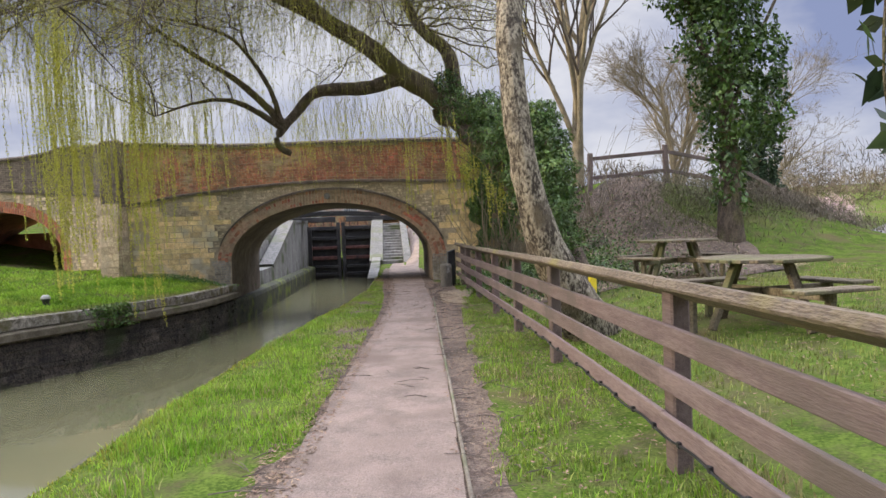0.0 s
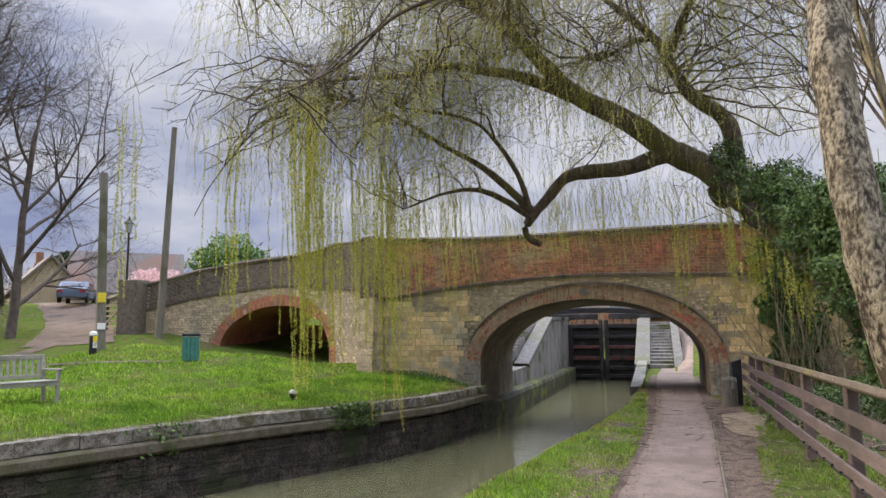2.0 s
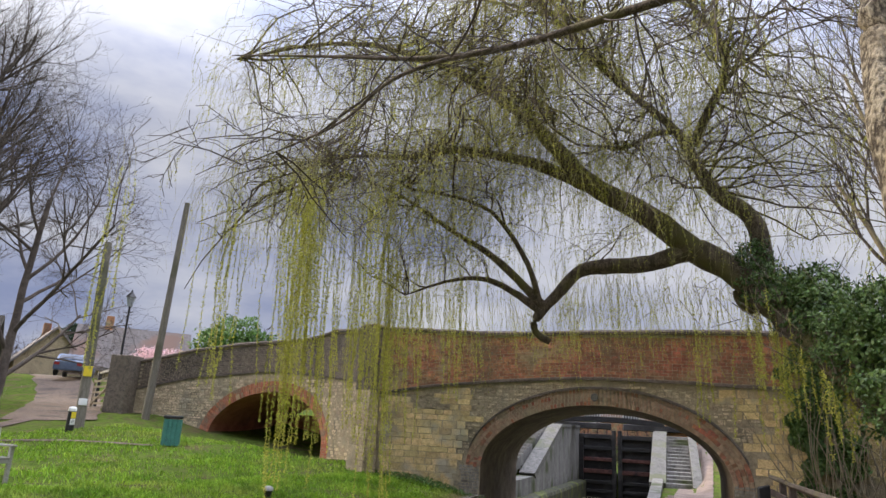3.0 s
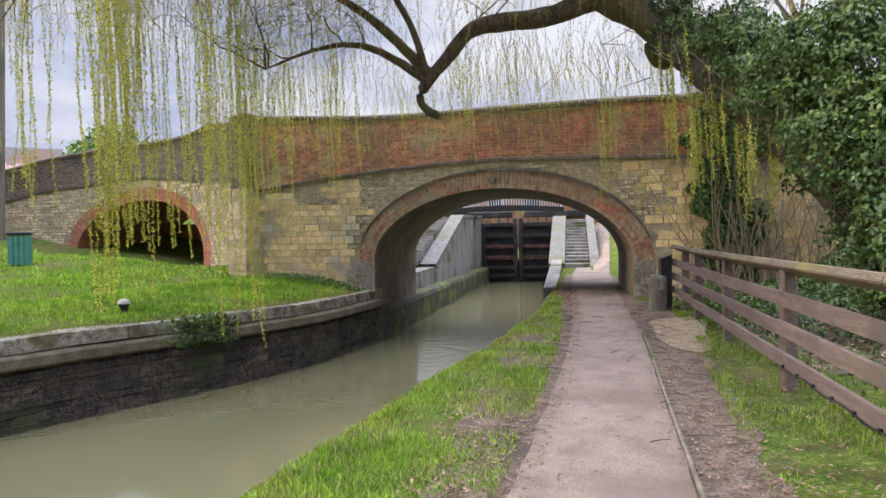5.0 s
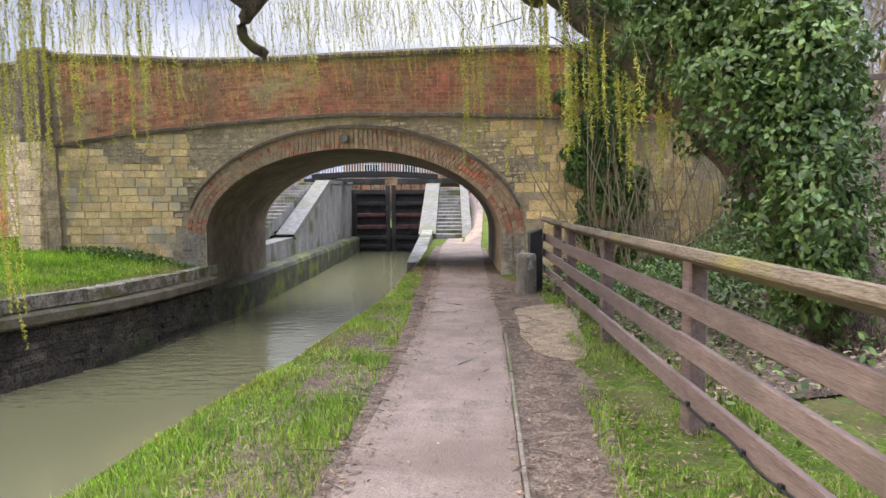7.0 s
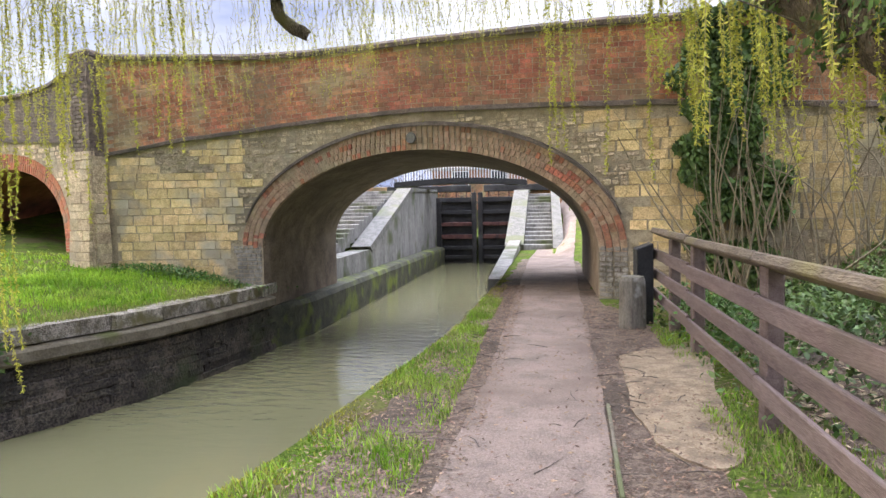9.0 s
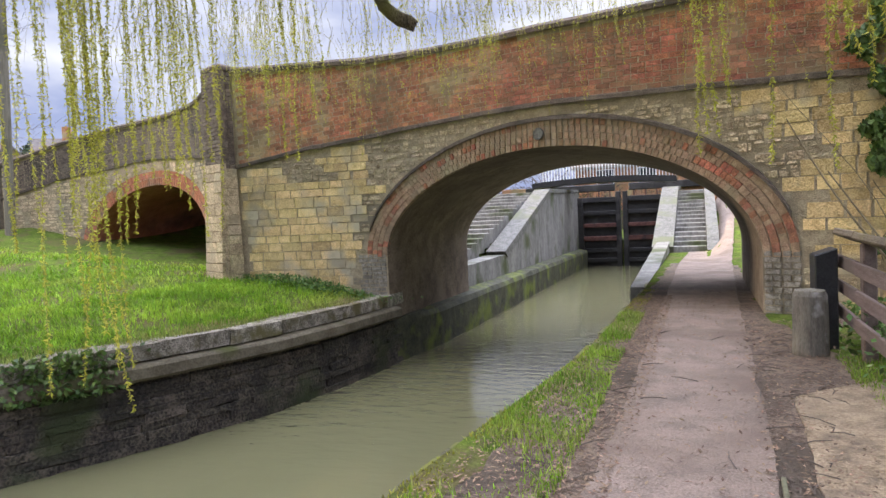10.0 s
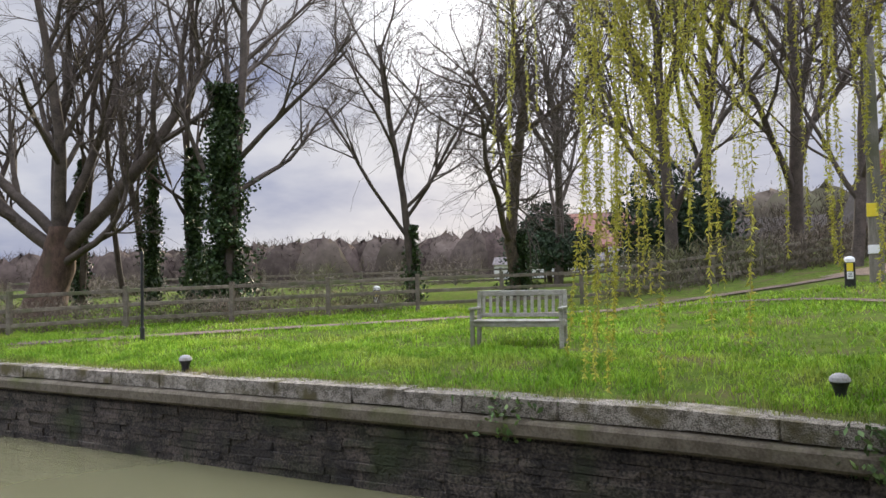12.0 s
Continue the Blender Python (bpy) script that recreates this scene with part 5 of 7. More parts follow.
def scatter_leaves(name, x, y, size, mat, label, lift=0.012):
    n = len(x)
    z = ground_z(x, y) + lift
    a = rng.uniform(0, 2 * np.pi, n)
    t = rng.uniform(-0.35, 0.35, (n, 2))
    u = np.stack([np.cos(a), np.sin(a), t[:, 0]], 1) * (size * rng.uniform(0.5, 1.3, n))[:, None]
    w = np.stack([-np.sin(a), np.cos(a), t[:, 1]], 1) * (size * 0.45 * rng.uniform(0.5, 1.2, n))[:, None]
    h = Heap()
    h.quads(np.stack([x, y, z + 0.2 * size], 1), u, w)
    return tagged(put_mesh(name, h.mesh(name, mat)), label, "leaf litter", kind="stuff")


x1, y1 = between(lambda v: float(path_left(v)) - np.interp(v, [0, 7, 10, 13, 18, 24], [0.1, 0.25, 0.65, 0.95, 0.6, 0.4]), lambda v: float(path_left(v)) + 0.12, 2, 23, 11000, 0.7)
x2, y2 = between(lambda v: float(path_right(v)) - 0.05, lambda v: fence_x(v) + 0.4, 3, 20.5, 9000, 0.7)
x3, y3 = between(lambda v: fence_x(v) + 0.2, lambda v: 8.5, 5, 17, 16000)
x4, y4 = between(lambda v: float(path_left(v)), lambda v: float(path_right(v)), 9, 24, 1500, 0.6)
scatter_leaves("leaf_litter", np.concatenate([x1, x2, x3, x4]), np.concatenate([y1, y2, y3, y4]), 0.021, LITTER, "brown dead leaves and twigs along the path", 0.02)


h = Heap()
for k in range(420):
    v = 2.5 + 17 * rng.uniform(0, 1)
    u = float(path_left(v)) - 0.35 * rng.uniform(0, 1) if k % 3 == 0 else float(path_right(v)) + 0.6 * rng.uniform(0, 1) if k % 3 == 1 else rng.uniform(float(path_left(v)), float(path_right(v)))
    if k % 3 == 2 and k % 5:
        continue
    a, ln = rng.uniform(0, math.pi), rng.uniform(0.03, 0.14)
    bend = rng.uniform(-0.02, 0.02)
    z = gz(u, v) + 0.026
    h.tube([(u - ln * math.cos(a), v - ln * math.sin(a), z), (u - bend * math.sin(a), v + bend * math.cos(a), z + 0.008), (u + ln * math.cos(a), v + ln * math.sin(a), z)], (0.004, 0.0035, 0.002), 4)
tagged(put_mesh("fallen_twigs", h.mesh("fallen_twigs", TWIG)), "small fallen twigs on the towpath and soil", "twigs", kind="stuff")


# ---- trees ----
def bough(h, rnd, start, way, length, radius, level, twig, opts):
    """One branch with its forks; thick wood goes to h, thin wood to twig."""
    n = 7 if level < 2 else 4 if level < 4 else 2
    p = [np.array(start, float)]
    d = np.array(way, float)
    d /= np.linalg.norm(d)
    for i in range(n):
        d = d + rnd.normal(0, opts["wander"] * (0.5 + 0.3 * level), 3) + np.array([0, 0, opts["rise"] if level < 3 else opts["tip_rise"]])
        d /= np.linalg.norm(d)
        p.append(p[-1] + d * length / n)
    p = np.array(p)
    r = np.maximum(radius * np.linspace(1, 0.45 if level < opts["levels"] else 0.3, n + 1), 0.0045)
    (h if level < 2 else twig).tube(p, r, (9, 7, 5, 3, 3, 3)[min(level, 5)])
    if level >= opts["levels"]:
        return
    kids = opts["kids"][level]
    for c in range(kids):
        f = opts["clear"] + (1 - opts["clear"]) * (c + rnd.uniform(0.1, 0.9)) / kids if level == 0 else rnd.uniform(0.25, 1.0)
        i = min(int(f * n), n - 1)
        base = p[i] + (p[i + 1] - p[i]) * (f * n - i)
        dirn = p[i + 1] - p[i]
        dirn = dirn / np.linalg.norm(dirn)
        side = rnd.normal(0, 1, 3)
        side -= dirn * (side @ dirn)
        side /= np.linalg.norm(side) + 1e-9
        ang = rnd.uniform(*opts["spread"])
        nd = dirn * math.cos(ang) + side * math.sin(ang)
        bough(h, rnd, base, nd, length * rnd.uniform(*opts["shrink"]) * (1.15 - 0.45 * f if level == 0 else 1), radius * (0.50 if level == 0 else 0.52) * (1.1 - 0.5 * f), level + 1, twig, opts)


BASE_OPTS = dict(levels=5, kids=(9, 6, 5, 4, 3), wander=0.09, rise=0.05, tip_rise=0.03, clear=0.25, spread=(0.4, 0.95), shrink=(0.42, 0.68))


def bare_tree(seed, m, height, radius, label, bark=TWIG, twig_mat=TWIG, ivy_to=0.0, ivy_r=0.5, name="tree", lean=None, **over):
    rnd = np.random.default_rng(seed)
    lean = lean or (rnd.normal(0, 0.05), rnd.normal(0, 0.05))
    opts = dict(BASE_OPTS, **over)
    t = thing(name, m, label, "tree", kind="")
    wood, twig = Heap(), Heap()
    opts["kids"] = tuple(opts["kids"][:4]) + (2,)
    bough(wood, rnd, (0, 0, -0.3), (*lean, 1), height, radius * 0.72, 0, twig, opts)
    put_mesh("trunk", wood.mesh("trunk", bark, True), t)
    put_mesh("crown", twig.mesh("crown", twig_mat), t)
    if ivy_to:
        h = Heap()
        n = int(1700 * ivy_to * ivy_r / 0.5)
        z = rnd.uniform(0, 1, n) ** 0.9 * ivy_to
        a = rnd.uniform(0, 2 * np.pi, n)
        rr = ivy_r * (0.15 + 1.0 * rnd.uniform(0, 1, n) ** 1.6) * (1.15 - 0.75 * z / ivy_to) * (1 + 0.45 * np.sin(2 * a + 2.6 * z) * np.sin(1.7 * z + seed) + 0.3 * np.sin(5 * a - 3.7 * z))
        clot = np.array([noise.noise((q * 1.1, math.cos(w), seed + math.sin(w))) for q, w in zip(z, a)])
        rr = rr * (1 + 1.3 * np.maximum(clot, -0.6))
        c = np.stack([rr * np.cos(a), rr * np.sin(a), z], 1)
        u = unit_rows(rnd.normal(0, 1, (n, 3)) + np.array([0, 0, -0.6])) * rnd.uniform(0.05, 0.10, (n, 1))
        w = unit_rows(np.cross(u, rnd.normal(0, 1, (n, 3)))) * rnd.uniform(0.035, 0.07, (n, 1))
        h.quads(c, u, w)
        # the shade on this ivy is in its leaf colour
        put_mesh("ivy", h.mesh("ivy", IVY_SHADED), t, "dense ivy on the trunk in a shade-darkened tone")
    return t


# trees of the meadow side
def old_tree(m, label, seed):
    """A stout short trunk that breaks into long spreading limbs."""
    rnd = np.random.default_rng(seed)
    t = thing("tree", m, label, "tree")
    wood, twig = Heap(), Heap()
    p = chaikin([(0.15, -0.5, -0.4), (0.1, -0.35, 0.4), (0.0, -0.1, 1.4), (0.0, 0.15, 2.4), (0.0, 0.25, 3.2)], 2)
    wood.tube(p, np.interp(p[:, 2], [-0.4, 0.3, 1.4, 3.2], [0.95, 0.72, 0.58, 0.50]), 18)
    v = wood.v[-1]
    v += np.array([noise.noise_vector(Vector(q) * 1.8) for q in v]) * 0.12
    put_mesh("trunk", wood.mesh("trunk", RED_BARK, True), t)
    opts = dict(BASE_OPTS, kids=(0, 7, 5, 5, 3), wander=0.11, rise=0.10, tip_rise=0.0, spread=(0.35, 0.9), shrink=(0.38, 0.62))
    for way, length, z, r in (((0.2, -1.0, 0.45), 6.5, 2.3, 0.26), ((0.1, 1.0, 0.75), 8.5, 2.2, 0.30), ((-0.3, -0.5, 1.2), 7.5, 3.0, 0.24), ((0.3, 0.25, 1.3), 8.0, 3.1, 0.24), ((-0.2, 0.6, 1.5), 7.5, 3.0, 0.2), ((0.4, -0.9, 0.9), 7.0, 2.8, 0.22), ((0.1, 0.95, 0.35), 4.5, 1.8, 0.15)):
        limb = Heap()
        bough(limb, rnd, (0, 0.1, z), way, length, r, 1, twig, opts)
        put_mesh("limb", limb.mesh("limb", TWIG, True), t)
    put_mesh("crown", twig.mesh("crown", TWIG), t)
    return t


old_tree(at_ground(-22.3, -3.2), "massive old bare tree with stout trunk behind the paddock fence", 11)
bare_tree(12, at_ground(-25.0, -4.2), 14, 0.2, "slim bare tree with ivy up its trunk", ivy_to=6.0, ivy_r=0.32, kids=(12, 5, 4, 5), shrink=(0.25, 0.42))
bare_tree(13, at_ground(-26.3, -3.0), 13, 0.17, "slim bare tree with fine branches", kids=(12, 5, 4, 5), shrink=(0.25, 0.42))
bare_tree(14, at_ground(-25.4, -1.4), 13, 0.22, "tall ivy-wrapped bare tree behind the fence", ivy_to=7.0, ivy_r=0.36, kids=(11, 5, 4, 5), shrink=(0.28, 0.45))
bare_tree(15, at_ground(-23.8, 1.2), 12.5, 0.2, "ivy-wrapped slender tree behind the fence", ivy_to=6.0, ivy_r=0.4, kids=(11, 5, 4, 5), shrink=(0.26, 0.42))
bare_tree(16, at_ground(-22.1, 3.2), 12.5, 0.32, "tree thickly clad in dark ivy behind the fence", ivy_to=7.8, ivy_r=0.85, kids=(13, 6, 4, 6), shrink=(0.35, 0.55))
bare_tree(17, at_ground(-26.8, 8.8), 10.5, 0.24, "bare tree with ivy on its lower trunk in the meadow", ivy_to=3.0, ivy_r=0.34, kids=(10, 6, 5, 5), clear=0.2, shrink=(0.4, 0.58))
bare_tree(18, at_ground(-26.5, 13.0), 8.8, 0.40, "gnarled bare tree with arching limbs and an ivied trunk", BARK, ivy_to=2.6, ivy_r=0.55, kids=(8, 7, 5, 6), clear=0.28, spread=(0.6, 1.2), wander=0.16, tip_rise=-0.02, shrink=(0.5, 0.75))
bare_tree(19, at_ground(-38, 22.6), 15, 0.42, "tall bare tree near the cottages", kids=(11, 6, 5, 5))
tb = bare_tree(20, at_ground(-33, 25.2), 15, 0.5, "tall many-branched bare tree near the cottages", clear=0.2, kids=(12, 7, 5, 5), spread=(0.3, 0.8))
bare_tree(21, at_ground(-26.0, 24.8), 9.5, 0.30, "spreading bare tree beside the lane", clear=0.16, kids=(9, 7, 5, 6), spread=(0.5, 1.1), ivy_to=0)
copy_thing(tb, at_ground(-30.5, 19.5, 140) @ Matrix.Scale(0.85, 4))
copy_thing(tb, at_ground(-44, 15, 60) @ Matrix.Scale(0.9, 4))
# trees on the road side
bare_tree(31, at_ground(7.6, 28.3), 12, 0.36, "bare tree with many upright branches beyond the road fence", TWIG_TAN, TWIG, clear=0.1, kids=(14, 6, 5, 5), spread=(0.25, 0.6), rise=0.08)
bare_tree(32, at_ground(11.4, 27.2), 5.5, 0.2, "bushy tan-stemmed bare shrub beyond the road fence", TWIG_TAN, TWIG_TAN, clear=0.04, kids=(14, 6, 5, 6), spread=(0.3, 0.8))
bare_tree(33, at_ground(16.5, 31.0), 6, 0.16, "bare twiggy shrub by the road", TWIG_TAN, TWIG_TAN, clear=0.05, kids=(12, 6, 5, 5))


def leaf_cloud(name, m, blobs, n, size, mat, label, category="shrub", stems=None, seed=1, drop=0.0):
    """Foliage of many small leaves in overlapping uneven lumps, with stems inside."""
    rnd = np.random.default_rng(seed)
    t = thing(name, m, label, category)
    b = np.array(blobs, float)
    wts = (b[:, 3] * b[:, 4] * b[:, 5]) ** 0.67
    k = rnd.choice(len(b), n, p=wts / wts.sum())
    d = unit_rows(rnd.normal(0, 1, (n, 3)))
    lump = 1 + 0.22 * np.sin(d[:, 0] * 7 + k) * np.sin(d[:, 1] * 6 + 2 * k) + 0.15 * np.sin(d[:, 2] * 9 + k)
    r = (rnd.uniform(0.45, 1.0, n) ** 0.5) * lump
    c = b[k, :3] + d * b[k, 3:] * r[:, None]
    u = unit_rows(d * 0.4 + rnd.normal(0, 0.8, (n, 3)) + np.array([0, 0, -drop])) * (size * rnd.uniform(0.6, 1.3, n))[:, None]
    w = unit_rows(np.cross(u, d + rnd.normal(0, 0.4, (n, 3)))) * (size * 0.62 * rnd.uniform(0.6, 1.2, n))[:, None]
    h = Heap()
    h.quads(c, u, w)
    put_mesh("foliage", h.mesh("foliage", mat), t)
    if stems:
        s = Heap()
        for a, e, rad in stems:
            a, e = np.array(a, float), np.array(e, float)
            q = np.linspace(0, 1, 9)[:, None]
            s.tube(a + (e - a) * q + 0.12 * np.sin(q * 6 + rad * 40) * np.array([[0.6, 0.5, 0]]), rad * np.linspace(1, 0.5, 9), 8)
        put_mesh("stem", s.mesh("stem", BARK, True), t)
    return t


# ivy-clad tree beside the picnic tables
leaf_cloud("ivy_tree", at_ground(7.7, 16.1), [(0, 0, 1.6, 0.45, 0.45, 1.2), (0, 0, 3.2, 0.75, 0.8, 1.2), (-0.2, 0, 4.6, 0.95, 0.9, 1.2), (0.1, 0, 6.0, 1.1, 1.0, 1.3), (-0.9, 0, 5.9, 0.8, 0.7, 0.8), (0.9, 0.1, 4.3, 0.7, 0.6, 1.0), (0.1, 0, 7.6, 1.2, 1.1, 1.4), (-1.2, 0.2, 7.2, 0.9, 0.8, 0.7), (1.0, 0, 3.0, 0.5, 0.5, 0.9)], 15000, 0.075, IVY, "tall tree smothered in dark glossy ivy", "tree",
           [((0, 0, -0.4), (0.1, 0, 2.0), 0.36), ((0, 0, 1.5), (0.1, 0.1, 9.0), 0.22), ((0, 0, 3), (-1.5, 0.2, 7.5), 0.09), ((0.1, 0, 3), (1.8, 0.4, 6.5), 0.06)], 41, 0.5)
leaf_cloud("conifer", at_ground(14.0, 26.0), [(0, 0, 1.5, 1.0, 1.0, 1.3), (0, 0, 3.0, 0.8, 0.8, 1.4), (0, 0, 4.3, 0.5, 0.5, 1.1)], 6000, 0.09, CONIFER, "dark green conifer beside the road", "tree", [((0, 0, -0.3), (0, 0, 4.5), 0.12)], 42, 0.2)
leaf_cloud("blossom_tree", at_ground(20.5, 31.0) @ Matrix.Scale(0.6, 4), [(0, 0, 2.2, 1.6, 1.4, 1.2), (1.2, 0, 1.6, 1.1, 1.0, 0.9), (-1.0, 0.3, 1.7, 1.0, 1.0, 0.9)], 3500, 0.055, BLOSSOM, "small tree in pale pink blossom by the road", "tree", [((0, 0, -0.3), (0, 0, 2.6), 0.10), ((0, 0, 0.8), (1.5, 0, 2.2), 0.05), ((0, 0, 0.8), (-1.2, 0.2, 2.2), 0.05)], 43)
leaf_cloud("blossom_tree", at_ground(-41.5, 52.5) @ Matrix.Scale(0.7, 4), [(0, 0, 3.2, 3.6, 2.6, 1.5), (2.8, 0, 2.8, 2.0, 2.0, 1.2), (-2.4, 0, 3.8, 1.9, 2.0, 1.2)], 5000, 0.13, BLOSSOM, "cherry tree in pink blossom behind the wall", "tree", [((0, 0, -0.3), (0, 0, 4.2), 0.2)], 44)
leaf_cloud("evergreen_tree", at_ground(-36.0, 54.5), [(0, 0, 4.6, 3.0, 2.6, 1.8), (1.6, 0, 3.6, 2.2, 2.2, 1.6), (-1.8, 0, 4.0, 2.0, 2.0, 1.5)], 6000, 0.17, IVY_LIGHT, "round green evergreen tree behind the wall", "tree", [((0, 0, -0.3), (0, 0, 4.5), 0.22)], 45)
leaf_cloud("yew_bush", at_ground(-35.5, 20.3) @ Matrix.Scale(1.35, 4), [(0, 0, 1.8, 2.4, 2.2, 2.2), (1.4, 0.6, 1.4, 1.4, 1.4, 1.6), (-1.4, 0, 1.6, 1.4, 1.4, 1.6)], 11000, 0.10, CONIFER, "large dark clipped evergreen bush beyond the fence", "bush", [((0, 0, -0.3), (0, 0, 2.5), 0.15)], 46)
leaf_cloud("cedar_tree", at_ground(-47, 14.5), [(0, 0, 2.6, 3.2, 3.0, 1.6), (2.0, 1, 1.9, 2.2, 2.2, 1.2), (0, 0, 4.2, 1.6, 1.6, 1.4)], 7000, 0.16, CONIFER, "dark spreading evergreen behind the gnarled tree", "tree", [((0, 0, -0.3), (0, 0, 4.5), 0.2)], 47)
leaf_cloud("pine_tree", at_ground(-62, 62) @ Matrix.Scale(0.8, 4), [(0, 0, 6.2, 3.6, 3.0, 1.0), (-1, 0, 4.8, 2.6, 2.4, 0.8), (1, 0, 7.4, 2.2, 2.0, 0.9)], 6000, 0.18, CONIFER, "dark flat-topped pine beyond the lane", "tree", [((0, 0, -0.3), (0, 0, 7.6), 0.25)], 48)

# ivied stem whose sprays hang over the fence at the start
# its leaves take the shade-darkened ivy colour as well
leaf_cloud("ivy_stem_tree", at_ground(2.68, 2.3), [(-0.9, 0.28, 2.55, 0.5, 0.2, 0.14), (-1.38, 0.43, 1.95, 0.09, 0.08, 0.34), (-0.1, 0, 2.2, 0.3, 0.3, 0.7), (0, 0, 1.1, 0.26, 0.26, 0.9), (-1.36, 0.43, 1.6, 0.05, 0.05, 0.2), (-1.42, 0.44, 2.2, 0.16, 0.1, 0.12)], 900, 0.055, IVY_SHADED, "slim tree wrapped in dark ivy with hanging sprays", "tree",
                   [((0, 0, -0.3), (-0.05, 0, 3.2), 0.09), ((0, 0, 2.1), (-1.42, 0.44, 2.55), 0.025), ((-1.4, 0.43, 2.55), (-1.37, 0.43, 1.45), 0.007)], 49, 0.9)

# bare soil and litter on the bank behind the fence
bank_y = np.linspace(12.6, 20.6, 40)
bank_soil = put_mesh("bank_soil", grid_mesh("bank_soil", lambda v: np.linspace(fence_x(v) + 0.25 + 0.15 * math.sin(v * 2.1), 7.5 + 0.5 * math.sin(v * 1.3), 30), bank_y, lambda a, b: sheet_z(a, b) + 0.018, SOIL))
tagged(bank_soil, "bare brown soil of the bank behind the fence", "ground", kind="structure")
x, y = between(lambda v: fence_x(v) + 0.3, lambda v: 7.6, 12.6, 20.4, 12000)
scatter_leaves("bank_litter", x, y, 0.035, BANK_LITTER, "brown dead leaves covering the bank behind the fence", 0.05)

# brown hedges and far woods: tangles of twigs
def thicket(name, x, y, height, size, mat, label, seed):
    rnd = np.random.default_rng(seed + 1000)
    n = len(x)
    crest = np.array([noise.noise((a * 2.2 / height, b * 2.2 / height, seed)) + 0.6 * noise.noise((a * 6 / height, b * 6 / height, seed)) for a, b in zip(x, y)])
    z = ground_z(x, y) - 0.1 + rnd.uniform(0, 1, n) ** 1.15 * height * (0.85 + 0.35 * crest)
    u = unit_rows(rnd.normal(0, 0.55, (n, 3)) + np.array([0, 0, 0.9])) * (size * rnd.uniform(0.5, 1.4, n))[:, None]
    w = unit_rows(np.cross(u, rnd.normal(0, 1, (n, 3)))) * (size * 0.10 * rnd.uniform(0.4, 1.3, n))[:, None]
    h = Heap()
    h.quads(np.stack([x, y, z], 1), u, w)
    return tagged(put_mesh(name, h.mesh(name, mat)), label, "hedge", kind="stuff")


def along(pts, spread, n, seed):
    rnd = np.random.default_rng(seed)
    p = np.array(pts, float)
    s = np.concatenate([[0], np.cumsum(np.linalg.norm(np.diff(p, axis=0), axis=1))])
    u = rnd.uniform(0, s[-1], n)
    return np.interp(u, s, p[:, 0]) + rnd.normal(0, spread, n), np.interp(u, s, p[:, 1]) + rnd.normal(0, spread, n)


x, y = along([(-19.4, -10), (-16.6, 0), (-19.4, 5.5), (-21.4, 9.5)], 0.33, 30000, 51)
thicket("paddock_hedge", x, y, 1.0, 0.10, HEDGE, "low brown hedge tangled in the paddock fence", 51)
x, y = along([(-24.5, 16.5), (-27.5, 21.5), (-32, 27), (-38, 31)], 0.9, 12000, 52)
thicket("lane_hedge", x, y, 1.8, 0.22, HEDGE, "brown bramble hedge beside the lane", 52)
def far_wood(name, pts, spread, crowns, n, tall, mat, label, seed, length=0.45, hearts=False):
    """Rounded leafless crowns massed together, each a burst of fine twigs."""
    rnd = np.random.default_rng(seed)
    cx, cy = along(pts, spread, crowns, seed)
    hgt = tall * rnd.uniform(0.55, 1.15, crowns)
    k = rnd.integers(0, crowns, n)
    d = unit_rows(rnd.normal(0, 1, (n, 3)))
    d[:, 2] = np.abs(d[:, 2])
    r = rnd.uniform(0, 1, n) ** 0.6
    wide = 0.72 * hgt[k] * (1 + 0.2 * np.sin(5 * d[:, 0] + k))
    c = np.stack([cx[k] + d[:, 0] * wide * r, cy[k] + d[:, 1] * wide * r, ground_z(cx[k], cy[k]) - 0.2 + d[:, 2] * hgt[k] * r], 1)
    u = unit_rows(d + rnd.normal(0, 0.45, (n, 3))) * (length * rnd.uniform(0.5, 1.5, n))[:, None]
    w = unit_rows(np.cross(u, rnd.normal(0, 1, (n, 3)))) * (length * 0.07 * rnd.uniform(0.5, 1.3, n))[:, None]
    h = Heap()
    h.quads(c, u, w)
    turn, rise = np.linspace(0, 2 * np.pi, 13), np.linspace(0, 0.5 * np.pi, 6)
    a, e = np.meshgrid(turn, rise, indexing="ij")
    i, j = np.meshgrid(np.arange(12), np.arange(5), indexing="ij")
    faces = np.stack([i * 6 + j, (i + 1) * 6 + j, (i + 1) * 6 + j + 1, i * 6 + j + 1], -1).reshape(-1, 4)
    for x0, y0, tall_k in zip(cx, cy, hgt) if hearts else ():
        lump = 0.82 + 0.10 * np.sin(3 * a + x0) * np.cos(2 * e + y0) + 0.08 * np.sin(7 * a + y0) * np.sin(5 * e)
        body = np.stack([x0 + 0.66 * tall_k * lump * np.cos(a) * np.cos(e), y0 + 0.66 * tall_k * lump * np.sin(a) * np.cos(e), float(ground_z(x0, y0)) - 0.4 + tall_k * lump * np.sin(e)], -1).reshape(-1, 3)
        h.add(body, faces)
    return tagged(put_mesh(name, h.mesh(name, mat, True)), label, "wood", kind="stuff")


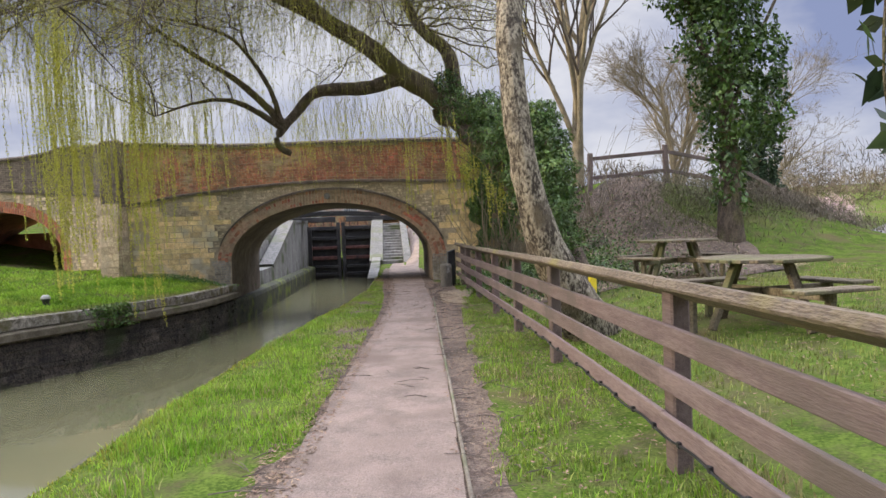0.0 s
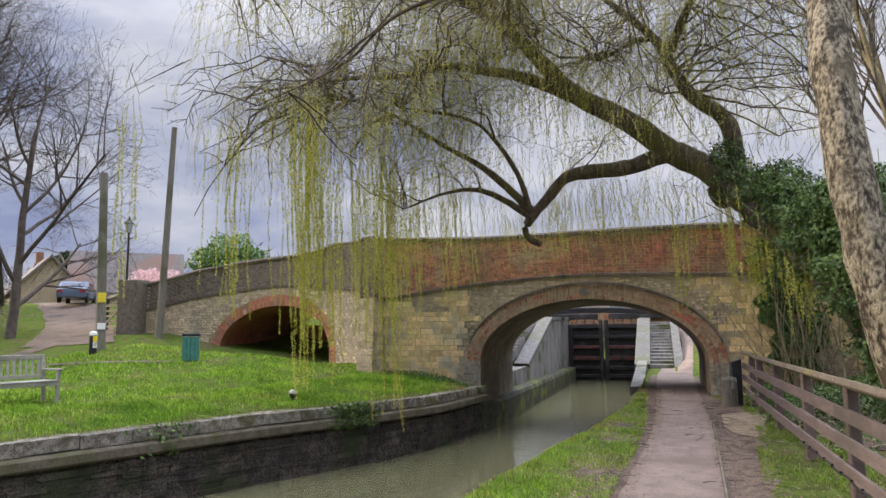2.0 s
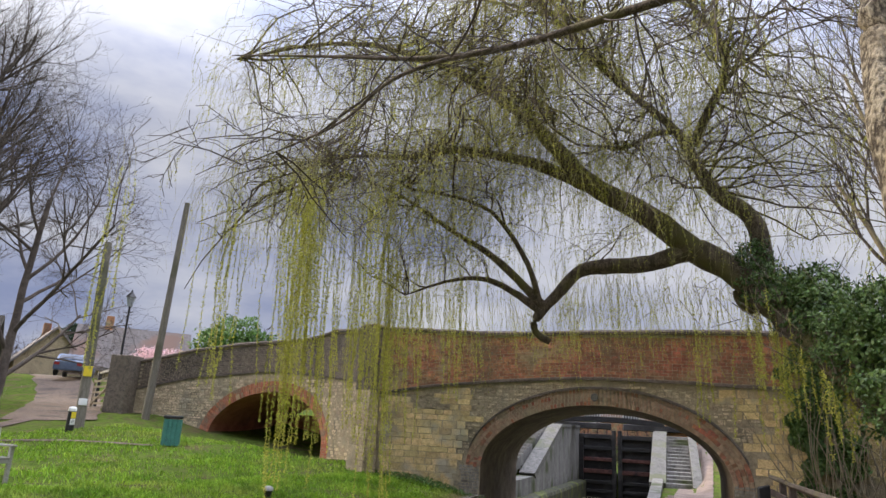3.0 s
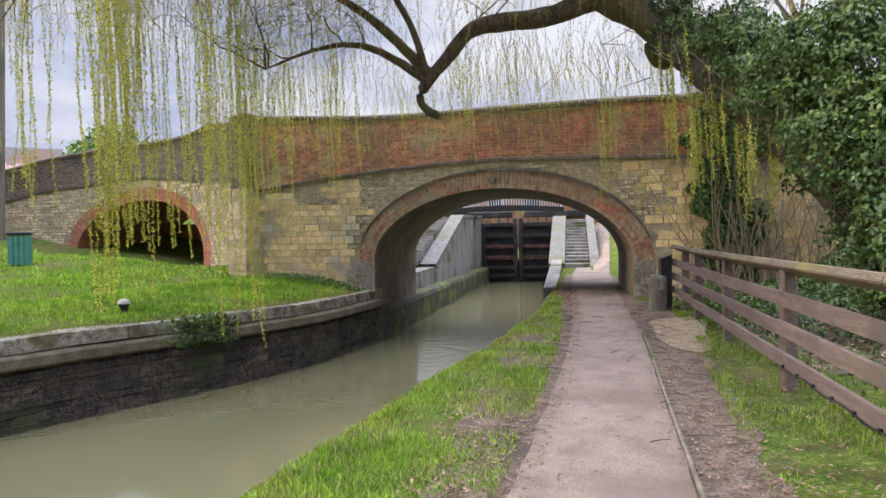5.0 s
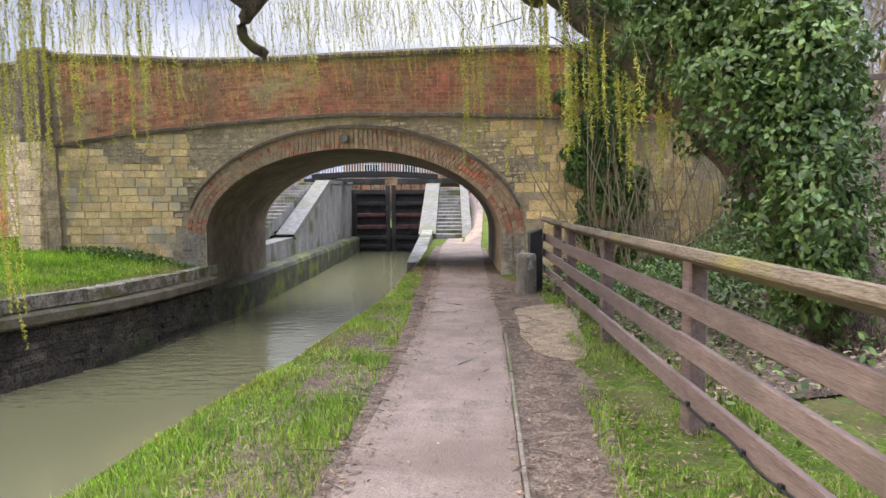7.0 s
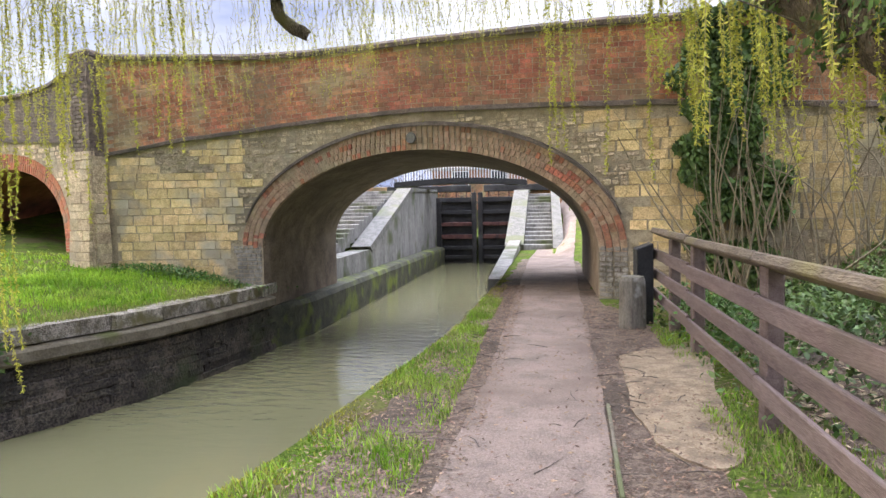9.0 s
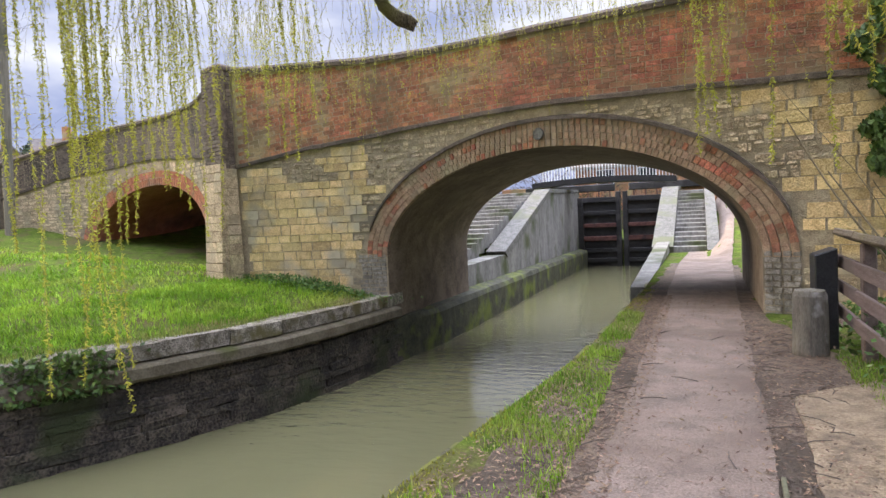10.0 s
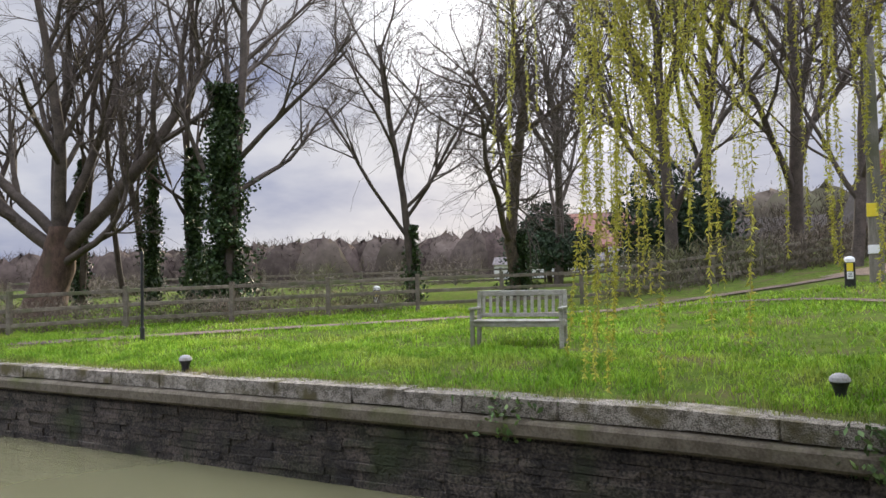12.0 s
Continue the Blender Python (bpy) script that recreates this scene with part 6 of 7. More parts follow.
far_wood("far_wood", [(-62, -70), (-76, -28), (-86, 0), (-92, 20), (-88, 45)], 5.0, 210, 70000, 6.6, FAR_TWIG, "far brown leafless wood behind the meadow", 53, 0.5, True)
far_wood("meadow_scrub", [(-38, -22), (-43, -6), (-52, 8)], 2.5, 46, 12000, 2.2, HEDGE, "pale leafless scrub along the meadow", 59, 0.3)
far_wood("village_wood", [(-60, 24), (-66, 40), (-60, 66), (-35, 70), (-18, 66)], 3.5, 60, 24000, 6.5, FAR_TWIG, "leafless trees massed behind the village", 54, 0.5)
x, y = along([(6.6, 17.2), (8.0, 18.2), (9.5, 18.6), (12.5, 19.2)], 0.9, 15000, 55)
x = np.where(x < 5.4, 10.8 - x, x)
thicket("bank_bramble", x, y, 0.6, 0.10, HEDGE, "brown brambles covering the bank below the road fence", 55)
x, y = along([(9, 29), (16, 32), (24, 36)], 1.2, 9000, 56)
thicket("road_hedge", x, y, 1.9, 0.25, HEDGE, "brown leafless hedge beyond the road", 56)
far_wood("lock_wood", [(-20, 62), (0, 66), (18, 60), (40, 56), (70, 60)], 4.0, 50, 15000, 6.0, FAR_TWIG, "leafless trees beyond the lock", 57)
x, y = along([(60, 20), (80, 60), (60, 110)], 5, 9000, 58)
thicket("hill_wood", x, y, 3.5, 0.7, HEDGE, "far leafless hedgerow on the hillside", 58)


# ---- the near tree at the fence ----
near_tree = thing("pale_tree", Matrix(), "leaning tree with pale cracked bark growing through the fence line", "tree")
wood = Heap()
p = chaikin([(2.35, 9.2, -0.35), (2.2, 9.05, 0.1), (1.85, 8.8, 0.6), (1.5, 8.65, 1.3), (1.28, 8.6, 2.2), (1.2, 8.7, 3.2), (1.25, 9.0, 4.4), (1.5, 9.5, 5.4), (1.7, 10.2, 6.4), (1.9, 10.8, 8.2)], 2)
r = np.interp(p[:, 2], [-0.35, 0.1, 0.5, 1.2, 2.2, 4.4, 6.4, 8.2], [0.42, 0.36, 0.29, 0.21, 0.165, 0.15, 0.14, 0.11])
wood.tube(p, r, 22)
v = wood.v[-1]
v += np.array([noise.noise_vector(Vector(q) * 3.5) for q in v]) * 0.035 + np.array([noise.noise_vector(Vector(q) * 11) for q in v]) * 0.012
put_mesh("trunk", wood.mesh("trunk", PALE_BARK, True), near_tree)
limb = Heap()
twig = Heap()
rnd = np.random.default_rng(61)
reach_a = chaikin([(1.62, 10.1, 6.0), (1.0, 10.4, 6.35), (0.5, 10.5, 6.25), (-0.67, 10.6, 6.06), (-1.95, 10.7, 5.85), (-3.0, 10.7, 5.86), (-4.2, 10.8, 6.13), (-5.96, 11.0, 6.5)], 2)
limb.tube(reach_a, np.linspace(0.085, 0.006, len(reach_a)), 9)
reach_b = chaikin([(-2.3, 10.7, 5.86), (-2.8, 10.6, 5.75), (-3.36, 10.5, 5.5), (-3.77, 10.5, 5.06), (-4.4, 10.5, 4.82), (-5.3, 10.6, 4.62)], 2)
limb.tube(reach_b, np.linspace(0.034, 0.004, len(reach_b)), 6)
reach_c = chaikin([(1.75, 10.3, 6.6), (1.0, 10.9, 7.4), (0.0, 11.6, 8.0), (-1.5, 12.4, 8.6), (-3.2, 13.2, 9.0)], 2)
limb.tube(reach_c, np.linspace(0.055, 0.004, len(reach_c)), 7)
opts = dict(BASE_OPTS, levels=5, kids=(0, 0, 4, 3, 2), wander=0.13, tip_rise=-0.03)
for path, count in ((reach_a, 26), (reach_b, 12), (reach_c, 16)):
    for i in range(count):
        j = rnd.integers(3, len(path) - 1)
        bough(limb, rnd, path[j], rnd.normal(0, 1, 3) * (1, 1, 0.7), rnd.uniform(0.7, 1.7), 0.014, 3, twig, dict(opts, levels=5, kids=(0, 0, 0, 5, 3)))
put_mesh("limb", limb.mesh("limb", BARK, True), near_tree, "dark sinuous limbs reaching over the path")
put_mesh("twig_work", twig.mesh("twig_work", TWIG), near_tree)["kind"] = "stuff"

# ---- the weeping willow ----
willow = thing("weeping_willow", Matrix(), "old weeping willow arching over the canal with yellow-green hanging strands", "tree")
wood = Heap()
boughs_of_willow = {
    "trunk": ([(3.5, 13.75, -0.1), (3.25, 13.85, 0.7), (2.8, 14.3, 1.75), (2.42, 15.2, 2.6), (2.05, 16.3, 3.35), (1.6, 17.3, 4.1), (1.02, 17.95, 4.95), (0.2, 18.0, 5.45)], 0.38, 0.25),
    "a": ([(0.2, 18.0, 5.45), (-0.67, 17.9, 6.23), (-1.72, 17.6, 6.72), (-2.46, 17.4, 7.6), (-2.98, 17.2, 8.2), (-3.8, 17.0, 8.85), (-5.2, 16.7, 9.7), (-7.2, 16.2, 10.2), (-9.5, 15.6, 9.6)], 0.26, 0.008),
    "a2": ([(-1.72, 17.6, 6.72), (-2.97, 17.6, 7.4), (-3.77, 17.5, 7.55), (-4.59, 17.3, 7.75), (-5.6, 17.0, 7.4), (-7.0, 16.6, 7.5), (-8.6, 16.2, 6.8)], 0.15, 0.007),
    "low": ([(0.25, 18.0, 5.42), (-0.7, 18.1, 5.14), (-1.5, 18.3, 5.2), (-2.1, 18.4, 5.16), (-2.46, 18.4, 4.7), (-2.94, 18.4, 4.22), (-3.12, 18.5, 3.86), (-2.75, 18.7, 3.62)], 0.20, 0.06),
    "side": ([(-2.9, 18.4, 4.25), (-3.7, 18.4, 4.82), (-4.35, 18.3, 5.03), (-5.15, 18.1, 4.85), (-5.9, 18.0, 4.55)], 0.10, 0.008),
    "up": ([(-2.85, 18.4, 4.35), (-3.32, 18.2, 4.85), (-3.97, 18.0, 5.47), (-4.8, 17.7, 5.91), (-6.0, 17.3, 6.8), (-7.4, 16.8, 7.2)], 0.12, 0.007),
    "up2": ([(-2.9, 18.4, 4.3), (-3.05, 18.0, 5.1), (-3.5, 17.6, 5.9), (-4.0, 17.2, 6.4), (-5.4, 16.4, 6.5)], 0.08, 0.02),
    "b": ([(1.5, 17.9, 4.5), (1.48, 17.9, 5.63), (1.3, 17.9, 6.12), (0.69, 17.8, 6.52), (0.38, 17.7, 7.04), (0.18, 17.6, 7.57), (-0.26, 17.4, 8.08), (-0.95, 17.1, 8.6), (-1.69, 16.7, 9.3), (-2.6, 16.2, 10.3)], 0.21, 0.015),
    "b2": ([(0.3, 17.6, 7.5), (0.67, 17.4, 8.3), (1.04, 17.2, 8.8), (0.85, 16.9, 9.5), (0.2, 16.4, 10.2)], 0.11, 0.03),
    "b3": ([(0.0, 17.5, 7.8), (-0.5, 17.4, 7.75), (-0.95, 17.3, 7.45), (-1.3, 17.3, 7.4)], 0.07, 0.03),
    "stub": ([(1.5, 17.95, 4.35), (1.2, 18.05, 4.2), (1.05, 18.1, 4.4), (1.02, 18.1, 4.6)], 0.13, 0.09),
}
limb_pts = []
for key, (pts, r0, r1) in boughs_of_willow.items():
    wood = Heap()
    p = chaikin(pts, 2)
    wood.tube(p, np.linspace(r0, r1, len(p)), 14 if r0 > 0.15 else 9)
    v = wood.v[-1]
    v += np.array([noise.noise_vector(Vector(q) * 4.0) for q in v]) * 0.12 * r0 + np.array([noise.noise_vector(Vector(q) * 12) for q in v]) * 0.09 * r0
    put_mesh("trunk" if key == "trunk" else "limb", wood.mesh("limb", BARK, True), willow, "dark furrowed mossy limb")
    if key not in ("trunk", "stub"):
        limb_pts.append(p)

rnd = np.random.default_rng(71)
branch, strand, leaf = Heap(), Heap(), Heap()
all_pts = np.concatenate([p[len(p) // 3:] for p in limb_pts])


def low_limit(x, y):
    """How far down the strands hang."""
    return np.interp(x, [-13, -10, -8.5, -6.5, -5.0, -4.2, 0.8, 1.2, 2.5], [5.2, 5.0, 4.2, 3.4, 3.0, 3.4, 3.4, 2.6, 2.4])


def hang(top, length, leafy, spread=0.22, rad=0.0026, size=1.0, way=None, sway=0.07):
    """One strand: it leaves its branch sideways, bends over, hangs and drifts with the wind."""
    n = 6
    t = np.linspace(0, 1, n)
    a = rnd.uniform(0, 2 * np.pi) if way is None else rnd.normal(way, 0.5)
    out = spread * rnd.uniform(0.3, 1.6) * min(length, 2.5)
    w = np.cumsum(rnd.normal(0, (0.07 if spread > 0.1 else 0.022) * length / 2.0, (n, 2)), axis=0)
    reach = out * (1 - np.exp(-3.2 * t))
    drift = sway * length * t ** 1.7
    p = np.stack([top[0] + np.cos(a) * reach + w[:, 0] + drift, top[1] + np.sin(a) * reach + w[:, 1] - 0.4 * drift, top[2] + 0.15 * out * np.sin(np.minimum(t * 6, np.pi)) - length * t ** 1.25], 1)
    strand.tube(p, rad * np.linspace(1.5, 0.6, n), 3)
    m = int(length * leafy)
    if m:
        f = rnd.uniform(0.1, 1, m) ** 0.65
        i = np.minimum((f * (n - 1)).astype(int), n - 2)
        c = p[i] + (p[i + 1] - p[i]) * (f * (n - 1) - i)[:, None]
        u = unit_rows(rnd.normal(0, 0.75, (m, 3)) + np.array([0, 0, -0.7])) * rnd.uniform(0.012, 0.030, (m, 1)) * size
        q = unit_rows(np.cross(u, rnd.normal(0, 1, (m, 3)))) * rnd.uniform(0.005, 0.010, (m, 1)) * size
        leaf.quads(c + u, u, q)


for b in range(470):
    tgt = np.array([rnd.normal(-3.4, 3.4), 0, 0])
    tgt[1] = rnd.uniform(13.8 + 1.6 * smoothstep(-3.0, -6.0, tgt[0]), 19.6)
    tgt[0] = np.clip(tgt[0], -10.5, 3.4)
    dome = 12.2 - 0.045 * (tgt[0] + 3) ** 2 - 0.06 * (tgt[1] - 16.5) ** 2
    tgt[2] = max(dome - rnd.uniform(0, 1) ** 1.2 * 6.0, 5.0)
    near = all_pts[np.argsort(np.linalg.norm(all_pts - tgt, axis=1))[rnd.integers(0, 12)]]
    span = np.linalg.norm(tgt - near)
    q = np.linspace(0, 1, 9)[:, None]
    mid = (near + tgt) / 2 + np.array([0, 0, 0.22 * span]) + rnd.normal(0, 0.12 * span, 3)
    p = (1 - q) ** 2 * near + 2 * q * (1 - q) * mid + q ** 2 * tgt
    p = p + np.concatenate([np.zeros((1, 3)), np.cumsum(rnd.normal(0, 0.075 * span / 3, (8, 3)), axis=0)])
    r0 = min(0.035, 0.008 + 0.006 * span)
    clump = 62 * rnd.uniform(0, 1) ** 1.6
    branch.tube(p, r0 * np.linspace(1, 0.3, 9), 5)
    for k in range(8):
        i = rnd.integers(2, 8)
        e = p[i] + rnd.normal(0, 0.6, 3) * (1, 1, 0.5)
        branch.tube(np.linspace(p[i], e, 4) + np.array([0, 0, 1]) * (0.14 * np.sin(np.linspace(0, np.pi, 4)))[:, None], r0 * np.linspace(0.4, 0.18, 4), 3)
        room = e[2] - float(low_limit(e[0], e[1]))
        drop, full, way = rnd.uniform(0.4, 2.0), float(clump * rnd.uniform(0.3, 1.0)), rnd.normal(np.pi, 1.1)
        for s in range(3):
            hang(e + rnd.normal(0, 0.09, 3), min(max(room, 0.4), drop * rnd.uniform(0.5, 1.2)), full, 0.5, 0.0026, 0.95, way)
# long yellow-green bundles that reach down over the lawn and the water
for (bx, by, z0, z1, n, sp) in ((-6.38, 14.36, 6.5, 0.4, 26, 0.085), (-6.3, 14.45, 6.3, 1.9, 12, 0.10), (-5.74, 16.92, 6.2, -0.45, 16, 0.06), (-5.25, 14.94, 6.2, 1.1, 7, 0.05), (-6.9, 15.1, 6.4, 2.6, 8, 0.10),
                           (-8.0, 17.2, 6.4, 1.4, 24, 0.2), (-9.2, 16.0, 6.8, 2.0, 14, 0.2), (-7.2, 18.2, 6.0, 1.6, 30, 0.3), (-6.2, 18.9, 5.8, 1.8, 26, 0.3), (-5.4, 19.2, 5.6, 2.3, 16, 0.3),
                           (1.2, 18.4, 4.4, 2.3, 16, 0.35), (1.9, 18.0, 4.2, 2.2, 13, 0.3), (2.4, 17.3, 4.6, 2.2, 12, 0.3), (2.0, 16.4, 3.7, 2.1, 15, 0.28), (2.35, 15.7, 3.1, 1.8, 12, 0.26), (1.75, 17.1, 4.3, 2.3, 15, 0.3), (2.5, 15.1, 2.7, 1.6, 14, 0.22), (2.9, 17.6, 4.4, 2.4, 10, 0.35), (-9.8, 13.5, 6.4, 2.4, 6, 0.12)):
    for k in range(n):
        top = np.array([bx, by, z0]) + rnd.normal(0, sp, 3) * (1.6, 1.6, 0.9)
        branch.tube(np.linspace(top + (rnd.normal(0, 0.4), rnd.normal(0.6, 0.4), rnd.uniform(0.2, 1.0)), top, 4), (0.010, 0.008, 0.006, 0.005), 3)
        hang(top - (0.035 * (z0 - z1), 0, 0), (z0 - z1) * (1.02 - 0.7 * rnd.uniform(0, 1) ** 1.7), 110, 0.05, 0.0026, 1.05, None, 0.035)
# curtains before the parapet
for k in range(80):
    cx = rnd.uniform(-8.8, 1.8)
    cy, cz, ln = face_y(cx) - rnd.uniform(0.7, 3.4), rnd.uniform(4.5, 5.5), rnd.uniform(0.9, 1.9)
    for s in range(8):
        hang(np.array([cx, cy, cz]) + rnd.normal(0, 0.16, 3) * (1.4, 1, 0.7), ln * rnd.uniform(0.5, 1.1), 46, 0.16, 0.0024, 0.75)
put_mesh("branch_work", branch.mesh("branch_work", BARK), willow)["kind"] = "stuff"
put_mesh("strand_work", strand.mesh("strand_work", STRAND), willow, "thin hanging strands")["kind"] = "stuff"
put_mesh("leaves", leaf.mesh("leaves", WILLOW_LEAF), willow, "young yellow-green leaves")["kind"] = "stuff"

# ivy over the willow's foot and the bank
leaf_cloud("ivy_mass", Matrix(), [(1.3, 17.75, 5.1, 0.36, 0.36, 0.42), (1.45, 17.55, 4.6, 0.45, 0.45, 0.45), (1.8, 17.0, 4.2, 0.5, 0.5, 0.5), (2.15, 16.3, 3.75, 0.58, 0.58, 0.6), (2.4, 15.6, 3.2, 0.62, 0.62, 0.65), (2.6, 15.0, 2.8, 0.66, 0.66, 0.7), (2.75, 14.5, 2.35, 0.66, 0.66, 0.7), (2.88, 14.0, 1.8, 0.56, 0.58, 0.7), (2.92, 13.7, 1.25, 0.46, 0.5, 0.6), (2.85, 13.6, 0.8, 0.38, 0.42, 0.4), (2.65, 15.2, 3.6, 0.6, 0.6, 0.55), (2.95, 14.4, 3.1, 0.55, 0.6, 0.6), (3.05, 14.0, 2.5, 0.45, 0.5, 0.6), (2.1, 16.6, 4.3, 0.5, 0.5, 0.4), (2.9, 14.6, 3.7, 0.4, 0.5, 0.4)], 46000, 0.040, IVY, "thick glossy ivy smothering the willow's leaning trunk", "ivy", [((3.45, 13.6, 0.1), (2.9, 14.1, 1.9), 0.10), ((3.6, 13.9, 0.1), (2.95, 14.4, 2.0), 0.08)], 81, 0.7)
h = Heap()
n = 25000
z = rnd.uniform(0.25, 4.2, n)
x = rnd.uniform(1.9, 4.2, n)
edge_l = np.interp(z, [0.2, 1.2, 2.4, 3.4, 4.2], [2.45, 2.3, 2.12, 2.05, 2.2]) + 0.12 * np.sin(z * 5.3) + 0.08 * np.sin(z * 13)
edge_r = np.interp(z, [0.2, 1.2, 2.4, 3.4, 4.2], [3.3, 3.35, 3.2, 3.3, 3.6]) + 0.15 * np.sin(z * 4.1 + 1) + 0.1 * np.sin(z * 11)
gap = np.array([noise.noise((a * 2.4, b * 2.4, 8.0)) for a, b in zip(x, z)])
keep = (x > edge_l) & (x < edge_r) & (gap > -0.42)
x, z = x[keep], z[keep]
y = np.array([face_y(a) for a in x]) - rnd.uniform(0.03, 0.22, len(x))
u = unit_rows(rnd.normal(0, 0.6, (len(x), 3)) + np.array([0, -0.3, -0.7])) * rnd.uniform(0.035, 0.07, (len(x), 1))
w = unit_rows(np.cross(u, np.array([[0.2, -1, 0.4]]) + rnd.normal(0, 0.5, (len(x), 3)))) * rnd.uniform(0.025, 0.05, (len(x), 1))
h.quads(np.stack([x, y, z], 1), u, w)
tagged(put_mesh("wall_ivy", h.mesh("wall_ivy", IVY)), "dark ivy climbing the bridge wall", "ivy", kind="stuff")
h = Heap()
for k in range(90):
    x0 = rnd.uniform(2.2, 5.6)
    a = np.array([x0, face_y(x0) - rnd.uniform(0.15, 1.1), max(gz(x0, 19.0), 0.2)])
    e = a + np.array([rnd.normal(0, 0.7), rnd.normal(-0.1, 0.25), rnd.uniform(1.2, 3.2)])
    q = np.linspace(0, 1, 8)[:, None]
    h.tube(a + (e - a) * q + 0.15 * np.sin(q * rnd.uniform(2, 6)) * rnd.normal(0, 1, (1, 3)), rnd.uniform(0.006, 0.018) * np.linspace(1, 0.4, 8), 4)
tagged(put_mesh("bare_stems", h.mesh("bare_stems", TWIG_TAN, True)), "bare brown stems and vines before the bridge wall", "shrub", kind="stuff")


def ground_ivy(name, cx, cy, sx, sy, n, hgt, label, seed, mat=IVY_LIGHT, size=0.04):
    r = np.random.default_rng(seed)
    x, y = r.normal(cx, sx, n), r.normal(cy, sy, n)
    if cx > 0:
        keep = x > np.interp(y, [0, 20], [1.75, 1.8]) - 0.12 * (r.uniform(0, 1, n) ** 3) * 4
        x, y = x[keep], y[keep]
        n = len(x)
    z = ground_z(x, y) + r.uniform(0, 1, n) * hgt * np.exp(-(((x - cx) / sx) ** 2 + ((y - cy) / sy) ** 2) / 4)
    u = unit_rows(r.normal(0, 0.8, (n, 3)) + np.array([0, 0, -0.2])) * (size * r.uniform(0.5, 1.3, (n, 1)))
    w = unit_rows(np.cross(u, np.array([[0, 0, 1.0]]) + r.normal(0, 0.5, (n, 3)))) * (size * 0.6 * r.uniform(0.5, 1.2, (n, 1)))
    h = Heap()
    h.quads(np.stack([x, y, z + 0.02], 1), u, w)
    return tagged(put_mesh(name, h.mesh(name, mat)), label, "ivy", kind="stuff")


ground_ivy("ivy_patch", 1.75, 18.0, 0.3, 1.3, 3200, 0.5, "fresh green ivy growing through the fence's end", 91)
ground_ivy("bank_ivy", 3.6, 15.6, 1.2, 1.6, 6500, 0.4, "dark ivy and weeds on the bank behind the fence", 92, IVY, 0.045)
ground_ivy("slope_ivy", 3.5, 18.3, 0.9, 0.9, 7000, 0.35, "green ivy trailing over the bank below the wall", 94, IVY, 0.04)
ground_ivy("wall_foot_weeds", -7.0, 22.75, 0.75, 0.18, 1600, 0.22, "low green weeds along the wall's foot", 93, IVY_LIGHT, 0.04)
h = Heap()
for cx, cy in ((-7.15, 16.95), (-6.95, 17.4), (-8.75, 13.2)):
    n = 420 if cx > -8 else 120
    x, y = rnd.normal(cx + 0.1, 0.14, n), rnd.normal(cy, 0.22, n)
    z = rnd.uniform(-0.5, 0.05, n)
    x = far_edge(y) + 0.05 + 0.22 * rnd.uniform(0, 1, n)
    u = unit_rows(rnd.normal(0, 0.7, (n, 3)) + np.array([0.3, 0, -0.5])) * rnd.uniform(0.03, 0.06, (n, 1))
    w = unit_rows(np.cross(u, rnd.normal(0, 1, (n, 3)))) * rnd.uniform(0.02, 0.04, (n, 1))
    h.quads(np.stack([x, y, z], 1), u, w)
tagged(put_mesh("coping_weeds", h.mesh("coping_weeds", IVY)), "dark leafy weeds hanging over the coping", "weeds", kind="stuff")

# ---- masonry, piece by piece ----
def stone_unit(name, mat, seed, rough=0.06, cham=0.10, back=0.25):
    """A block one metre each way, its front (-y) chamfered and uneven."""
    r = np.random.default_rng(seed)
    b = 0.5
    f = b - cham
    v = [(-b, b, -b), (b, b, -b), (b, b, b), (-b, b, b), (-b, -b + back, -b), (b, -b + back, -b), (b, -b + back, b), (-b, -b + back, b), (-f, -b, -f), (f, -b, -f), (f, -b, f), (-f, -b, f)]
    v = np.array(v, float)
    v[4:, 0] += r.uniform(-rough, rough, 8)
    v[4:, 2] += r.uniform(-rough, rough, 8)
    v[8:, 1] += r.uniform(-2 * rough, rough, 4) * back * 4
    q = [(0, 1, 5, 4), (1, 2, 6, 5), (2, 3, 7, 6), (3, 0, 4, 7), (4, 5, 9, 8), (5, 6, 10, 9), (6, 7, 11, 10), (7, 4, 8, 11), (8, 9, 10, 11)]
    return v, np.array(q), poly_mesh(name, v, q, mat)


UNITS = {}


def units(name, mat, rough, cham, back):
    key = (name, mat.name)
    if key not in UNITS:
        UNITS[key] = [stone_unit(name, mat, 100 + i, rough, cham, back) for i in range(5)]
    return UNITS[key]


class Courses:
    """Lays pieces: those the walk passes nearest as objects, the rest in one mesh."""

    def __init__(self, name, mat, parent, rough=0.05, cham=0.08, limit=300, back=0.25):
        self.u, self.name, self.parent, self.limit, self.count, self.heap, self.mat = units(name, mat, rough, cham, back), name, parent, limit, 0, Heap(), mat

    def lay(self, m, near):
        v, q, me = self.u[int(rng.integers(0, 5))]
        if near and self.count < self.limit:
            ob = new(self.name, me)
            ob.parent = self.parent
            ob.matrix_basis = m
            self.count += 1
        else:
            a = np.array(m)
            self.heap.add(v @ a[:3, :3].T + a[:3, 3], q)

    def close(self, name):
        if self.heap.n:
            ob = put_mesh(name, self.heap.mesh(name, self.mat), self.parent)
            ob["kind"] = "stuff"


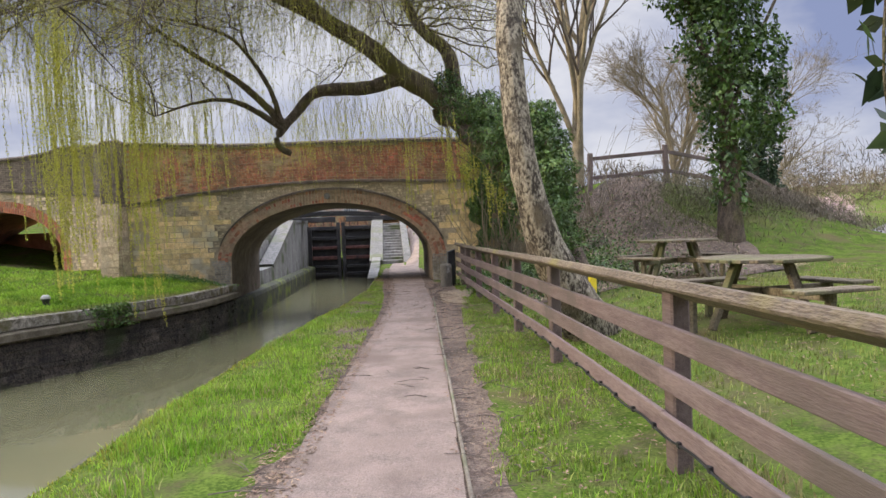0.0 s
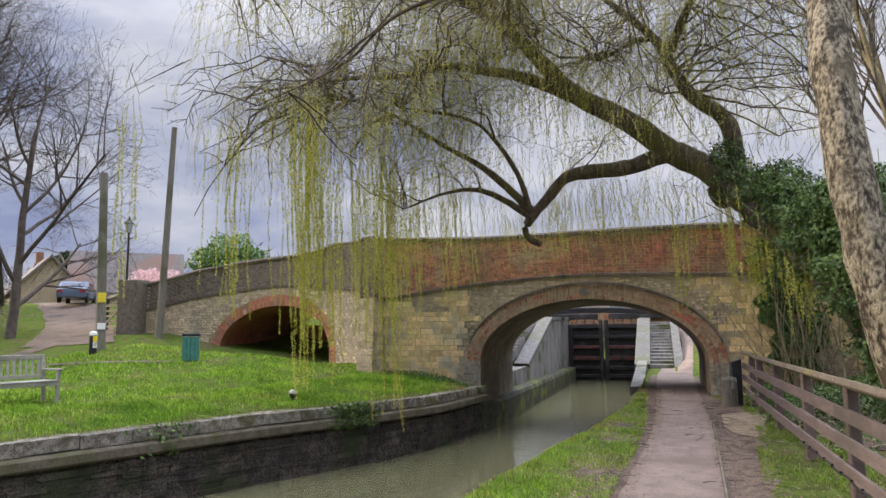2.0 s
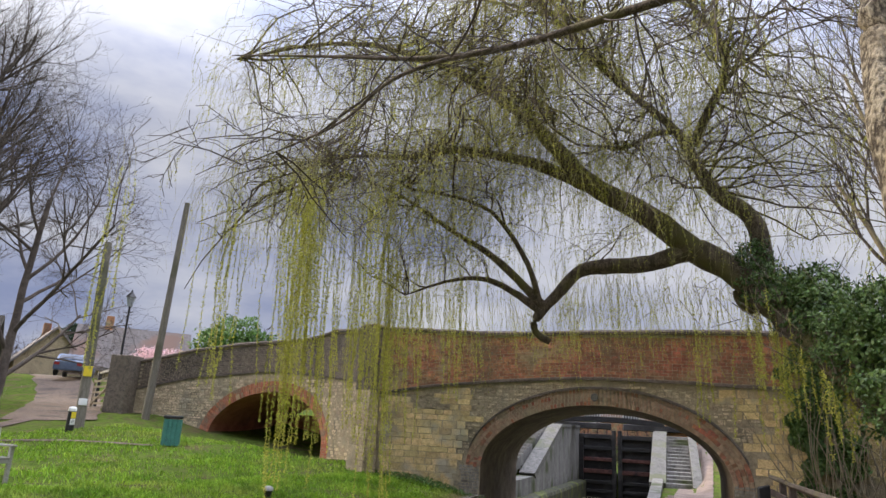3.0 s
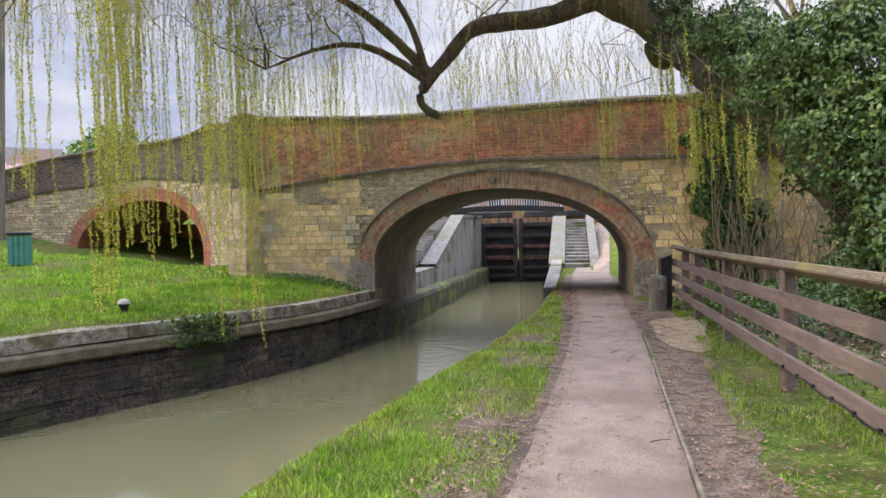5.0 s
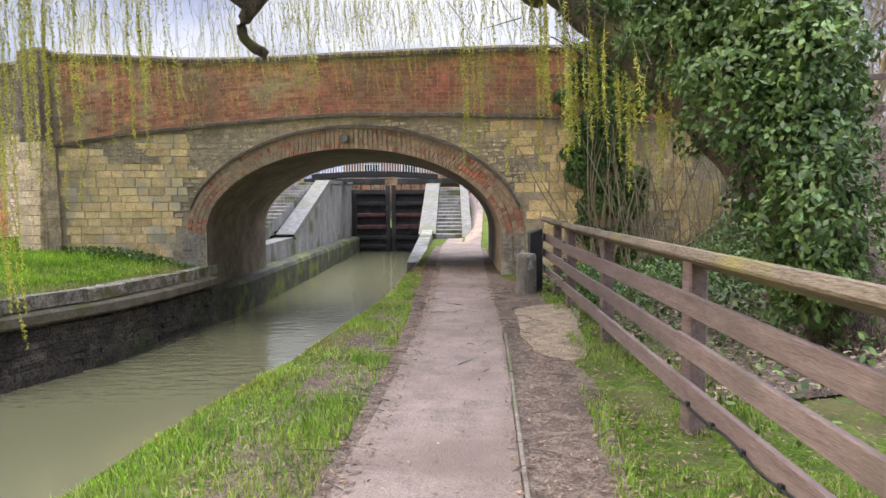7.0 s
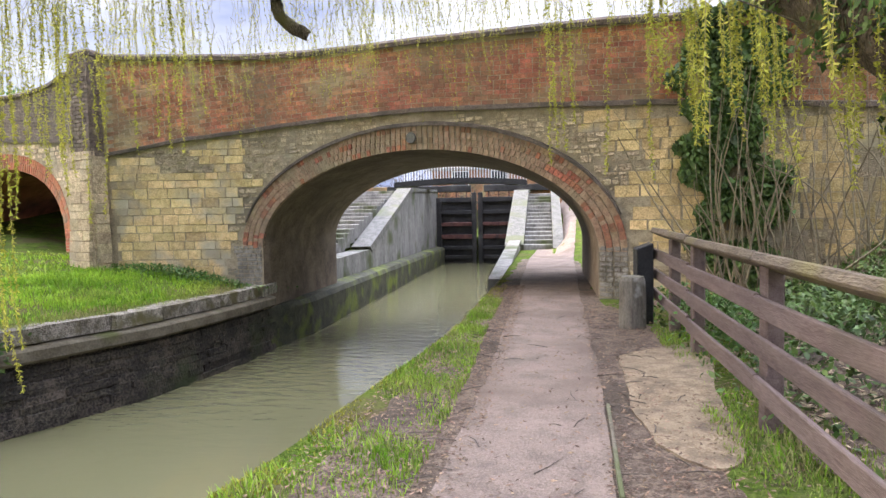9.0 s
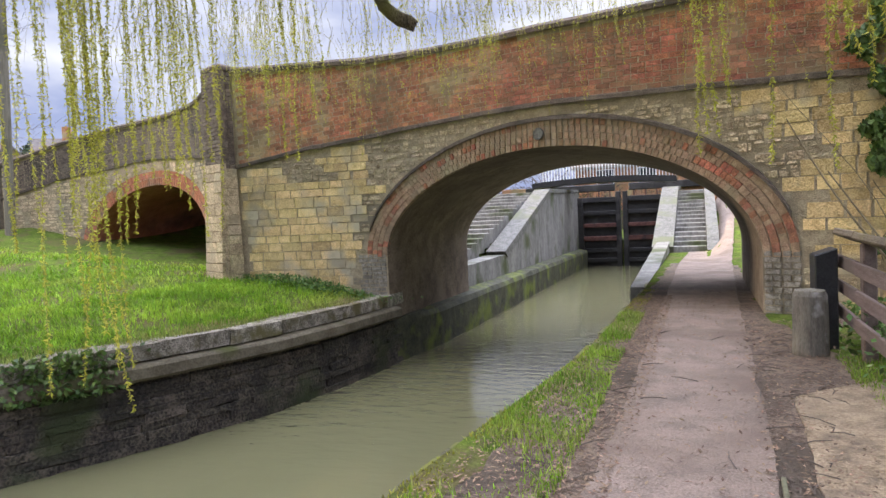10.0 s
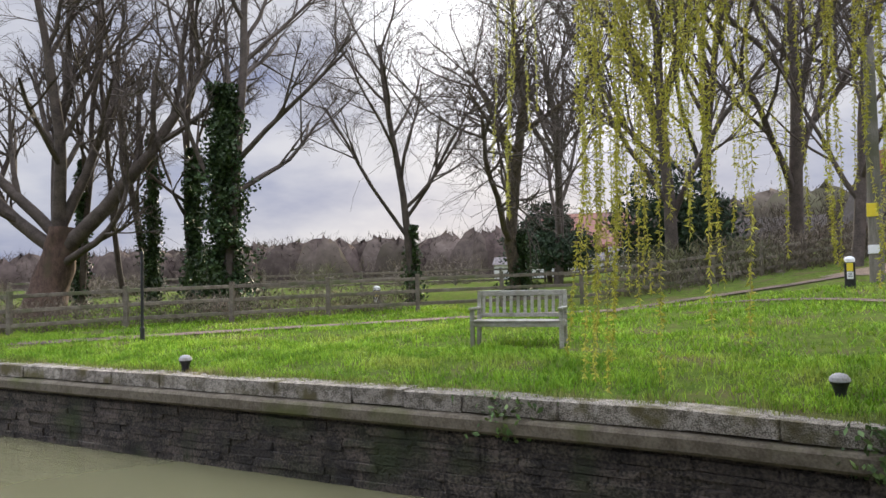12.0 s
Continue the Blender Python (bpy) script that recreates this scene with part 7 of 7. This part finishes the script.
def on_wall(y_of, x, z, w, h, out, depth=0.07, tilt=0.0):
    d = (y_of(x + 0.06) - y_of(x - 0.06)) / 0.12
    k = math.hypot(1, d)
    o = out - depth / 2
    return Matrix.Translation((x + d / k * o, y_of(x) - o / k, z)) @ Matrix.Rotation(math.atan(d), 4, "Z") @ Matrix.Rotation(-tilt, 4, "Y") @ Matrix.Diagonal((w, depth, h, 1))


def in_ring(x, z, arch, grow):
    t = (x - arch["cx"]) / (arch["a"] + grow)
    u = (z - arch["spring"]) / (arch["b"] + grow)
    return abs(t) < 1 and (z < arch["spring"] or t * t + u * u < 1)


# brick parapets
for y_of, zs_of, zt_of, x0, x1, mat, near_of, nm in (
        (lambda x: face_y(x) + 0.012, string_z, top_z, -8.5, 4.5, BRICK, lambda x, z: -3.2 < x < 1.6, "parapet_bricks"),
        (lambda x: wing_y(x) + 0.012, wing_string_z, wing_top_z, -21.6, -9.7, BRICK_DARK, lambda x, z: False, "wing_bricks")):
    c = Courses("brick", mat, bridge, 0.035, 0.03, back=0.12)
    for k in range(30):
        x = x0 + (0.115 if k % 2 else 0.0)
        while x < x1:
            d = (y_of(x + 0.06) - y_of(x - 0.06)) / 0.12
            w = 0.222 / math.hypot(1, d) if k % 4 != 3 else 0.108 / math.hypot(1, d)
            xm = x + w / 2
            z = zs_of(xm) + 0.09 + k * 0.08
            if z + 0.04 < zt_of(xm) - 0.07:
                sl = (zs_of(xm + 0.1) - zs_of(xm - 0.1)) / 0.2 / math.hypot(1, d)
                c.lay(on_wall(y_of, xm, z + rng.uniform(-0.004, 0.004), w * math.hypot(1, d), 0.0745, 0.005 + rng.uniform(-0.003, 0.004), tilt=math.atan(sl) + rng.uniform(-0.01, 0.01)), near_of(xm, z))
            x += w + 0.009
    c.close(nm)

# arch rings
for y_of, arch, rings, mat, near, nm in ((face_y, ARCH, 4, RING_BRICK, True, "ring_bricks"), (wing_y, ARCH2, 2, BRICK, False, "dry_arch_bricks")):
    c = Courses("voussoir", mat, bridge, 0.03, 0.04)
    c2 = Courses("voussoir", BRICK if near else BRICK_RED, bridge, 0.04, 0.03)
    for ring in range(rings):
        brick_h = 0.43 / rings
        g = (ring + 0.5) * brick_h
        n = int(math.pi * 0.5 * (arch["a"] + arch["b"] + 2 * g) / 0.082)
        for k in range(n):
            t = math.pi * (k + 0.5) / n
            x = arch["cx"] - (arch["a"] + g) * math.cos(t)
            z = arch["spring"] + (arch["b"] + g) * math.sin(t)
            nx, nz = -math.cos(t) / (arch["a"] + g), math.sin(t) / (arch["b"] + g)
            ang = math.atan2(nx, nz)
            red = noise.noise((t * 4.5, ring * 0.7, 3.1)) + 0.25 * rng.uniform(-1, 1) > (0.26 if near else -0.3)
            (c2 if red else c).lay(on_wall(y_of, x, z, 0.077, brick_h - 0.005, 0.014 + rng.uniform(-0.003, 0.005), 0.09, -ang), near)
    c.close(nm)
    c2.close(nm)

# grey brick jambs of the big arch and red ones of the dry arch
for y_of, spans, mat, nm in ((face_y, [(-6.02, -5.45, -0.25, 0.86), (0.99, 1.42, -0.05, 0.86)], BRICK_GREY, "jamb_bricks"), (wing_y, [(-18.5, -18.07, 0.5, 1.05), (-11.93, -11.5, 0.4, 1.05)], BRICK_RED, "dry_arch_jambs")):
    c = Courses("brick", mat, bridge, 0.03, 0.05)
    for xa, xb, za, zb in spans:
        for k in range(int((zb - za) / 0.08)):
            x = xa + (rng.uniform(-0.06, 0.06) if xa < -5.5 and y_of is face_y else 0)
            while x < xb - 0.05:
                w = min(0.21 if k % 2 else 0.105, xb - x)
                c.lay(on_wall(y_of, x + w / 2, za + 0.04 + k * 0.08, w - 0.008, 0.068, 0.014 + rng.uniform(-0.004, 0.005)), True)
                x += w + 0.004
    c.close(nm)

# squared stone of the spandrels, rubble between
big = Courses("ashlar_block", ASHLAR, bridge, 0.03, 0.02, back=0.14)
small = Courses("rubble_stone", RUBBLE, bridge, 0.10, 0.10)
z = -0.3
row = 0
while z < 3.2:
    h = float(rng.uniform(0.13, 0.22))
    x = -8.5 + rng.uniform(0, 0.2)
    while x < 4.4:
        fine = noise.noise((x * 0.75, z * 1.3, 2.0)) + (0.35 if -6.0 < x < 1.0 and z > 1.4 else -0.1) + (-0.55 if x < -6.2 and z < 2.2 else 0) + (-0.3 if 1.3 < x < 2.3 else 0)
        if fine > 0.08:                                   # rubble in thin courses
            w = float(rng.uniform(0.3, 0.6))
            zz = z
            while zz < z + h - 0.04:
                hh = min(float(rng.uniform(0.055, 0.12)), z + h - zz)
                xx = x
                while xx < x + w - 0.05:
                    ww = min(float(rng.uniform(0.10, 0.30)), x + w - xx)
                    xm, zm = xx + ww / 2, zz + hh / 2
                    if not in_ring(xm, zm, ARCH, 0.50) and not (-6.06 < xm < 1.45 and zm < 0.86) and zm + hh / 2 < string_z(xm) - 0.04:
                        small.lay(on_wall(face_y, xm, zm, ww - 0.010, hh - 0.009, float(rng.uniform(-0.004, 0.016)), tilt=float(rng.normal(0, 0.03))), -5 < xm < 1.5)
                    xx += ww
                zz += hh
        else:
            w = float(rng.uniform(0.18, 0.46))
            xm, zm = x + w / 2, z + h / 2
            hit = any(in_ring(a, b, ARCH, 0.47) for a in (x, x + w) for b in (z, z + h)) or (xm + w / 2 > -6.04 and xm - w / 2 < 1.43 and zm < 0.86)
            if not hit and z + h < min(string_z(x), string_z(x + w)) - 0.03:
                big.lay(on_wall(face_y, xm, zm, w - 0.009, h - 0.008, 0.008 + float(rng.uniform(-0.004, 0.008)), tilt=float(rng.normal(0, 0.005))), x < 3)
        x += w
    z += h
big.close("ashlar_rest")
small.close("rubble_rest")

# rubble of the wing
wing_st = Courses("rubble_stone", RUBBLE, bridge, 0.08, 0.10, limit=0)
z = 0.3
while z < 3.6:
    h = float(rng.uniform(0.08, 0.15))
    x = -21.5
    while x < -9.7:
        w = float(rng.uniform(0.16, 0.42))
        xm, zm = x + w / 2, z + h / 2
        if not in_ring(xm, zm, ARCH2, 0.50) and zm + h / 2 < wing_string_z(xm) - 0.04:
            wing_st.lay(on_wall(wing_y, xm, zm, w - 0.014, h - 0.012, float(rng.uniform(-0.002, 0.02)), tilt=float(rng.normal(0, 0.02))), False)
        x += w
    z += h
wing_st.close("wing_rubble")

# pilaster stones
pil = Courses("quoin_stone", RUBBLE, bridge, 0.05, 0.03, back=0.10)
corner = Courses("brick", BRICK_DARK, bridge, 0.035, 0.03, back=0.12)
# front and towpath-side faces of the corner
for (pa_, pb_) in (((-8.62, 22.60), (-9.27, 22.90)), ((-8.52, 22.90), (-8.60, 22.62))):
    pa_, pb_ = np.array(pa_), np.array(pb_)
    run = pb_ - pa_
    wide = float(np.linalg.norm(run))
    dirv = run / wide
    nrm = np.array((dirv[1], -dirv[0]))
    if nrm @ (pa_ - c_mid) < 0:
        nrm = -nrm
    z = 0.0
    while z < 4.52:
        low = z < 2.6
        h = float(rng.uniform(0.14, 0.24)) if low else 0.08
        cuts = [0.0, float(rng.uniform(0.3, 0.7)), 1.0] if wide > 0.5 else [0.0, 1.0]
        if not low:
            k = int(round(z / 0.08)) % 2
            cuts = ([0.0, 0.16, 0.48, 0.8, 1.0] if k else [0.0, 0.32, 0.64, 1.0]) if wide > 0.5 else [0.0, 0.45, 1.0]
        lean = 0.10 * max(0, 2.4 - z) / 2.4 if low else -0.03
        for f0, f1 in zip(cuts, cuts[1:]):
            q = pa_ + run * (f0 + f1) / 2 + nrm * (-0.035 + lean)
            m = Matrix.Translation((q[0], q[1], z + h / 2)) @ Matrix.Rotation(math.atan2(nrm[0], -nrm[1]), 4, "Z") @ Matrix.Diagonal(((f1 - f0) * wide * (1.06 if low else 1.0) - 0.01, 0.12, h - 0.009, 1))
            (pil if low else corner).lay(m, True)
        z += h
corner.close("corner_bricks")
pil.close("quoin_rest")

# coping stones of the far bank
cop = Courses("coping_stone", COPING, bank, 0.035, 0.03, back=0.08)
y = -15.0
while y < 23.2:
    ln = float(rng.uniform(0.75, 1.5))
    ym = y + ln / 2
    x = float(far_edge(ym))
    ang = math.atan2(float(far_edge(y + ln)) - float(far_edge(y)), ln)
    m = Matrix.Translation((x - 0.16 + rng.uniform(-0.008, 0.008), ym, -0.115 + rng.uniform(-0.006, 0.006))) @ Matrix.Rotation(math.pi / 2 - ang, 4, "Z") @ Matrix.Rotation(rng.uniform(-0.005, 0.005), 4, "Y") @ Matrix.Diagonal((ln / math.cos(ang) + 0.004, 0.46, 0.22, 1))
    cop.lay(m, True)
    y += ln
cop.close("coping_rest")

# dark rough stone of the canal wall
wal = Courses("wall_stone", CANAL_STONE, bank, 0.09, 0.07, back=0.25)
z = -0.52
while z > -1.55:
    h = float(rng.uniform(0.06, 0.13))
    y = -16.0 + float(rng.uniform(0, 0.3))
    while y < 23.4:
        ln = float(rng.uniform(0.22, 0.9))
        ym = y + ln / 2
        ang = math.atan2(float(far_edge(y + ln)) - float(far_edge(y)), ln)
        m = Matrix.Translation((float(far_edge(ym)) + 0.02 + 0.045 * (-z) + rng.uniform(-0.03, 0.012), ym, z - h / 2)) @ Matrix.Rotation(math.pi / 2 - ang, 4, "Z") @ Matrix.Rotation(rng.uniform(-0.02, 0.02), 4, "Y") @ Matrix.Diagonal((ln / math.cos(ang) + 0.003, 0.05, h + 0.004, 1))
        wal.lay(m, 10 < ym < 18)
        y += ln
    z -= h
wal.close("wall_stone_rest")

# mossy edge stones of the towpath
edge = thing("towpath_edge", Matrix(), "mossy stone edge of the towpath above the water", "edging", kind="structure")
edg = Courses("edge_stone", EDGE_STONE, edge, 0.06, 0.04, back=0.08)
y = -4.0
while y < 46:
    ln = float(rng.uniform(0.4, 0.95))
    ym = y + ln / 2
    ang = math.atan2(float(near_edge(y + ln)) - float(near_edge(y)), ln)
    m = Matrix.Translation((float(near_edge(ym)) + 0.12 + rng.uniform(-0.03, 0.03), ym, -0.185 + rng.uniform(-0.03, 0.015))) @ Matrix.Rotation(math.pi / 2 - ang + math.pi, 4, "Z") @ Matrix.Diagonal((ln / math.cos(ang) - 0.01, 0.34, 0.22, 1))
    edg.lay(m, True)
    y += ln
edg.close("edge_rest")
bm = bmesh.new()
prev = None
for y in np.arange(-40, 46.6, 0.4):
    x = float(near_edge(y))
    cur = [bm.verts.new((x + 0.02 - 0.03 * k, y, -0.2 - 0.5 * k)) for k in range(5)]
    if prev:
        for i in range(4):
            bm.faces.new((prev[i], cur[i], cur[i + 1], prev[i + 1]))
    prev = cur
part("edge_wall", bm, CANAL_STONE, edge)
